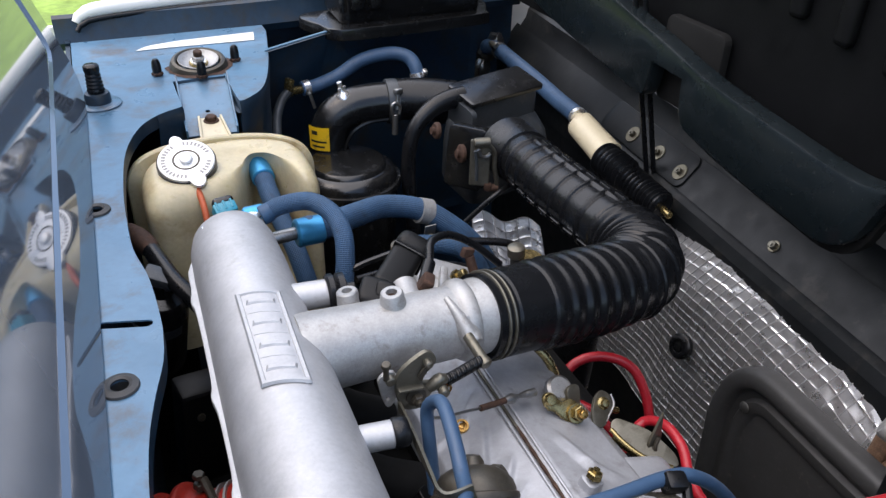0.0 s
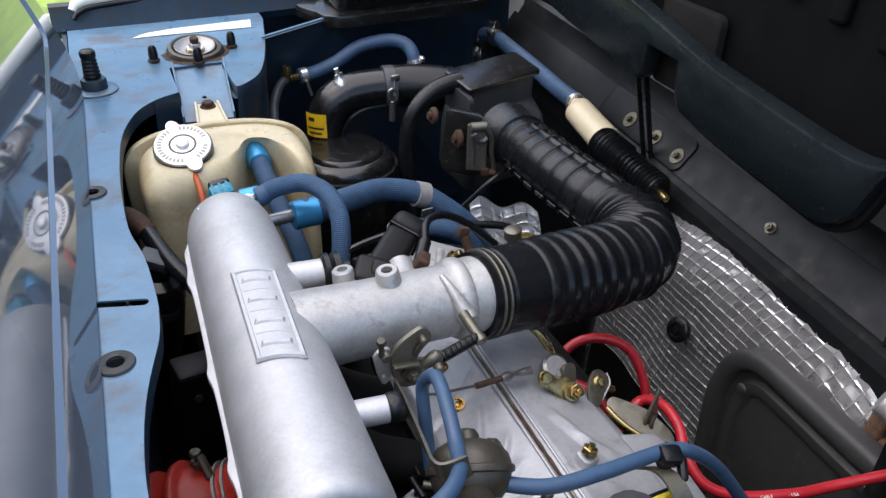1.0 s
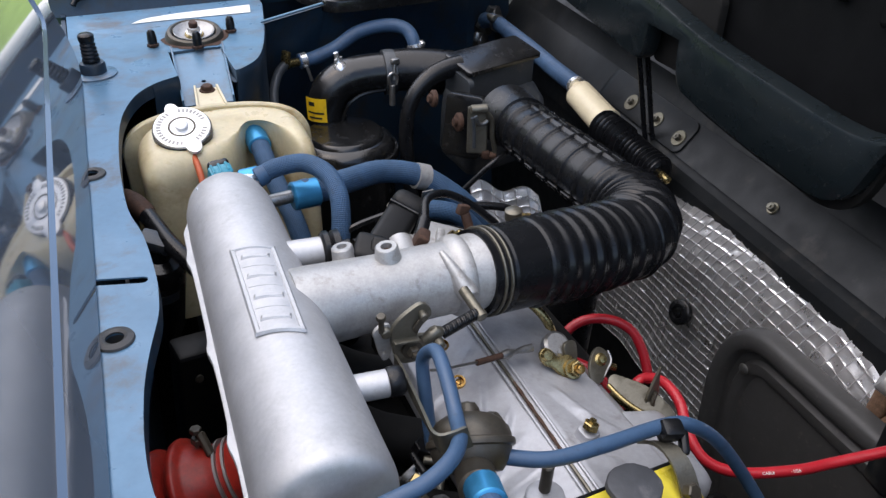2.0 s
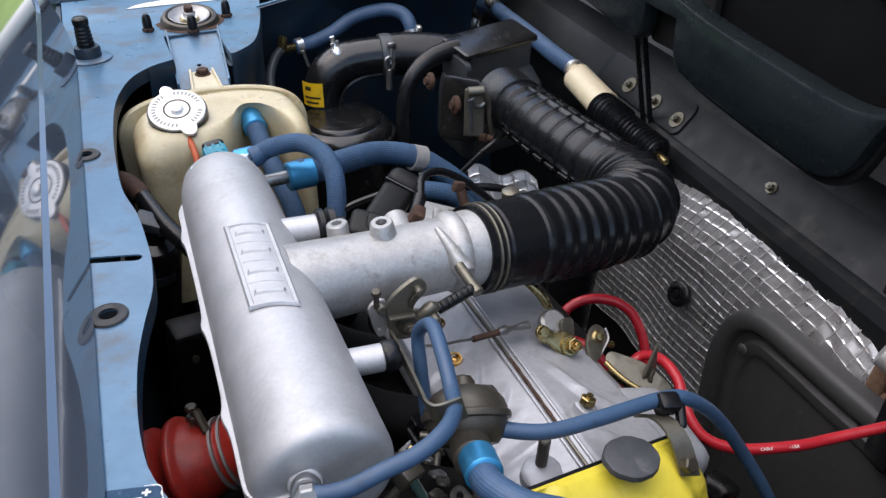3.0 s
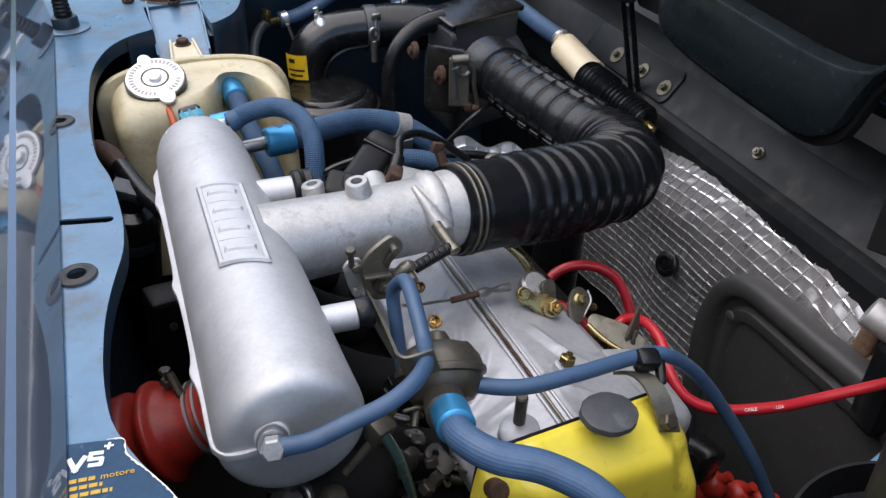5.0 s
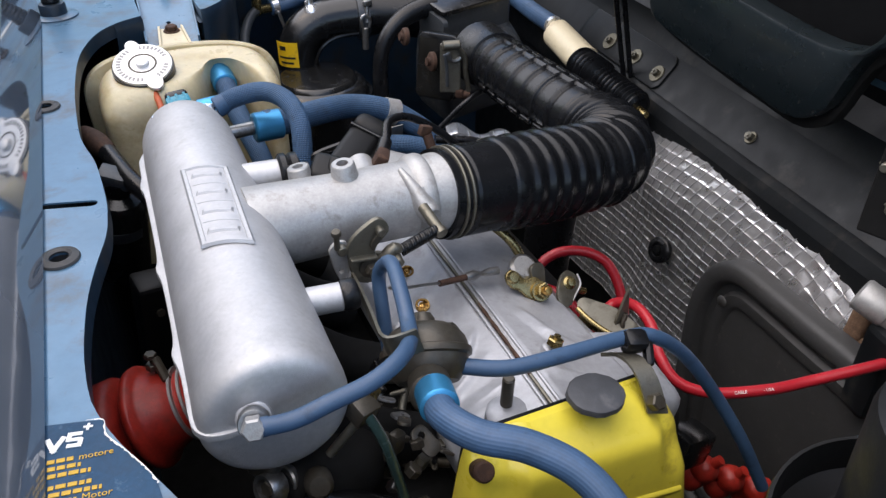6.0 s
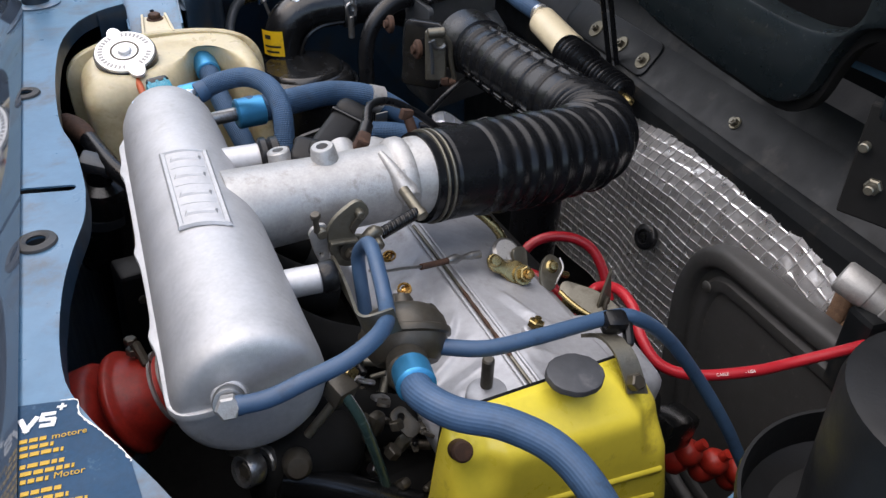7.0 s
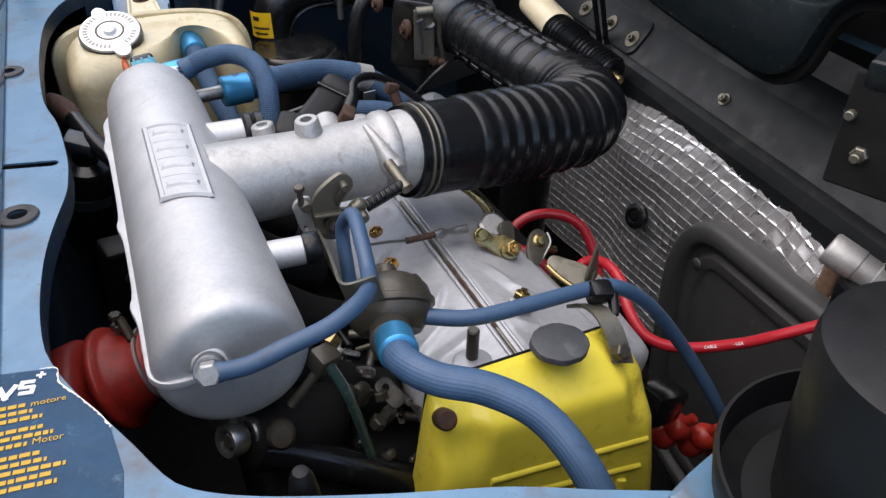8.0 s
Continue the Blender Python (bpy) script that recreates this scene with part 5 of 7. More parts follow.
part("hook", tube([(0.4401, 0.3410, -0.0457), (0.4437, 0.3410, -0.0556), (0.4517, 0.3410, -0.0569), (0.4563, 0.3410, -0.0530)], 0.0026, 8, 0.003), STEEL, latch)
part("barrel", rod((0.4346, 0.345, -0.0373), (0.4549, 0.34, -0.037), 0.0062, 16, 0.001), LEVER, latch)
part("foot", join(rod((0.4553, 0.345, -0.1042), (0.4698, 0.338, -0.1036), 0.0050, 12, 0.001), box((0.010, 0.008, 0.010), pose(*(0.4561, 0.342, -0.1013), 0, 0, -35), 0.002)), RUST, latch)

filt = thing("air_filter", (0.345, 0.53, -0.3), "black round air filter housing with an elbow on top", "air filter")
part("drum", lathe([(0.066, -0.16), (0.071, -0.06), (0.0715, -0.028), (0.0765, -0.023), (0.0765, -0.016), (0.0755, -0.014), (0.0715, -0.0135), (0.0700, -0.009), (0.0675, -0.003), (0.061, 0.002), (0.056, 0.0035), (0.0535, 0.0085), (0.051, 0.010)], (0.3195, 0.515, -0.128), seg=56), PLASTIC, filt, "dusty black drum")
part("elbow", tube([(0.3100, 0.572, -0.160), (0.3105, 0.575, -0.125), (0.3125, 0.577, -0.104), (0.3210, 0.578, -0.0835), (0.3415, 0.578, -0.0685), (0.3730, 0.577, -0.0635), (0.4150, 0.572, -0.0630)], 0.0288, 40, 0.003), PLASTIC, filt, flat_angle=60)
part("outlet_pipe", tube([(0.4080, 0.573, -0.0630), (0.4300, 0.568, -0.0610), (0.4600, 0.556, -0.0620), (0.4950, 0.540, -0.0660)], lambda s, t: 0.0300 + 0.0030 * t, 36, 0.004), RUBBER, filt, "black rubber pipe to the air meter", flat_angle=60)
part("elbow_foot", lathe([(0.0292, 0.010), (0.0300, 0.003), (0.0335, 0.001), (0.0345, -0.004)], (0.3105, 0.574, -0.1255), (0, 0, 1), 40, caps=False), PLASTIC, filt)
part("elbow_rib", tube([(0.3271, 0.5490, -0.1238), (0.3315, 0.5490, -0.1066), (0.3425, 0.5490, -0.0907), (0.3627, 0.5490, -0.0815), (0.3948, 0.5490, -0.0802)], 0.0026, 8), PLASTIC, filt)
part("wing_nut", join(lathe([(0.012, -0.004), (0.010, 0.002), (0.006, 0.005), (0.0035, 0.009), (0.0035, 0.021), (0, 0.0215)], (0.3350, 0.572, -0.0440), (-0.25, 0.0, 1), 16), box((0.018, 0.003, 0.007), pose(0.3335, 0.572, -0.0350, 0, 0, 40), 0.001)), CHROME, filt, "plated wing nut")
part("clamp_band", lathe([(0.0305, -0.008), (0.0325, -0.008), (0.0330, 0.0), (0.0325, 0.008), (0.0305, 0.008)], (0.4085, 0.572, -0.0630), (0.98, -0.15, 0), 40), GREY_PLASTIC, filt)
part("clamp_post", join(rod((0.4016, 0.54, -0.1016), (0.4022, 0.54, -0.07), 0.0046, 12, 0.001), tube([(0.3980, 0.5380, -0.0687), (0.3966, 0.5380, -0.0573), (0.4018, 0.5380, -0.0521), (0.4095, 0.5380, -0.0591), (0.4076, 0.5380, -0.0700)], 0.0022, 8, 0.003), rod((0.4082, 0.545, -0.0384), (0.4058, 0.54, -0.0636), 0.0028, 10)), STEEL, filt, "dull steel clamp screw")
part("clamp_nut", box((0.013, 0.008, 0.008), pose(*(0.409, 0.545, -0.0377), 0, 0, 10), 0.002), STEEL, filt)
lab = thing("warning_label", (0.30, 0.54, -0.1), "yellow printed label on the filter elbow, torn at its corner", "label")


def wrap_label(a0, a1, z0, z1, r, mat, up=0.0):
    bm = bmesh.new()
    cols = [[bm.verts.new((0.3105 + (r + up) * math.cos(radians(a0 + (a1 - a0) * i / 10)), 0.5755 + (r + up) * math.sin(radians(a0 + (a1 - a0) * i / 10)), z)) for z in (z0, z1)] for i in range(11)]
    for a, b in zip(cols, cols[1:]):
        bm.faces.new((a[0], b[0], b[1], a[1]))
    return bm


part("film", wrap_label(190, 258, -0.122, -0.080, 0.0294, LABEL_YELLOW), LABEL_YELLOW, lab)
for k, (a0, a1) in enumerate(((204, 224), (200, 250), (204, 244), (200, 252))):
    part("printed_bar", wrap_label(a0, a1, -0.0920 - 0.0075 * k - (0.004 if k else 0), -0.0890 - 0.0075 * k + (0.003 if k == 0 else -0.004), 0.0292, INK, 0.0005), INK, lab)
solid("breather_hose", tube([(0.492, 0.500, -0.040), (0.4700, 0.500, -0.042), (0.4440, 0.498, -0.050), (0.4180, 0.494, -0.072), (0.4050, 0.490, -0.104), (0.4020, 0.484, -0.16), (0.410, 0.478, -0.26)], lambda s, t: 0.0150 - 0.0045 * min(1, s / 0.10), 18), RUBBER, "black rubber breather hose from the air meter", "hose")


# ---- hoses ----
def hose(points, r, mat, label, group="", seg=22, step=0.004, name="hose"):
    own = thing(name, points[-1], label, "hose", group)
    part("sleeve", tube(points, r, seg, step), mat, own)
    a, b = Vector(points[0]), Vector(points[1])
    part("end_cuff", lathe([(r * 0.9, -0.0012), (r * 1.06, -0.0006), (r * 1.09, 0.001), (r * 1.09, 0.006), (r * 1.01, 0.009)], a, b - a, seg), mat, own, "swollen hose end")
    return own


def collar(own, a, b, r, label):
    a, b = Vector(a), Vector(b)
    h = (b - a).length
    part("collar", lathe([(r - 0.003, -0.001), (r - 0.0008, 0), (r, 0.001), (r, h - 0.001), (r - 0.0008, h), (r - 0.003, h + 0.0005)], a, b - a, 32), ANODISED, own, label)


def band(own, at, axis, r, w=0.003):
    part("end_band", lathe([(r - 0.001, -w), (r + 0.0008, -w), (r + 0.0012, 0), (r + 0.0008, w), (r - 0.001, w)], at, axis, 28), RUBBER, own)


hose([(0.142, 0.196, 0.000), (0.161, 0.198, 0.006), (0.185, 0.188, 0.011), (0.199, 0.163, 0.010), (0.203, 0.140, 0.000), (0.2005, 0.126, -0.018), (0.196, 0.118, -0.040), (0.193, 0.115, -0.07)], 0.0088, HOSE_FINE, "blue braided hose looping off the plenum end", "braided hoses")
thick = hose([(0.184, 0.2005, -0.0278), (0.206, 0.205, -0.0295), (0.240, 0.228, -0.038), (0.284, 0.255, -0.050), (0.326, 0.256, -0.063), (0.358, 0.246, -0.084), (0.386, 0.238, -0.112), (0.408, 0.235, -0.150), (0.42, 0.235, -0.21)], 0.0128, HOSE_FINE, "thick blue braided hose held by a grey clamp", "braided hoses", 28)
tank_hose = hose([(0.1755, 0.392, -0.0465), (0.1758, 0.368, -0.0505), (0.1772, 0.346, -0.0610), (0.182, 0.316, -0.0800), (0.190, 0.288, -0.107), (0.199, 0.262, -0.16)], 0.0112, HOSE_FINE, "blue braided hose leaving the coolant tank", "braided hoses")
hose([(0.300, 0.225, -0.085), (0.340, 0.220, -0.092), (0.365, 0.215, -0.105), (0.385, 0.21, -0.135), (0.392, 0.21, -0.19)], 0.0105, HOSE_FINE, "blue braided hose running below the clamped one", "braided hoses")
collar(tank_hose, (0.1755, 0.396, -0.0460), (0.1758, 0.367, -0.0503), 0.0134, "blue anodised collar")
collar(thick, (0.1730, 0.1985, -0.0280), (0.1990, 0.2010, -0.0290), 0.0142, "blue anodised collar")
solid("pipe_stub", rod((0.135, 0.192, -0.026), (0.176, 0.199, -0.0275), 0.0064, 18, 0.001), STEEL, "dull steel pipe stub under the plenum", "pipe")
plugb = thing("sensor_plug", (0.112, 0.205, 0.0), "teal plastic connector with ribs behind the plenum", "connector")
part("shell", box((0.022, 0.012, 0.014), pose(0.112, 0.222, -0.002, 30, 0, 12), 0.002), TEAL, plugb)
part("cover", box((0.021, 0.010, 0.012), pose(0.112, 0.231, 0.0015, 25, 0, 12), 0.004, 3), PLASTIC, plugb)
for k in range(3):
    part("rib", box((0.0025, 0.010, 0.003), pose(0.105 + 0.007 * k, 0.219 + 0.0016 * k, 0.0045, 30, 0, 12), 0.0008), TEAL, plugb)
solid("hose_union", rod((0.126, 0.205, -0.002), (0.146, 0.201, 0.001), 0.0082, 18, 0.002), ANODISED, "blue anodised hose union on the plenum end", "fitting")
clampg = thing("hose_clamp", (0.33, 0.25, -0.06), "grey steel P-clamp round the thick blue hose", "clamp")
ct = Vector((0.034, 0.0, -0.013)).normalized()
part("band", lathe([(0.0132, -0.0075), (0.0147, -0.0075), (0.0147, 0.0075), (0.0132, 0.0075)], (0.331, 0.2550, -0.0655), ct, 32), ALU_ROUGH, clampg)
part("tab", box((0.014, 0.002, 0.028), pose(0.3315, 0.240, -0.088, 12, 0, 5), 0.0006), STEEL, clampg)
part("tab_bolt", prism(hexagon(0.0042), 0.004, pose(0.3325, 0.2365, -0.090, 78, 0, 5), bevel=0.0006, segments=1), BRASS, clampg)

# Loops over the near end of the engine.
hose([(0.0858, -0.1987, 0.001), (0.105, -0.205, 0.005), (0.124, -0.2055, 0.0095), (0.147, -0.204, 0.013), (0.166, -0.195, 0.014), (0.1785, -0.1785, 0.0085), (0.1860, -0.1575, 0.0020), (0.1905, -0.136, 0.0075), (0.196, -0.107, 0.008), (0.1965, -0.092, -0.001), (0.194, -0.084, -0.016), (0.192, -0.095, -0.040), (0.19, -0.11, -0.07)], 0.0048, HOSE_PLAIN, "slim blue rubber hose looping over from the plenum end", "rubber hoses")
hose([(0.205, -0.166, -0.030), (0.240, -0.180, -0.035), (0.281, -0.181, -0.039), (0.337, -0.175, -0.049), (0.359, -0.177, -0.056), (0.390, -0.177, -0.085), (0.422, -0.182, -0.130), (0.449, -0.199, -0.180), (0.47, -0.215, -0.23)], 0.0052, HOSE_PLAIN, "blue rubber hose crossing to the bracket", "rubber hoses")
ribbed = hose([(0.184, -0.203, -0.015), (0.1805, -0.221, -0.010), (0.190, -0.242, -0.008), (0.2115, -0.257, -0.011), (0.230, -0.277, -0.018), (0.240, -0.300, -0.032), (0.246, -0.322, -0.055), (0.25, -0.335, -0.09)], 0.0088, HOSE_RIB, "thick blue ribbed hose lying over the yellow cover", "braided hoses", 26)
collar(ribbed, (0.1855, -0.195, -0.017), (0.1815, -0.213, -0.012), 0.0112, "blue anodised collar")
solid("drain_tube", tube([(0.1480, -0.184, -0.028), (0.1530, -0.188, -0.041), (0.1575, -0.190, -0.0565), (0.1635, -0.190, -0.0880), (0.1685, -0.190, -0.1230), (0.1705, -0.192, -0.18)], 0.0033, 14), GREEN_TUBE, "thin clear green drain tube", "tube")
elb = thing("brass_elbow", (0.148, -0.18, -0.03), "dirty brass elbow fitting", "fitting")
part("block", box((0.015, 0.013, 0.014), pose(0.148, -0.180, -0.031, 20, 10, 25), 0.002), DIRTY_STEEL, elb)
part("nut", prism(hexagon(0.0062), 0.007, Matrix.Translation((0.158, -0.170, -0.026)) @ frame_along((0.75, 0.6, 0.2)).to_4x4(), bevel=0.0008, segments=1), BRASS, elb)
part("pipe", rod((0.144, -0.182, -0.036), (0.126, -0.180, -0.058), 0.0028, 12), LEVER, elb)
hose([(0.304, 0.689, -0.072), (0.330, 0.692, -0.070), (0.366, 0.695, -0.059), (0.404, 0.695, -0.039), (0.450, 0.690, -0.032), (0.477, 0.678, -0.038), (0.485, 0.662, -0.056), (0.486, 0.655, -0.09)], 0.0108, HOSE_RIB, "blue ribbed hose arching beside the inner wing", "braided hoses")
fitb = thing("hose_fitting", (0.28, 0.68, -0.065), "brass tap fitting with a plated hose clip", "fitting")
part("tee", box((0.010, 0.015, 0.028), pose(0.281, 0.679, -0.063, 0, 12, 20), 0.003), BRASS, fitb)
part("stub", rod((0.279, 0.678, -0.070), (0.308, 0.689, -0.072), 0.0065, 14), BRASS, fitb)
part("hose_clip", lathe([(0.0110, -0.005), (0.0122, -0.005), (0.0122, 0.005), (0.0110, 0.005)], (0.310, 0.690, -0.0715), (0.97, 0.15, 0.05), 24), CHROME, fitb)
part("clip_tail", rod((0.313, 0.679, -0.078), (0.318, 0.674, -0.100), 0.0026, 8), STEEL, fitb)
solid("metal_pipe", tube([(0.280, 0.678, -0.070), (0.266, 0.665, -0.076), (0.250, 0.635, -0.090), (0.238, 0.59, -0.105), (0.220, 0.54, -0.112), (0.18, 0.497, -0.100), (0.12, 0.487, -0.080), (0.06, 0.455, -0.075)], 0.0070, 16), GREY_PLASTIC, "dark grey metal pipe running behind the coolant tank", "pipe")
solid("hose_end_clip", join(lathe([(0.0115, -0.004), (0.0126, -0.004), (0.0126, 0.004), (0.0115, 0.004)], (0.4855, 0.660, -0.062), (0.1, -0.3, -0.9), 24), box((0.008, 0.010, 0.010), pose(0.494, 0.652, -0.056, 20, 0, 10), 0.002)), CHROME, "plated hose clip on the arching hose", "clamp")
hose([(0.702, 0.845, -0.095), (0.702, 0.80, -0.0860), (0.6965, 0.72, -0.0860), (0.688, 0.62, -0.0870), (0.677, 0.54, -0.0860), (0.663, 0.462, -0.0800)], 0.0135, HOSE_RIB, "blue ribbed hose running along the firewall to a cream filter", "braided hoses")

upper_clip = thing("hose_clip", (0.702, 0.80, -0.086), "dull steel worm clip on the firewall hose", "clamp")
part("band", lathe([(0.0137, -0.006), (0.0150, -0.006), (0.0150, 0.006), (0.0137, 0.006)], (0.7015, 0.790, -0.0860), (0.05, 1, 0), 28), STEEL, upper_clip)
part("screw_housing", box((0.012, 0.016, 0.010), pose(0.688, 0.789, -0.074, 0, -40, 4), 0.002), STEEL, upper_clip)
part("screw", rod((0.684, 0.776, -0.072), (0.686, 0.800, -0.072), 0.0044, 12, 0.001), LEVER, upper_clip)

# Inline filter with its bellows.
ff = thing("inline_filter", (0.65, 0.40, -0.1), "cream plastic inline filter canister by the firewall", "filter")
fa, fb = Vector((0.6480, 0.430, -0.0780)), Vector((0.6480, 0.352, -0.0950))
part("canister", lathe([(0.012, -0.003), (0.0190, 0.0), (0.0205, 0.002), (0.0214, (fb - fa).length - 0.004), (0.0222, (fb - fa).length - 0.002), (0.0215, (fb - fa).length), (0.010, (fb - fa).length + 0.0006)], fa, fb - fa, 32), CREAM_PALE, ff)
part("spigot", rod((0.636, 0.437, -0.083), (0.645, 0.420, -0.080), 0.0075, 14, 0.001), DIRTY_STEEL, ff)
part("hose_clip", lathe([(0.0135, -0.004), (0.0145, -0.004), (0.0145, 0.004), (0.0135, 0.004)], (0.661, 0.455, -0.0795), (0.15, 1, 0), 24), CHROME, ff)
part("inlet", rod((0.662, 0.462, -0.079), (0.650, 0.428, -0.078), 0.009, 16), CREAM_PALE, ff)
bel = spline([(0.6375, 0.348, -0.0935), (0.6385, 0.325, -0.0950), (0.6400, 0.295, -0.0985), (0.6420, 0.262, -0.1030), (0.6420, 0.224, -0.1060)], 0.0012)
bellows = thing("cable_bellows", (0.64, 0.28, -0.12), "black ribbed rubber bellows on the control cable", "bellows")
part("bellows", tube(bel, lambda s, t: (0.0208 if t < 0.42 else 0.0178) + 0.0030 * math.sin(2 * math.pi * s / 0.0075), 28, sampled=True), RUBBER, bellows, flat_angle=70)
part("collar", lathe([(0.0170, -0.004), (0.0182, -0.002), (0.0182, 0.004), (0.0130, 0.007)], (0.642, 0.226, -0.1058), (0.0, -1, -0.08), 24), RUBBER, bellows)
part("cable_end", rod((0.642, 0.222, -0.107), (0.641, 0.203, -0.109), 0.0050, 12, 0.001), BRASS, bellows, "brass cable end")
junction = thing("pipe_junction", (0.735, 0.85, -0.1), "dirty steel hose unions on the firewall", "fitting")
for k, (p, r) in enumerate((((0.728, 0.862, -0.092), 0.015), ((0.705, 0.855, -0.112), 0.014), ((0.695, 0.85, -0.135), 0.014))):
    part("union", lathe([(r, -0.012), (r * 1.15, -0.008), (r * 1.15, 0.008), (r, 0.012)], p, (0.5, -0.7, 0.2), 18), STEEL if k != 1 else DIRTY_STEEL, junction)
    part("clip_ear", box((0.012, 0.01, 0.018), pose(p[0] - 0.012, p[1] - 0.01, p[2] + 0.012, 20, 15, 30 * k), 0.002), STEEL, junction)
part("riser", rod((0.668, 0.838, -0.30), (0.676, 0.842, -0.13), 0.0105, 14), DIRTY_STEEL, junction)

# ---- black vent tray beside the wing ----
tray = thing("vent_box", (0.48, 0.75, 0.0), "black plastic vent box with a flanged rim", "vent box")
part("rim", prism(smooth_outline([(0.348, 0.724), (0.362, 0.694), (0.40, 0.686), (0.50, 0.690), (0.615, 0.700), (0.632, 0.715), (0.632, 0.80), (0.35, 0.80)], step=0.008), 0.018, Matrix.Translation((0, 0, 0.014)), bevel=0.003), PLASTIC, tray)
part("body", box((0.245, 0.095, 0.10), pose(0.50, 0.762, 0.060, 4, 0, 1.5), 0.014, 3), PLASTIC, tray)
for k in range(2):
    part("notch", box((0.018, 0.012, 0.02), pose(0.405 + 0.03 * k, 0.712, 0.045, 0, 0, 0), 0.003), PLASTIC, tray)

# ---- engine: head cover, levers, timing cover ----
head = thing("camshaft_cover", (0.28, -0.06, -0.12), "silver painted camshaft cover with a rusty centre seam and creases", "camshaft cover")


def cover_top():
    bm = bmesh.new()
    nx, ny = 110, 150
    vs = []
    for i in range(nx + 1):
        row = []
        for j in range(ny + 1):
            x, y = 0.208 + 0.160 * i / nx, -0.195 + 0.29 * j / ny
            z = -0.081 - 0.30 * max(0, 0.272 - x) - 0.30 * max(0, x - 0.288)
            z -= 0.9 * max(0, 0.216 - x) + 0.8 * max(0, x - 0.352)
            z += 0.0022 * noise.noise(Vector((x * 22, y * 9, 0.3)))
            for cx, cy, an, ln in ((0.226, -0.105, 0.75, 0.026), (0.246, -0.075, 1.15, 0.028), (0.238, -0.130, 0.45, 0.024), (0.252, -0.105, 0.95, 0.018), (0.228, -0.045, 0.35, 0.026), (0.250, -0.030, 0.8, 0.020), (0.246, -0.152, 0.15, 0.020), (0.315, -0.10, 1.9, 0.022), (0.325, -0.120, 2.3, 0.018), (0.305, -0.155, 2.6, 0.016)):
                du, dv = (x - cx) * math.cos(an) + (y - cy) * math.sin(an), -(x - cx) * math.sin(an) + (y - cy) * math.cos(an)
                z += 0.0030 * max(0, 1 - (dv if dv > 0 else -dv * 2.2) / 0.011) * math.exp(-(du / ln) ** 4)
            z -= 0.0030 * math.exp(-((x - 0.279 - 0.02 * (y + 0.05)) / 0.0030) ** 2)
            row.append(bm.verts.new((x, y, z)))
        vs.append(row)
    for i in range(nx):
        for j in range(ny):
            bm.faces.new((vs[i][j], vs[i + 1][j], vs[i + 1][j + 1], vs[i][j + 1]))
    border = [v[0] for v in vs] + vs[-1][1:] + [v[-1] for v in reversed(vs[:-1])] + list(reversed(vs[0][1:-1]))
    low = [bm.verts.new((v.co.x, v.co.y, v.co.z - 0.012)) for v in border]
    for i in range(len(border)):
        q = (i + 1) % len(border)
        bm.faces.new((border[q], border[i], low[i], low[q]))
    return bm


part("cover", cover_top(), SILVER_PAINT, head, flat_angle=60)
part("cylinder_head", box((0.156, 0.285, 0.075), (0.288, -0.050, -0.152), 0.008), VOID, head, "oily cylinder head, near-black for shade")
part("seam", tube([(0.277, -0.19, -0.0825), (0.2785, -0.12, -0.0825), (0.280, -0.045, -0.0825), (0.281, 0.03, -0.083)], 0.0014, 8), LEVER, head, "dull metal seam")
part("rust_run", tube([(0.2778, -0.150, -0.0822), (0.2788, -0.105, -0.0822), (0.2797, -0.066, -0.0822)], lambda s, t: 0.0014 + 0.0002 * math.sin(31 * t), 8, 0.003), RUST, head, "rusty stretch of the seam")
for dx in (-0.005, 0.005):
    part("seam_edge", tube([(0.277 + dx, -0.19, -0.0805), (0.2785 + dx, -0.12, -0.0805), (0.280 + dx, -0.045, -0.0805), (0.281 + dx, 0.03, -0.081)], 0.0015, 8), SILVER_PAINT, head)
part("lug", prism(rounded(0.016, 0.015, 0.005), 0.012, pose(0.304, -0.137, -0.0765, 8, 6, 12), bevel=0.003), SILVER_PAINT, head)
part("nose", box((0.060, 0.085, 0.05), pose(0.360, -0.146, -0.131, 0, 14, -6), 0.012, 3), SILVER_PAINT, head)
hex_bolt("cover_stud", (0.3035, -0.138, -0.074), (0.35, 0.1, 0.95), 0.0062, 0.005, BRASS, 0.0, None, "brass nut on the camshaft cover", "nut", "", True)
for p in ((0.2418, -0.0432, -0.0885), (0.2473, 0.0024, -0.0885)):
    gold = thing("plug_screw", p, "gold plated recessed screw on the head", "screw", "gold screws")
    part("rim", lathe([(0.0034, 0.001), (0.0040, 0.003), (0.0056, 0.003), (0.0060, 0.001), (0.0060, -0.006)], p, (-0.05, -0.3, 0.95), 20), GOLD, gold)
    part("core", lathe([(0.0028, -0.001), (0.0026, 0.0025), (0.0012, 0.003), (0, 0.001)], p, (-0.05, -0.3, 0.95), 12), GOLD, gold)
solid("cover_peg", rod((0.250, -0.166, -0.09), (0.250, -0.168, -0.058), 0.0042, 12, 0.001), DIRTY_STEEL, "dull steel peg standing on the camshaft cover", "peg")
solid("cover_boss", lathe([(0.0165, -0.02), (0.0155, 0.004), (0.013, 0.006), (0, 0.0065)], (0.249, -0.172, -0.090), (0, -0.1, 1), 24), SILVER_PAINT, "silver painted round boss on the camshaft cover", "boss")

link = thing("throttle_cable", (0.30, -0.04, -0.07), "thin throttle cable with an orange sleeve", "cable")
part("wire", tube([(0.205, -0.072, -0.038), (0.216, -0.068, -0.045), (0.235, -0.061, -0.053), (0.254, -0.055, -0.061)], 0.0012, 6), STEEL, link)
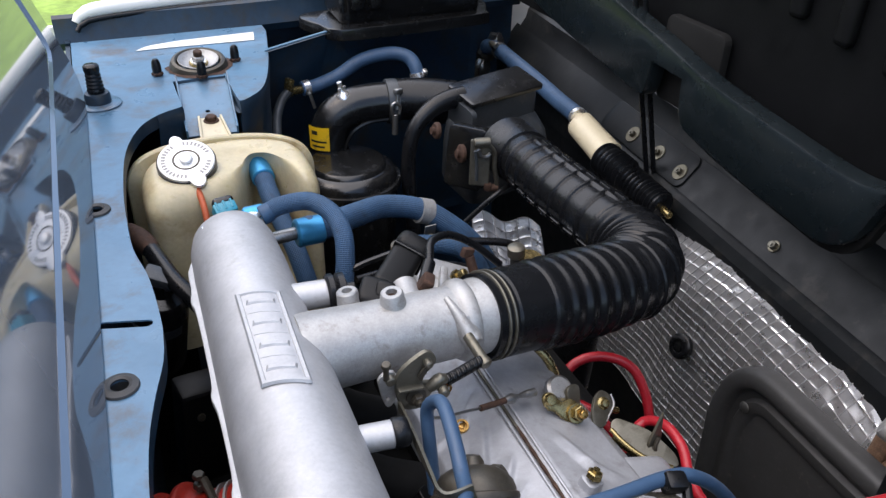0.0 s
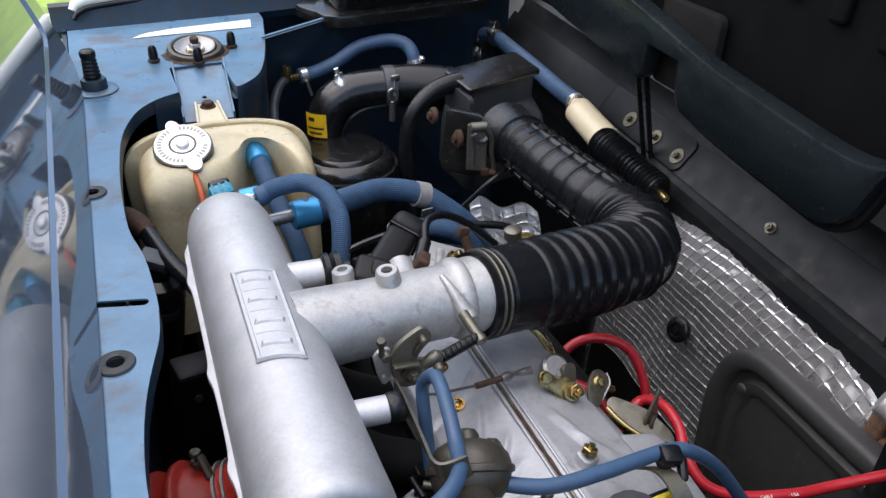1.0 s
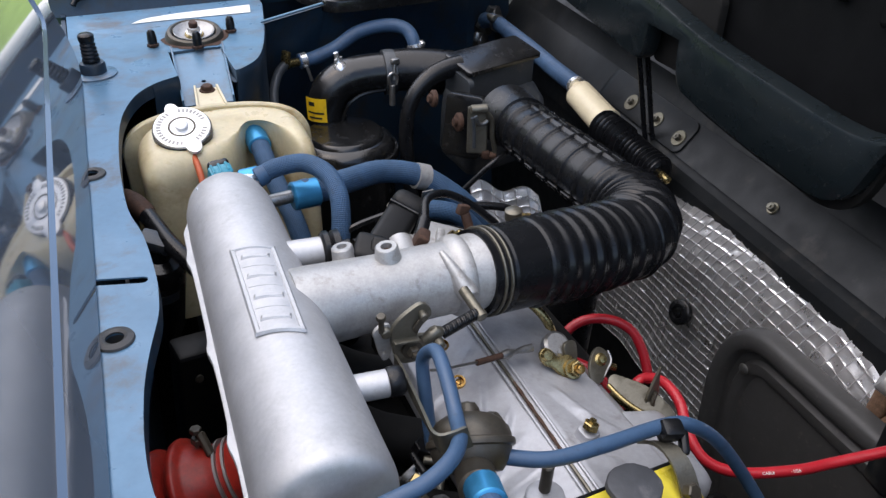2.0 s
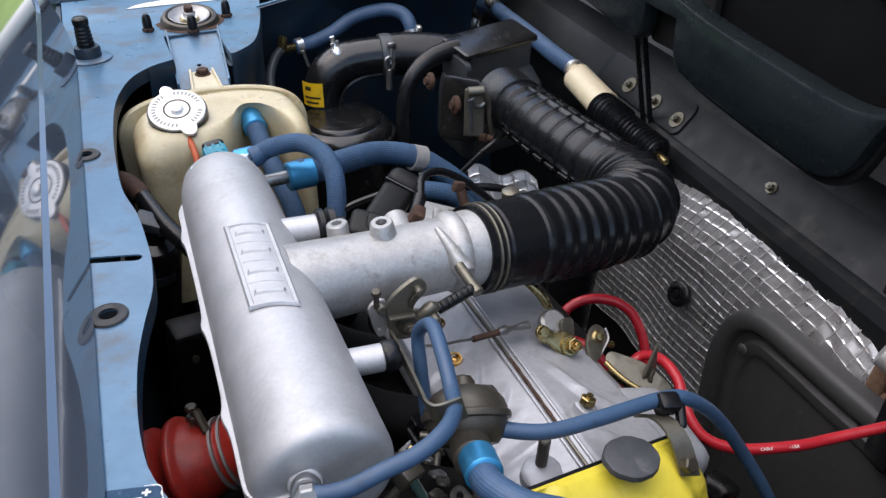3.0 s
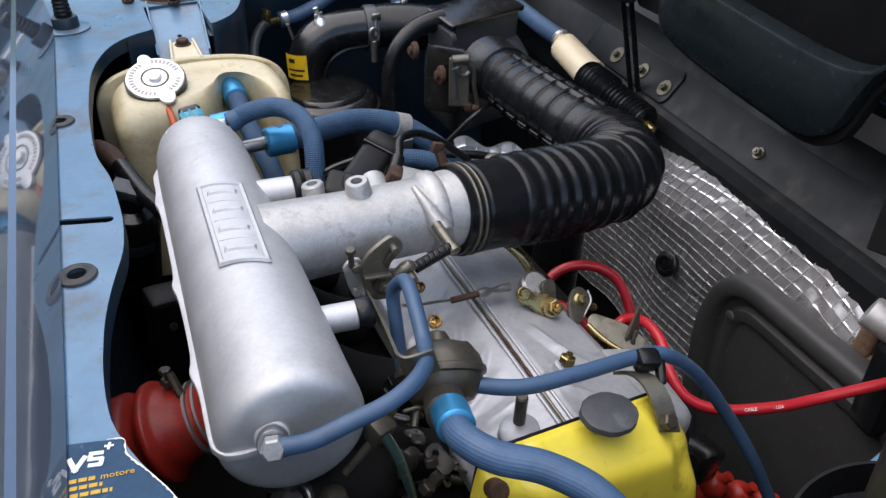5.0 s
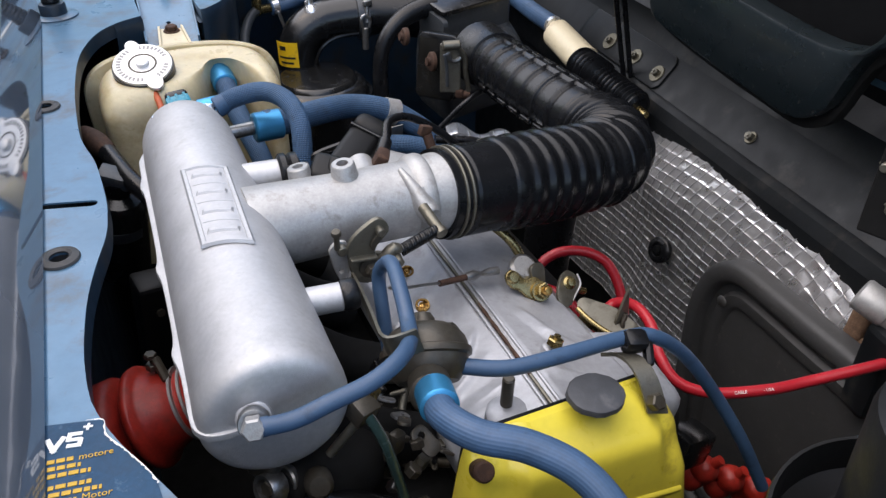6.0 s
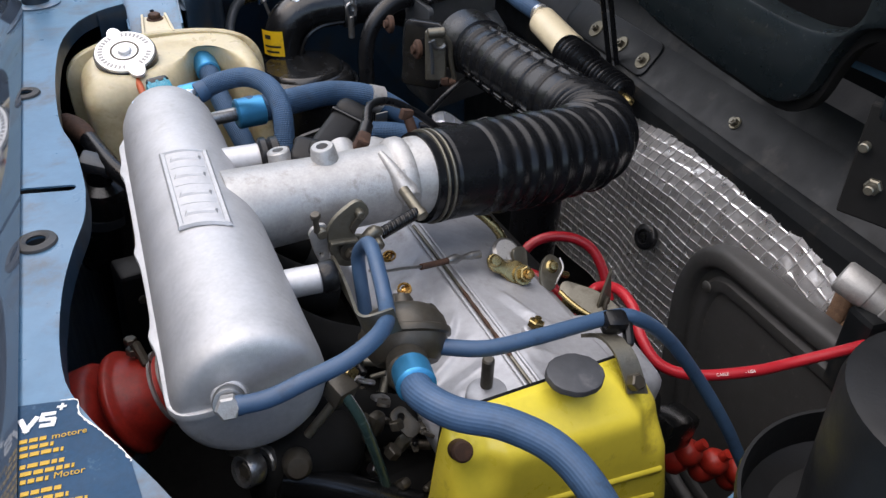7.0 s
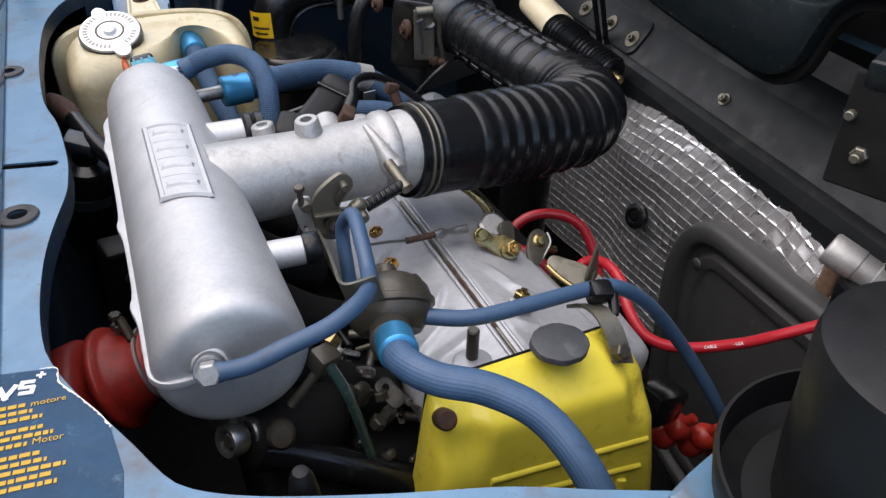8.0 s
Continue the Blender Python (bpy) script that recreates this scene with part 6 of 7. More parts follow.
part("sleeve", tube([(0.251, -0.056, -0.060), (0.263, -0.053, -0.063), (0.276, -0.050, -0.066)], 0.0026, 10), RUST, link, "orange-brown sleeve")
part("end", tube([(0.276, -0.050, -0.066), (0.290, -0.047, -0.069), (0.307, -0.044, -0.073)], lambda s, t: 0.003 + 0.0015 * math.sin(9 * t), 10), STEEL, link)

lev = thing("bell_crank", (0.34, -0.06, -0.1), "yellow passivated bell crank with lock nuts", "lever")


def facing_plate(at):
    """A frame at that place, tilted back towards the near side."""
    return Matrix.Translation(at) @ Matrix(((0.9978, -0.0435, 0.0503), (0.0666, 0.6527, -0.7547), (0.0, 0.7564, 0.6541))).to_4x4()


CK = facing_plate((0.337, -0.062, -0.086))
part("tongue", prism(smooth_outline([(-0.0264, 0.0119), (-0.0256, 0.0173), (-0.0203, 0.0201), (-0.015, 0.0165), (-0.0105, 0.0095), (-0.0014, 0.0086), (0.0041, 0.0012), (0.0004, -0.0083), (-0.0082, -0.0094), (-0.0144, -0.0037), (-0.0186, 0.0024), (-0.0238, 0.0059)], step=0.002), 0.0035, CK, bevel=0.001), BRASS, lev)
part("tongue_eye", lathe([(0.0052, -0.001), (0.0052, 0.002), (0.0040, 0.0035), (0, 0.0038)], CK @ Vector((-0.021, 0.0136, 0)), (0.05, -0.755, 0.654), 16), BRASS, lev)
part("washer", lathe([(0.0082, 0), (0.0086, 0.001), (0.0082, 0.0026), (0.004, 0.003)], CK @ Vector((-0.0017, -0.0038, 0.0002)), (0.05, -0.755, 0.654), 24), BRASS, lev)
part("nut", prism(hexagon(0.0066), 0.006, CK @ pose(-0.0010, -0.0042, 0.0085, 6, 4, 12), bevel=0.0009, segments=1), BRASS, lev)
part("bolt_tip", lathe([(0.0040, 0), (0.0040, 0.004), (0.0030, 0.0052), (0, 0.0056)], CK @ Vector((-0.0008, -0.0045, 0.008)), (0.10, -0.80, 0.60), 14), GOLD, lev)
part("arm", prism(smooth_outline([(-0.0039, 0.0171), (0.0024, 0.019), (0.010, 0.0168), (0.0112, 0.0079), (0.0078, -0.0056), (0.0016, 0.002), (-0.0042, 0.0086)], step=0.002), 0.0026, CK @ pose(0, 0, -0.004, 14, 18, 0), bevel=0.0008), LEVER, lev, "olive-grey cam plate")
part("drum", lathe([(0.0105, -0.008), (0.0115, -0.005), (0.0115, 0.002), (0.009, 0.004)], CK @ Vector((-0.005, 0.0185, -0.009)), (0.05, -0.55, 0.83), 24), STEEL, lev, "dull steel drum")
part("pivot", rod(CK @ Vector((-0.002, 0.002, -0.004)), CK @ Vector((-0.002, 0.004, -0.034)), 0.0070, 14, 0.001), DIRTY_STEEL, lev)
brk = thing("cable_bracket", (0.385, -0.09, -0.12), "folded yellow passivated steel cable bracket", "bracket")
TR = Matrix.Translation((0.385, -0.092, -0.112)) @ Matrix(((0.9001, 0.4188, -0.1205), (-0.4253, 0.7841, -0.4520), (-0.0948, 0.4581, 0.8839))).to_4x4()
part("tray", prism(smooth_outline([(-0.0247, 0.0098), (-0.0198, 0.016), (-0.007, 0.0135), (0.0039, 0.0105), (0.0139, 0.0050), (0.0294, -0.0095), (0.0294, -0.0200), (0.0035, -0.0168), (-0.0102, -0.0073), (-0.0216, 0.0016)], step=0.002), 0.0022, TR, bevel=0.0008), LEVER, brk, "olive folded tray")
part("front_lip", tube([TR @ Vector(p) for p in ((-0.0245, 0.0060, -0.0008), (-0.0160, -0.0035, 0.0010), (-0.0040, -0.0122, 0.0014), (0.0100, -0.0182, 0.0012), (0.0260, -0.0210, 0.0))], 0.0022, 10, 0.002), BRASS, brk, "rolled bright front lip")
part("skirt", box((0.046, 0.0022, 0.013), TR @ pose(-0.002, -0.0105, -0.0075, 0, 0, -31), 0.0008), BRASS, brk)
part("fin", prism([(0.3964, -0.0791), (0.3898, -0.1041), (0.3870, -0.1200), (0.3990, -0.1260), (0.3997, -0.1064)], 0.0024, pose(0, -0.100, 0, 90, 0, 0), bevel=0.0006), LEVER, brk, "upright pointed fin")
part("fin_pin", tube([(0.3955, -0.1015, -0.1050), (0.3930, -0.1025, -0.1120), (0.3935, -0.1030, -0.1200)], 0.0019, 8, 0.002), DIRTY_STEEL, brk)
EA = facing_plate((0.376, -0.060, -0.100))
part("ear", prism(smooth_outline([(-0.0025, 0.0155), (0.0037, 0.0086), (0.0023, 0.0005), (-0.0083, -0.0071), (-0.0186, -0.0128), (-0.0255, -0.0085), (-0.0250, -0.0008), (-0.0188, 0.0081), (-0.0105, 0.0144)], step=0.002), 0.0026, EA @ pose(0, 0, 0, -8, 14, 0), bevel=0.0008), LEVER, brk, "bent steel ear")
part("ear_edge", tube([EA @ Vector(p) for p in ((0.0030, 0.0100, -0.0005), (0.0022, 0.0010, 0.0005), (-0.0075, -0.0068, 0.0020), (-0.0150, -0.0115, 0.0038))], 0.0012, 8, 0.002), STEEL, brk)
part("ear_bolt", join(lathe([(0.0056, 0), (0.0056, 0.002), (0.0036, 0.003), (0.0034, 0.0065), (0, 0.007)], EA @ Vector((-0.0085, 0.0055, 0.001)), (0.05, -0.755, 0.654), 16), rod(EA @ Vector((0.0, -0.002, -0.004)), EA @ Vector((0.0085, -0.0065, -0.006)), 0.0030, 12, 0.0008)), BRASS, brk)
part("ear_stalk", rod(EA @ Vector((-0.0225, -0.0085, -0.002)), EA @ Vector((-0.0170, -0.0230, -0.006)), 0.0038, 10, 0.0008), DIRTY_STEEL, brk)
for u, v in ((-0.0162, -0.0200), (-0.0225, -0.0212)):
    part("foot_screw", rod(EA @ Vector((u - 0.003, v - 0.001, -0.004)), EA @ Vector((u + 0.003, v + 0.001, -0.002)), 0.0034, 12, 0.0008), ALU_ROUGH if u < -0.02 else BRASS, brk)

timing = thing("timing_cover", (0.28, -0.22, -0.3), "yellow painted timing belt cover with pressed ribs", "timing cover")
TC = pose(0.2785, -0.2165, -0.0645, 0, 8.0, 6)


def ease(t):
    t = max(0.0, min(1.0, t))
    return t * t * (3 - 2 * t)


def cover_block():
    """A rounded shell, wider below, its middle bulging forward between two recessed top corners."""
    bm = bmesh.new()
    rows = [(0.0, 0.069, 0.014), (-0.002, 0.074, 0.008), (-0.007, 0.0760, 0.0), (-0.012, 0.0770, -0.008), (-0.017, 0.078, -0.0160), (-0.0195, 0.0784, -0.0192), (-0.022, 0.0787, -0.0212), (-0.0255, 0.0791, -0.0226), (-0.030, 0.0797, -0.0234), (-0.036, 0.0803, -0.0243), (-0.043, 0.081, -0.0254),
            (-0.052, 0.082, -0.0268), (-0.062, 0.083, -0.028), (-0.08, 0.0855, -0.0305), (-0.10, 0.088, -0.033), (-0.15, 0.094, -0.037), (-0.24, 0.10, -0.043)]
    vs = []
    for z, hw, yf in rows:
        pts = [(hw, 0.021), (-hw, 0.021)]
        n = 56
        for k in range(n + 1):
            x = -hw + 2 * hw * k / n
            side = hw - abs(x)
            y = yf
            corner = ease((0.034 if x < 0 else 0.028) / 0.014 - side / 0.014) * ease((z + 0.056) / 0.030)
            y += corner * (0.013 if x < 0 else 0.010)
            r = 0.010
            if side < r:
                y += r - math.sqrt(max(0.0, r * r - (r - side) ** 2))
            pts.append((x, min(y, 0.018)))
        vs.append([bm.verts.new(TC @ Vector((x - 0.09 * z, 0.021 + (y - 0.021) * (0.82 + 1.8 * max(-0.1, min(0.1, x))), z))) for x, y in pts])
    for a, c in zip(vs, vs[1:]):
        for i in range(len(a)):
            q = (i + 1) % len(a)
            bm.faces.new((a[i], c[i], c[q], a[q]))
    bm.faces.new(vs[0])
    bmesh.ops.recalc_face_normals(bm, faces=bm.faces)
    return bm


part("shell", cover_block(), YELLOW, timing, flat_angle=65)


def cover_face(x, z, proud=0.0):
    """A place on the cover's front face, from its width and height."""
    y = -0.0280 + 0.135 * (z + 0.062) - proud
    return TC @ Vector((x - 0.09 * z, 0.021 + (y - 0.021) * (0.82 + 1.8 * x), z))


for x0, z0, x1, z1 in ((-0.050, -0.061, 0.074, -0.068), (-0.037, -0.080, 0.070, -0.091)):
    part("pressed_rib", tube([cover_face(x0 + (x1 - x0) * k / 5, z0 + (z1 - z0) * k / 5, -0.0006) for k in range(6)], 0.0026, 12), YELLOW, timing)
for k in range(4):
    x = -0.010 + 0.021 * k
    part("raised_mark", box((0.007, 0.004, 0.020), Matrix.Translation(cover_face(x, -0.104 - 0.06 * x)) @ pose(0, 0, 0, -6, 10, -16), 0.001), YELLOW, timing)
part("cover_bolt", lathe([(0.0065, -0.008), (0.0065, 0.003), (0.0052, 0.0045), (0, 0.005)], Vector((0.2045, -0.2215, -0.0665)), (-0.1, -0.75, 0.65), 20), RUST, timing, "rusty round bolt")
part("gasket", box((0.15, 0.003, 0.05), TC @ Matrix.Translation((0, 0.0235, -0.026)), 0.001), RUBBER, timing)
plugc = thing("oil_plug", (0.297, -0.2, -0.06), "dark grey octagonal rubber plug on the cover", "plug")
oct_ = [(0.0215 * math.cos(radians(45 * k + 22)), 0.0175 * math.sin(radians(45 * k + 22))) for k in range(8)]
part("plug", prism([(a[0] + (b[0] - a[0]) * s, a[1] + (b[1] - a[1]) * s) for a, b in zip(oct_, oct_[1:] + oct_[:1]) for s in (0.2, 0.8)], 0.0045, pose(0.2905, -0.2070, -0.0515, 6, 8, 6), bevel=0.0018), PLUG_RUBBER, plugc)
hb = thing("hose_bracket", (0.335, -0.20, -0.06), "grey steel strip bracket with a rubber hose holder", "bracket")
sb = bmesh.new()
srow = [(sb.verts.new(p + Vector((-0.0068, 0.002, 0.001))), sb.verts.new(p + Vector((0.0068, -0.002, -0.001)))) for p in spline([(0.326, -0.172, -0.062), (0.330, -0.182, -0.055), (0.333, -0.192, -0.056), (0.3345, -0.202, -0.062), (0.335, -0.213, -0.075), (0.335, -0.217, -0.081)], 0.004)]
for p, q in zip(srow, srow[1:]):
    sb.faces.new((p[0], p[1], q[1], q[0]))
bmesh.ops.recalc_face_normals(sb, faces=sb.faces)
bmesh.ops.solidify(sb, geom=sb.faces[:], thickness=0.0025)
part("strip", sb, LEVER, hb)
part("holder", box((0.017, 0.014, 0.015), pose(0.337, -0.180, -0.049, 20, 10, -10), 0.004), RUBBER, hb)
part("holder_arm", box((0.007, 0.018, 0.008), pose(0.344, -0.188, -0.056, 30, 10, -20), 0.003), RUBBER, hb)
part("bolt", prism(hexagon(0.0060), 0.007, pose(0.335, -0.2165, -0.0705, 50, 8, 8), bevel=0.001, segments=1), DIRTY_STEEL, hb)

# ---- red cables ----
def cable(points, r, label):
    return solid("power_cable", tube(points, r, 16, 0.005), RED, label, "cable", "red cables")


cable([(0.4130, 0.0597, -0.1714), (0.4203, 0.0607, -0.1653), (0.4324, 0.0592, -0.1596), (0.4481, 0.0539, -0.1572), (0.4652, 0.0444, -0.1598), (0.4778, 0.0327, -0.1684), (0.4830, 0.0202, -0.1832), (0.4838, 0.0094, -0.1980), (0.4825, -0.0003, -0.2129)], 0.0052, "red cable arching behind the levers")
cable([(0.372, -0.085, -0.150), (0.392, -0.072, -0.138), (0.412, -0.064, -0.128), (0.420, -0.082, -0.119), (0.418, -0.108, -0.120), (0.412, -0.128, -0.131), (0.416, -0.150, -0.145), (0.438, -0.168, -0.151), (0.482, -0.184, -0.151), (0.517, -0.191, -0.150), (0.57, -0.208, -0.138), (0.62, -0.22, -0.13)], 0.0046, "red cable printed with small white writing, sagging across the panel")
red_run = bpy.data.objects["power_cable.001"]
for text, at in (("CABLE", (0.459, -0.1772, -0.1505)), ("- USA", (0.4815, -0.1842, -0.1505))):
    facing = (Vector((0.07, -0.48, 0.29)) - Vector(at)).normalized()
    along = Vector((0.955, -0.297, 0.0))
    upw = facing.cross(along).normalized()
    m = Matrix((along, upw, facing)).transposed().to_4x4()
    words(text, 0.0036, Matrix.Translation(Vector(at) + facing * 0.0049 - upw * 0.0014) @ m, INK_WHITE, red_run)
cable([(0.330, 0.002, -0.130), (0.352, -0.020, -0.120), (0.372, -0.040, -0.122), (0.385, -0.062, -0.138)], 0.0050, "short red cable behind the bell crank")

# ---- left side of the engine: red bellows, wiring boot, dark units ----
boot = thing("drive_boot", (0.03, -0.04, -0.13), "dusty red rubber bellows with twin wire clips", "bellows")
ba, bb = Vector((0.0140, -0.0257, -0.1380)), Vector((0.0764, -0.0399, -0.1150))
part("bellows", lathe([(0.034, -0.022), (0.0385, -0.016), (0.0385, -0.002), (0.034, 0.003), (0.0265, 0.006), (0.0260, 0.011), (0.0360, 0.0130), (0.0392, 0.0150), (0.0398, 0.0180), (0.0388, 0.0205), (0.0345, 0.0220), (0.0325, 0.0250), (0.0300, 0.0310), (0.0275, 0.0380), (0.0262, 0.043), (0.0262, 0.047), (0.0238, 0.050), (0.0262, 0.054), (0.0255, 0.105)], ba, bb - ba, 40), RED_RUBBER, boot, flat_angle=60)
for s in (0.047, 0.054):
    part("wire_clip", lathe([(0.0262, s - 0.001), (0.0288, s - 0.001), (0.0288, s + 0.001), (0.0262, s + 0.001)], ba, bb - ba, 36), ALU_ROUGH, boot, "thin steel wire clip")
part("clip_bolt", join(rod((0.044, -0.018, -0.112), (0.041, -0.016, -0.090), 0.0030, 10, 0.0006), prism(hexagon(0.0056), 0.005, pose(0.0405, -0.0165, -0.093, -8, 6, 0), bevel=0.0006, segments=1), prism(hexagon(0.0046), 0.004, pose(0.040, -0.016, -0.084, -8, 6, 0), bevel=0.0006, segments=1), rod((0.047, -0.034, -0.098), (0.0425, -0.018, -0.088), 0.0034, 8, 0.0008)), DIRTY_STEEL, boot)
wire = thing("starter_lead", (0.05, 0.2, -0.08), "black lead with a worn reddish boot beside the tank", "cable")
part("sleeve_boot", tube([(0.022, 0.300, -0.048), (0.031, 0.285, -0.052), (0.041, 0.266, -0.057)], lambda s, t: 0.0085 + 0.003 * math.sin(3 * t), 16, 0.003), RUST, wire, "worn reddish boot")
part("lead", tube([(0.039, 0.270, -0.056), (0.046, 0.245, -0.060), (0.055, 0.215, -0.065), (0.068, 0.192, -0.074), (0.085, 0.175, -0.095), (0.095, 0.165, -0.12)], 0.0088, 16), RUBBER, wire)
coil = thing("ignition_coil", (0.04, 0.19, -0.2), "black cylindrical coil clamped beside the engine", "coil")
part("can", lathe([(0.026, 0), (0.027, 0.006), (0.027, 0.09), (0.022, 0.10), (0.012, 0.104), (0.010, 0.118), (0, 0.119)], (0.030, 0.205, -0.215), (0.15, -0.25, 1), 32), PLASTIC, coil)
part("strap", lathe([(0.0275, -0.006), (0.029, -0.006), (0.029, 0.006), (0.0275, 0.006)], (0.038, 0.19, -0.150), (0.15, -0.25, 1), 32), GREY_PLASTIC, coil)
part("terminal_cover", box((0.03, 0.02, 0.014), pose(0.046, 0.178, -0.098, 10, 20, -20), 0.003), GREY_PLASTIC, coil)
coil.location += Vector((-0.004, 0.045, 0.035))
relay = thing("relay_box", (0.035, 0.07, -0.2), "black relay box beneath the rail", "relay")
part("case", box((0.040, 0.034, 0.11), pose(0.050, 0.115, -0.165, 0, 6, 10), 0.004), CANISTER, relay)
part("screw", lathe([(0.004, 0), (0.0035, 0.002), (0, 0.0022)], (0.052, 0.096, -0.135), (0.3, -0.9, 0.2), 12), DIRTY_STEEL, relay)

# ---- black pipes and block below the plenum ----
block = thing("engine_block", (0.25, 0.0, -0.45), "oily engine block under the intake, near-black for shade", "engine block")
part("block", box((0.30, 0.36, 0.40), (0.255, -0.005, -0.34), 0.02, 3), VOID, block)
# Runners and lower casting are coloured near-black to stand in shade.
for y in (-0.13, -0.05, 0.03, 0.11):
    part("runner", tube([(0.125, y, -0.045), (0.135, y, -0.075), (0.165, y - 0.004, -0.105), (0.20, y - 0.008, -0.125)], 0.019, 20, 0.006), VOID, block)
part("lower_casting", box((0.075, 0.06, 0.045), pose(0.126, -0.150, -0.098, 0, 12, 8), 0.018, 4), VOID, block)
low = thing("hose_clip_joint", (0.09, -0.16, -0.09), "dull steel clip joint below the plenum end", "clip")
JA = Vector((0.0864, -0.1760, -0.0744))
JX = Vector((0.80, 0.38, -0.34)).normalized()
part("lug", lathe([(0.0058, 0.005), (0.0066, 0.0), (0.0092, -0.0008), (0.0104, 0.001), (0.0104, 0.009), (0.0088, 0.011)], JA, JX, 30, caps=False), STEEL, low, "cast eye with a deep recess")
part("collar", lathe([(0.0085, 0.015), (0.0096, 0.016), (0.0096, 0.026), (0.0090, 0.027), (0.0096, 0.028), (0.0096, 0.036), (0.006, 0.037)], JA, JX, 28), STEEL, low)
part("bolt", prism(hexagon(0.0050), 0.005, Matrix.Translation(JA + JX * 0.001) @ frame_along(-JX).to_4x4(), bevel=0.0006, segments=1), DIRTY_STEEL, low)
part("web", box((0.020, 0.012, 0.030), pose(*(JA + Vector((0.006, 0.010, 0.016))), 0, 15, -28), 0.005, 3), DIRTY_STEEL, low)
solid("oil_pipe", tube([(0.105, -0.175, -0.092), (0.128, -0.180, -0.104), (0.155, -0.190, -0.118), (0.19, -0.20, -0.14)], 0.011, 18), PLASTIC, "black oil pipe under the plenum", "pipe")
solid("pipe_plug", lathe([(0.0085, 0), (0.0085, 0.010), (0.006, 0.013), (0, 0.0135)], (0.117, -0.180, -0.076), (-0.1, -0.85, 0.5), 18), DIRTY_STEEL, "dull round plug on the intake", "plug")
for k, (p, s) in enumerate((((0.172, -0.165, -0.085), 0.011), ((0.185, -0.175, -0.10), 0.010), ((0.178, -0.19, -0.12), 0.009))):
    solid("bracket_block", box((s, s * 0.8, s * 1.4), pose(*p, 20 * k, 15, 30), 0.003), LEVER if k == 1 else DIRTY_STEEL, "oily steel bracket beside the timing cover", "bracket", "small brackets")

# Sensor and cables behind the throttle.
sens = thing("throttle_switch", (0.23, 0.06, -0.02), "black plastic throttle switch with a rounded rubber boot", "switch")
SW = pose(0.2300, 0.072, -0.0080, 10, 22, -40)
part("body", box((0.028, 0.056, 0.024), SW, 0.006, 3), CANISTER, sens)
part("end_cap", box((0.034, 0.022, 0.030), SW @ Matrix.Translation((0.002, 0.032, 0.0)), 0.009, 3), CANISTER, sens, "rounded end cap")
part("rim", box((0.031, 0.003, 0.027), SW @ Matrix.Translation((0.001, 0.020, 0.0005)), 0.001), PLASTIC, sens)
part("rubber_boot", box((0.024, 0.022, 0.024), SW @ pose(0.012, -0.014, -0.010, 0, 0, 12), 0.007, 3), RUBBER, sens)
part("plug", box((0.024, 0.026, 0.022), pose(0.196, 0.034, 0.002, 20, 10, -30), 0.005, 3), CANISTER, sens)
part("plug_lid", box((0.016, 0.016, 0.012), pose(0.204, 0.028, 0.008, 35, 10, -30), 0.004, 3), CANISTER, sens)
solid("hose_tail", join(lathe([(0.0135, 0), (0.0155, 0.002), (0.0155, 0.006), (0.0130, 0.008), (0.0150, 0.010), (0.0150, 0.015), (0.009, 0.017)], (0.164, 0.058, -0.003), (1, -0.05, 0), 24), rod((0.180, 0.057, -0.003), (0.188, 0.056, -0.003), 0.006, 12, 0.001)), RUBBER, "black rubber seal on the upper stub pipe", "seal")
solid("stub_clip", lathe([(0.0092, 0), (0.0106, 0.002), (0.0106, 0.009), (0.0092, 0.011)], (0.163, -0.098, -0.013), (1, -0.03, 0), 24), RUBBER, "black rubber seal on the lower stub pipe", "seal")
gantry = thing("wire_frame", (0.22, 0.13, -0.03), "black wire support frame behind the throttle", "support")
part("top_bar", tube([(0.195, 0.118, -0.032), (0.215, 0.118, -0.024), (0.26, 0.125, -0.022), (0.275, 0.125, -0.026)], 0.0032, 8), PLASTIC, gantry)
part("leg", tube([(0.196, 0.118, -0.032), (0.194, 0.112, -0.05), (0.196, 0.105, -0.08)], 0.0032, 8), PLASTIC, gantry)
part("knob", lathe([(0.009, -0.003), (0.009, 0.004), (0.006, 0.006), (0, 0.0065)], (0.255, 0.130, -0.024), (0, -0.2, 1), 16), DIRTY_STEEL, gantry)
rb = thing("outlet_bolt", (0.238, 0.03, 0.01), "rusty bolt clamped on the throttle outlet", "bolt")
part("clamp", box((0.010, 0.012, 0.026), pose(0.236, 0.026, 0.006, 20, 25, -20), 0.002), RUST, rb)
part("nozzle", rod((0.240, 0.034, 0.004), (0.252, 0.052, 0.010), 0.0055, 12, 0.001), RUBBER, rb)
solid("ht_lead", tube([(0.252, 0.052, 0.010), (0.262, 0.072, 0.016), (0.285, 0.085, 0.010), (0.31, 0.085, -0.006), (0.335, 0.08, -0.03)], 0.0036, 10), RUBBER, "thin black lead behind the throttle", "cable")
thermo = thing("thermostat_housing", (0.31, 0.12, -0.1), "cast aluminium housing with brass fittings behind the duct", "housing")
part("casting", box((0.075, 0.06, 0.05), pose(0.300, 0.120, -0.085, 0, 15, -25), 0.010, 3), ALU_ROUGH, thermo)
part("brass_tip", join(rod((0.300, 0.105, -0.055), (0.309, 0.098, -0.044), 0.0048, 10, 0.001), lathe([(0.008, -0.003), (0.008, 0.003)], (0.303, 0.103, -0.052), (0.6, -0.45, 0.7), 6)), BRASS, thermo)
part("rib", box((0.008, 0.055, 0.02), pose(0.285, 0.10, -0.060, 0, 15, -25), 0.002), ALU_ROUGH, thermo)
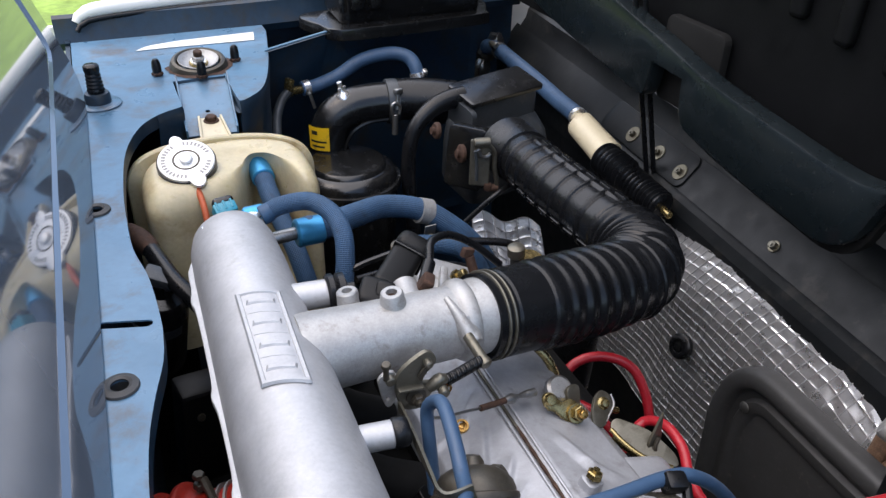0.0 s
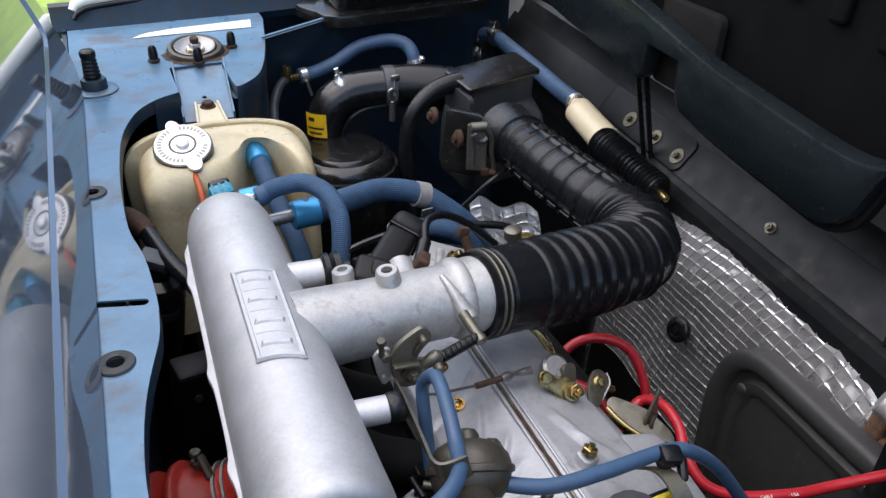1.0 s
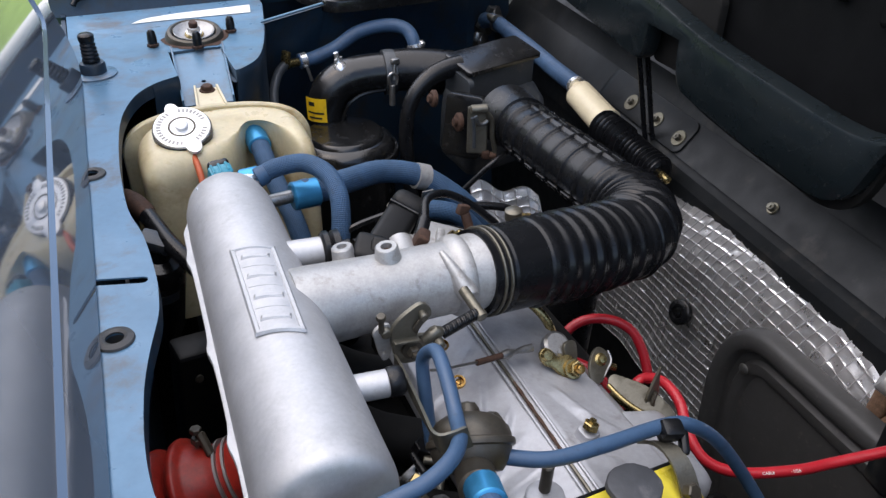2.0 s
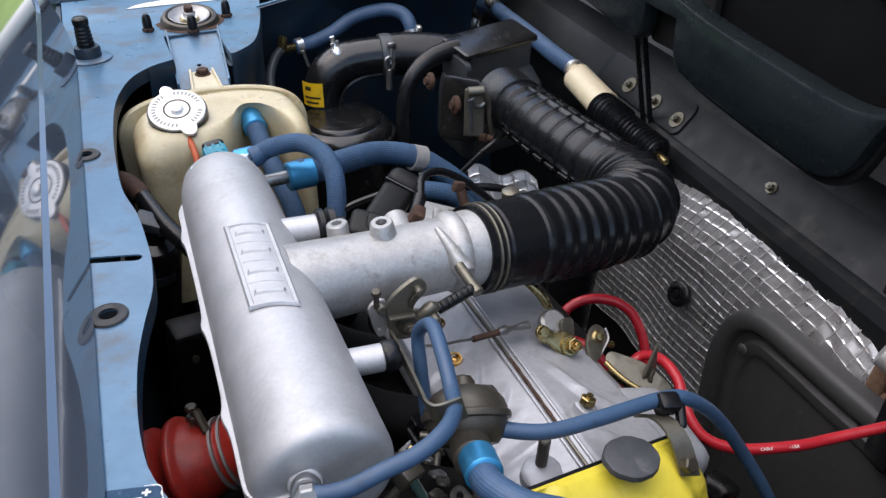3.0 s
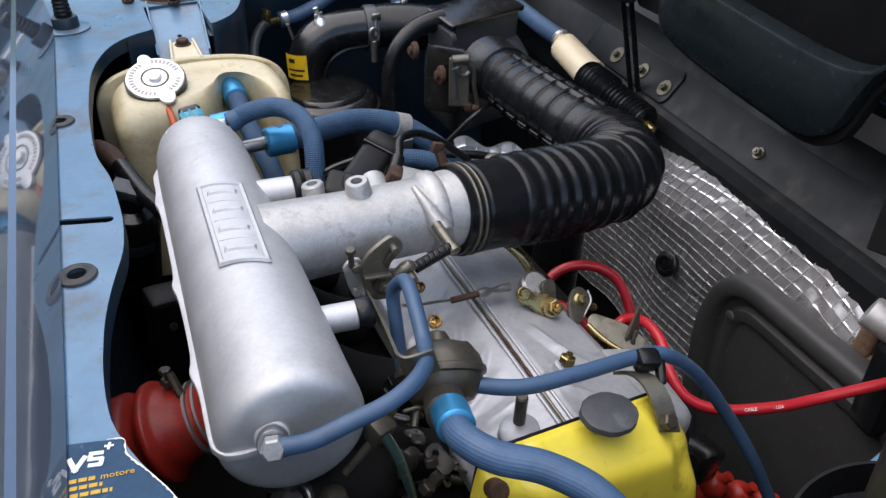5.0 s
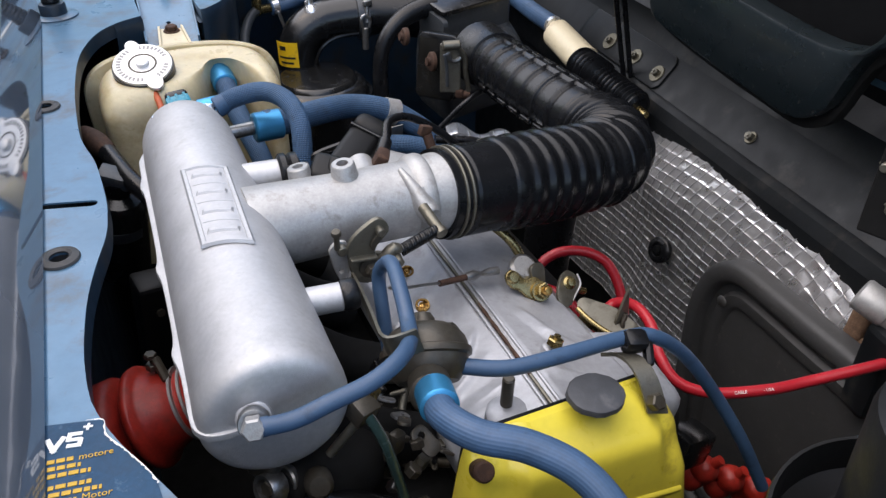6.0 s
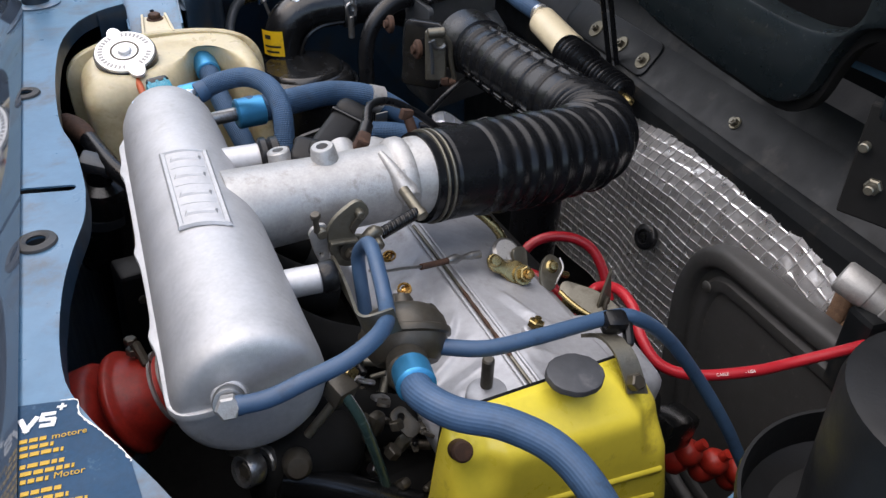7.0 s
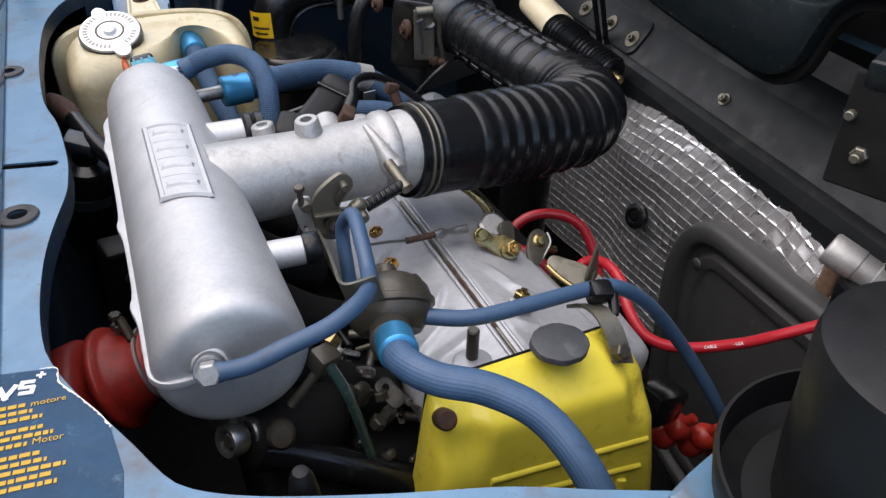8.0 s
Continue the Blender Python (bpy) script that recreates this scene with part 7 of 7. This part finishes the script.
screwk = thing("bleed_screw", (0.40, 0.16, -0.09), "plated bleed screw beside the air duct", "screw")
part("stem", rod((0.400, 0.160, -0.12), (0.398, 0.158, -0.082), 0.006, 12), STEEL, screwk)
part("head", lathe([(0.0095, 0), (0.0095, 0.010), (0.007, 0.012), (0, 0.0122)], (0.398, 0.158, -0.082), (-0.05, 0, 1), 16), LEVER, screwk)
part("ring", lathe([(0.006, 0), (0.014, 0), (0.014, 0.003), (0.006, 0.003)], (0.412, 0.150, -0.088), (0, -0.3, 1), 20), BRASS, screwk)
for pts, r in (([(0.22, 0.16, -0.07), (0.28, 0.17, -0.075), (0.34, 0.17, -0.09), (0.38, 0.165, -0.12)], 0.004), ([(0.36, 0.20, -0.08), (0.41, 0.19, -0.09), (0.44, 0.18, -0.12)], 0.0045), ([(0.42, 0.33, -0.14), (0.46, 0.32, -0.10), (0.50, 0.34, -0.10)], 0.0035)):
    solid("wiring_lead", tube(pts, r, 10), RUBBER, "thin black wiring lead among the hoses", "cable", "wiring leads")

# ---- near side: sticker, near wing, canister, capped tube ----
st = thing("oil_sticker", (0.01, -0.2, 0.001), "worn dark blue sticker with white and ochre print", "label")
part("film", prism([(-0.0095, -0.153), (0.006, -0.157), (0.018, -0.161), (0.0185, -0.172), (0.025, -0.184), (0.033, -0.200), (0.038, -0.212), (0.0405, -0.24), (0.038, -0.262), (-0.0095, -0.262)], 0.0005, Matrix.Translation((0, 0, 0.0008))), LABEL_BLUE, st, smooth=False)
for k, (sx, sy, w, hh, a) in enumerate(((-0.0068, -0.1690, 0.0026, 0.0105, 22), (-0.0034, -0.1695, 0.0026, 0.0105, -30), (0.0046, -0.1655, 0.0070, 0.0023, -8), (0.0016, -0.1675, 0.0023, 0.0040, -8), (0.0042, -0.1692, 0.0068, 0.0022, -8), (0.0066, -0.1715, 0.0023, 0.0040, -8), (0.0036, -0.1730, 0.0070, 0.0023, -8), (0.0108, -0.1630, 0.0045, 0.0013, -8), (0.0108, -0.1630, 0.0013, 0.0045, -8))):
    part("white_mark", box((w, hh, 0.0005), pose(sx, sy, 0.0012 + 0.00006 * (k % 2), 0, 0, a - 6), 0), INK_WHITE, st, smooth=False)
rt = random.Random(4)
torn = spline([(0.010, -0.1583, 0.0014), (0.0178, -0.1612, 0.0014), (0.0186, -0.172, 0.0014), (0.0250, -0.184, 0.0014), (0.0335, -0.2005, 0.0014), (0.0385, -0.213, 0.0014)], 0.0015)
tb_ = bmesh.new()
trow = [(tb_.verts.new(p + Vector((0.0003, 0.0002, 0))), tb_.verts.new(p - Vector((rt.uniform(-0.0002, 0.0009), rt.uniform(-0.0001, 0.0005), 0)))) for p in torn]
for p, q in zip(trow, trow[1:]):
    tb_.faces.new((p[0], q[0], q[1], p[1]))
part("torn_edge", tb_, WHITE, st, "white torn paper edge", smooth=False)
rs = random.Random(11)
for k in range(11):
    y = -0.1795 - 0.0046 * k - (0.0025 if k > 2 else 0) - (0.0025 if k > 5 else 0)
    end_x = (0.003, 0.006, 0.009, 0.010, 0.014, 0.003, 0.008, 0.010, 0.017, 0.012, 0.014)[k]
    x = -0.0088
    while x < end_x:
        w = min(rs.uniform(0.0022, 0.0050), max(0.0012, end_x - x))
        part("printed_bar", box((w, 0.0024, 0.0004), pose(x + w / 2, y - 0.16 * (x + 0.009), 0.0011, 0, 0, -9), 0), INK_YELLOW, st, smooth=False)
        x += w + 0.0008
for text, x, y in (("motore", 0.0130, -0.1845), ("Motor", 0.0115, -0.2095)):
    words(text, 0.0052, pose(x, y, 0.0012, 0, 0, -9), INK_YELLOW, st)
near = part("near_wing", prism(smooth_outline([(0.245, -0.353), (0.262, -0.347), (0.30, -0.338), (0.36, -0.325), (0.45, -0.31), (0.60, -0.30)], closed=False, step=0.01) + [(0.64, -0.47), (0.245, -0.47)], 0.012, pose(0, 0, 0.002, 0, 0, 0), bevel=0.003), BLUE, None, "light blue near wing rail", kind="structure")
tagged(near, category="body panel")
nose_ = thing("wing_peg", (0.11, -0.285, -0.01), "grey plastic peg on the rail edge", "peg")
part("peg", lathe([(0.0075, -0.03), (0.0070, -0.012), (0.0055, -0.001), (0.0035, 0.0035), (0, 0.0045)], (0.1095, -0.2775, 0.001), seg=18), CANISTER, nose_)
can = thing("vent_canister", (0.31, -0.397, 0.002), "black plastic canister standing in a cupped flange on the near wing", "canister")
part("tall_body", lathe([(0.044, 0.004), (0.046, 0.03), (0.0475, 0.084), (0.0462, 0.090), (0.043, 0.092), (0.0, 0.093)], (0.314, -0.402, 0.0), (0.02, 0.02, 1), 56), CANISTER, can)
part("cup", lathe([(0.050, 0.002), (0.058, 0.010), (0.0605, 0.026), (0.0600, 0.0285), (0.0585, 0.0285), (0.056, 0.012), (0.046, 0.008)], (0.306, -0.396, 0.0), (0.0, 0.0, 1), 56), CANISTER, can)
tub = thing("capped_tube", (0.585, -0.17, -0.1), "plain aluminium capped tube near the firewall end", "tube")
ta, tb = Vector((0.582, -0.164, -0.099)), Vector((0.607, -0.219, -0.119))
part("tube", lathe([(0.0126, 0), (0.0142, 0.002), (0.0142, 0.026), (0.0134, 0.027), (0.0134, (tb - ta).length), (0.012, (tb - ta).length + 0.002)], ta, tb - ta, 32), ALU_ROUGH, tub)
part("band", lathe([(0.0134, 0.040), (0.0152, 0.041), (0.0152, 0.049), (0.0134, 0.050)], ta, tb - ta, 32), ALU_ROUGH, tub)
part("base", box((0.05, 0.03, 0.09), pose(0.60, -0.20, -0.16, 0, 0, -10), 0.006), BLACK_PAINT, tub)
dist = thing("ignition_connector", (0.5, -0.14, -0.33), "red and black plug connectors deep beside the panel", "connector")
for k in range(3):
    part("red_cap", lathe([(0.010, -0.018), (0.0125, -0.014), (0.0125, -0.004), (0.0105, 0.0), (0.0125, 0.003), (0.0125, 0.012), (0.0095, 0.017), (0.0050, 0.019), (0.0046, 0.028)], (0.470 + 0.024 * k, -0.150 - 0.012 * k, -0.285 - 0.012 * k), (0.45 - 0.2 * k, -0.35, 0.75), 24), RED_RUBBER, dist)
part("black_cap", box((0.045, 0.03, 0.035), pose(0.445, -0.150, -0.235, 0, 20, 10), 0.006), PLASTIC, dist)

# ---- small pieces round the head and below the duct ----
solid("brass_pipe", tube([(0.330, 0.030, -0.074), (0.342, 0.018, -0.082), (0.352, 0.005, -0.095), (0.36, -0.005, -0.12)], 0.0042, 12), BRASS, "dull brass pipe under the air duct", "pipe")
low_hose = thing("lower_hose", (0.46, 0.06, -0.2), "black rubber hose with a steel clip below the duct bend", "hose")
part("sleeve", tube([(0.475, 0.120, -0.085), (0.470, 0.122, -0.115), (0.466, 0.124, -0.16), (0.462, 0.126, -0.26)], 0.027, 28, 0.008), RUBBER, low_hose)
part("clip", lathe([(0.0275, -0.005), (0.0295, -0.004), (0.0295, 0.004), (0.0275, 0.005)], (0.469, 0.123, -0.128), (0.08, 0.0, 1), 36), STEEL, low_hose)
part("clip_screw", join(rod((0.486, 0.094, -0.127), (0.506, 0.102, -0.127), 0.0048, 10, 0.001), box((0.012, 0.008, 0.012), pose(0.498, 0.098, -0.127, 0, 0, 25), 0.002)), STEEL, low_hose)
rk = random.Random(5)
for k in range(44):
    x, y, z = rk.uniform(0.160, 0.212), rk.uniform(-0.195, -0.09), rk.uniform(-0.14, -0.066)
    tl, kind = rk.uniform(0.008, 0.022), rk.randrange(3)
    m = pose(x, y, z, rk.uniform(-40, 40), rk.uniform(-40, 40), rk.uniform(0, 180))
    mat = (DIRTY_STEEL, LEVER, RUBBER, DIRTY_STEEL, STEEL)[rk.randrange(5)]
    if kind == 0:
        piece, what = prism(hexagon(tl * 0.34), tl * 0.4, m, bevel=0.0007, segments=1), "nut"
    elif kind == 1:
        piece, what = prism(rounded(tl, tl * 0.55, tl * 0.2, 3), tl * 0.13, m, bevel=0.0006, holes=[ellipse(tl * 0.2, 0, tl * 0.11, tl * 0.11, 10)]), "bracket"
    else:
        piece, what = rod(m @ Vector((-tl / 2, 0, 0)), m @ Vector((tl / 2, 0, 0)), tl * 0.16, 10, 0.0008), "stud"
    solid("greasy_" + what, piece, mat, "greasy small " + what + " on the side of the engine", what, "greasy hardware")
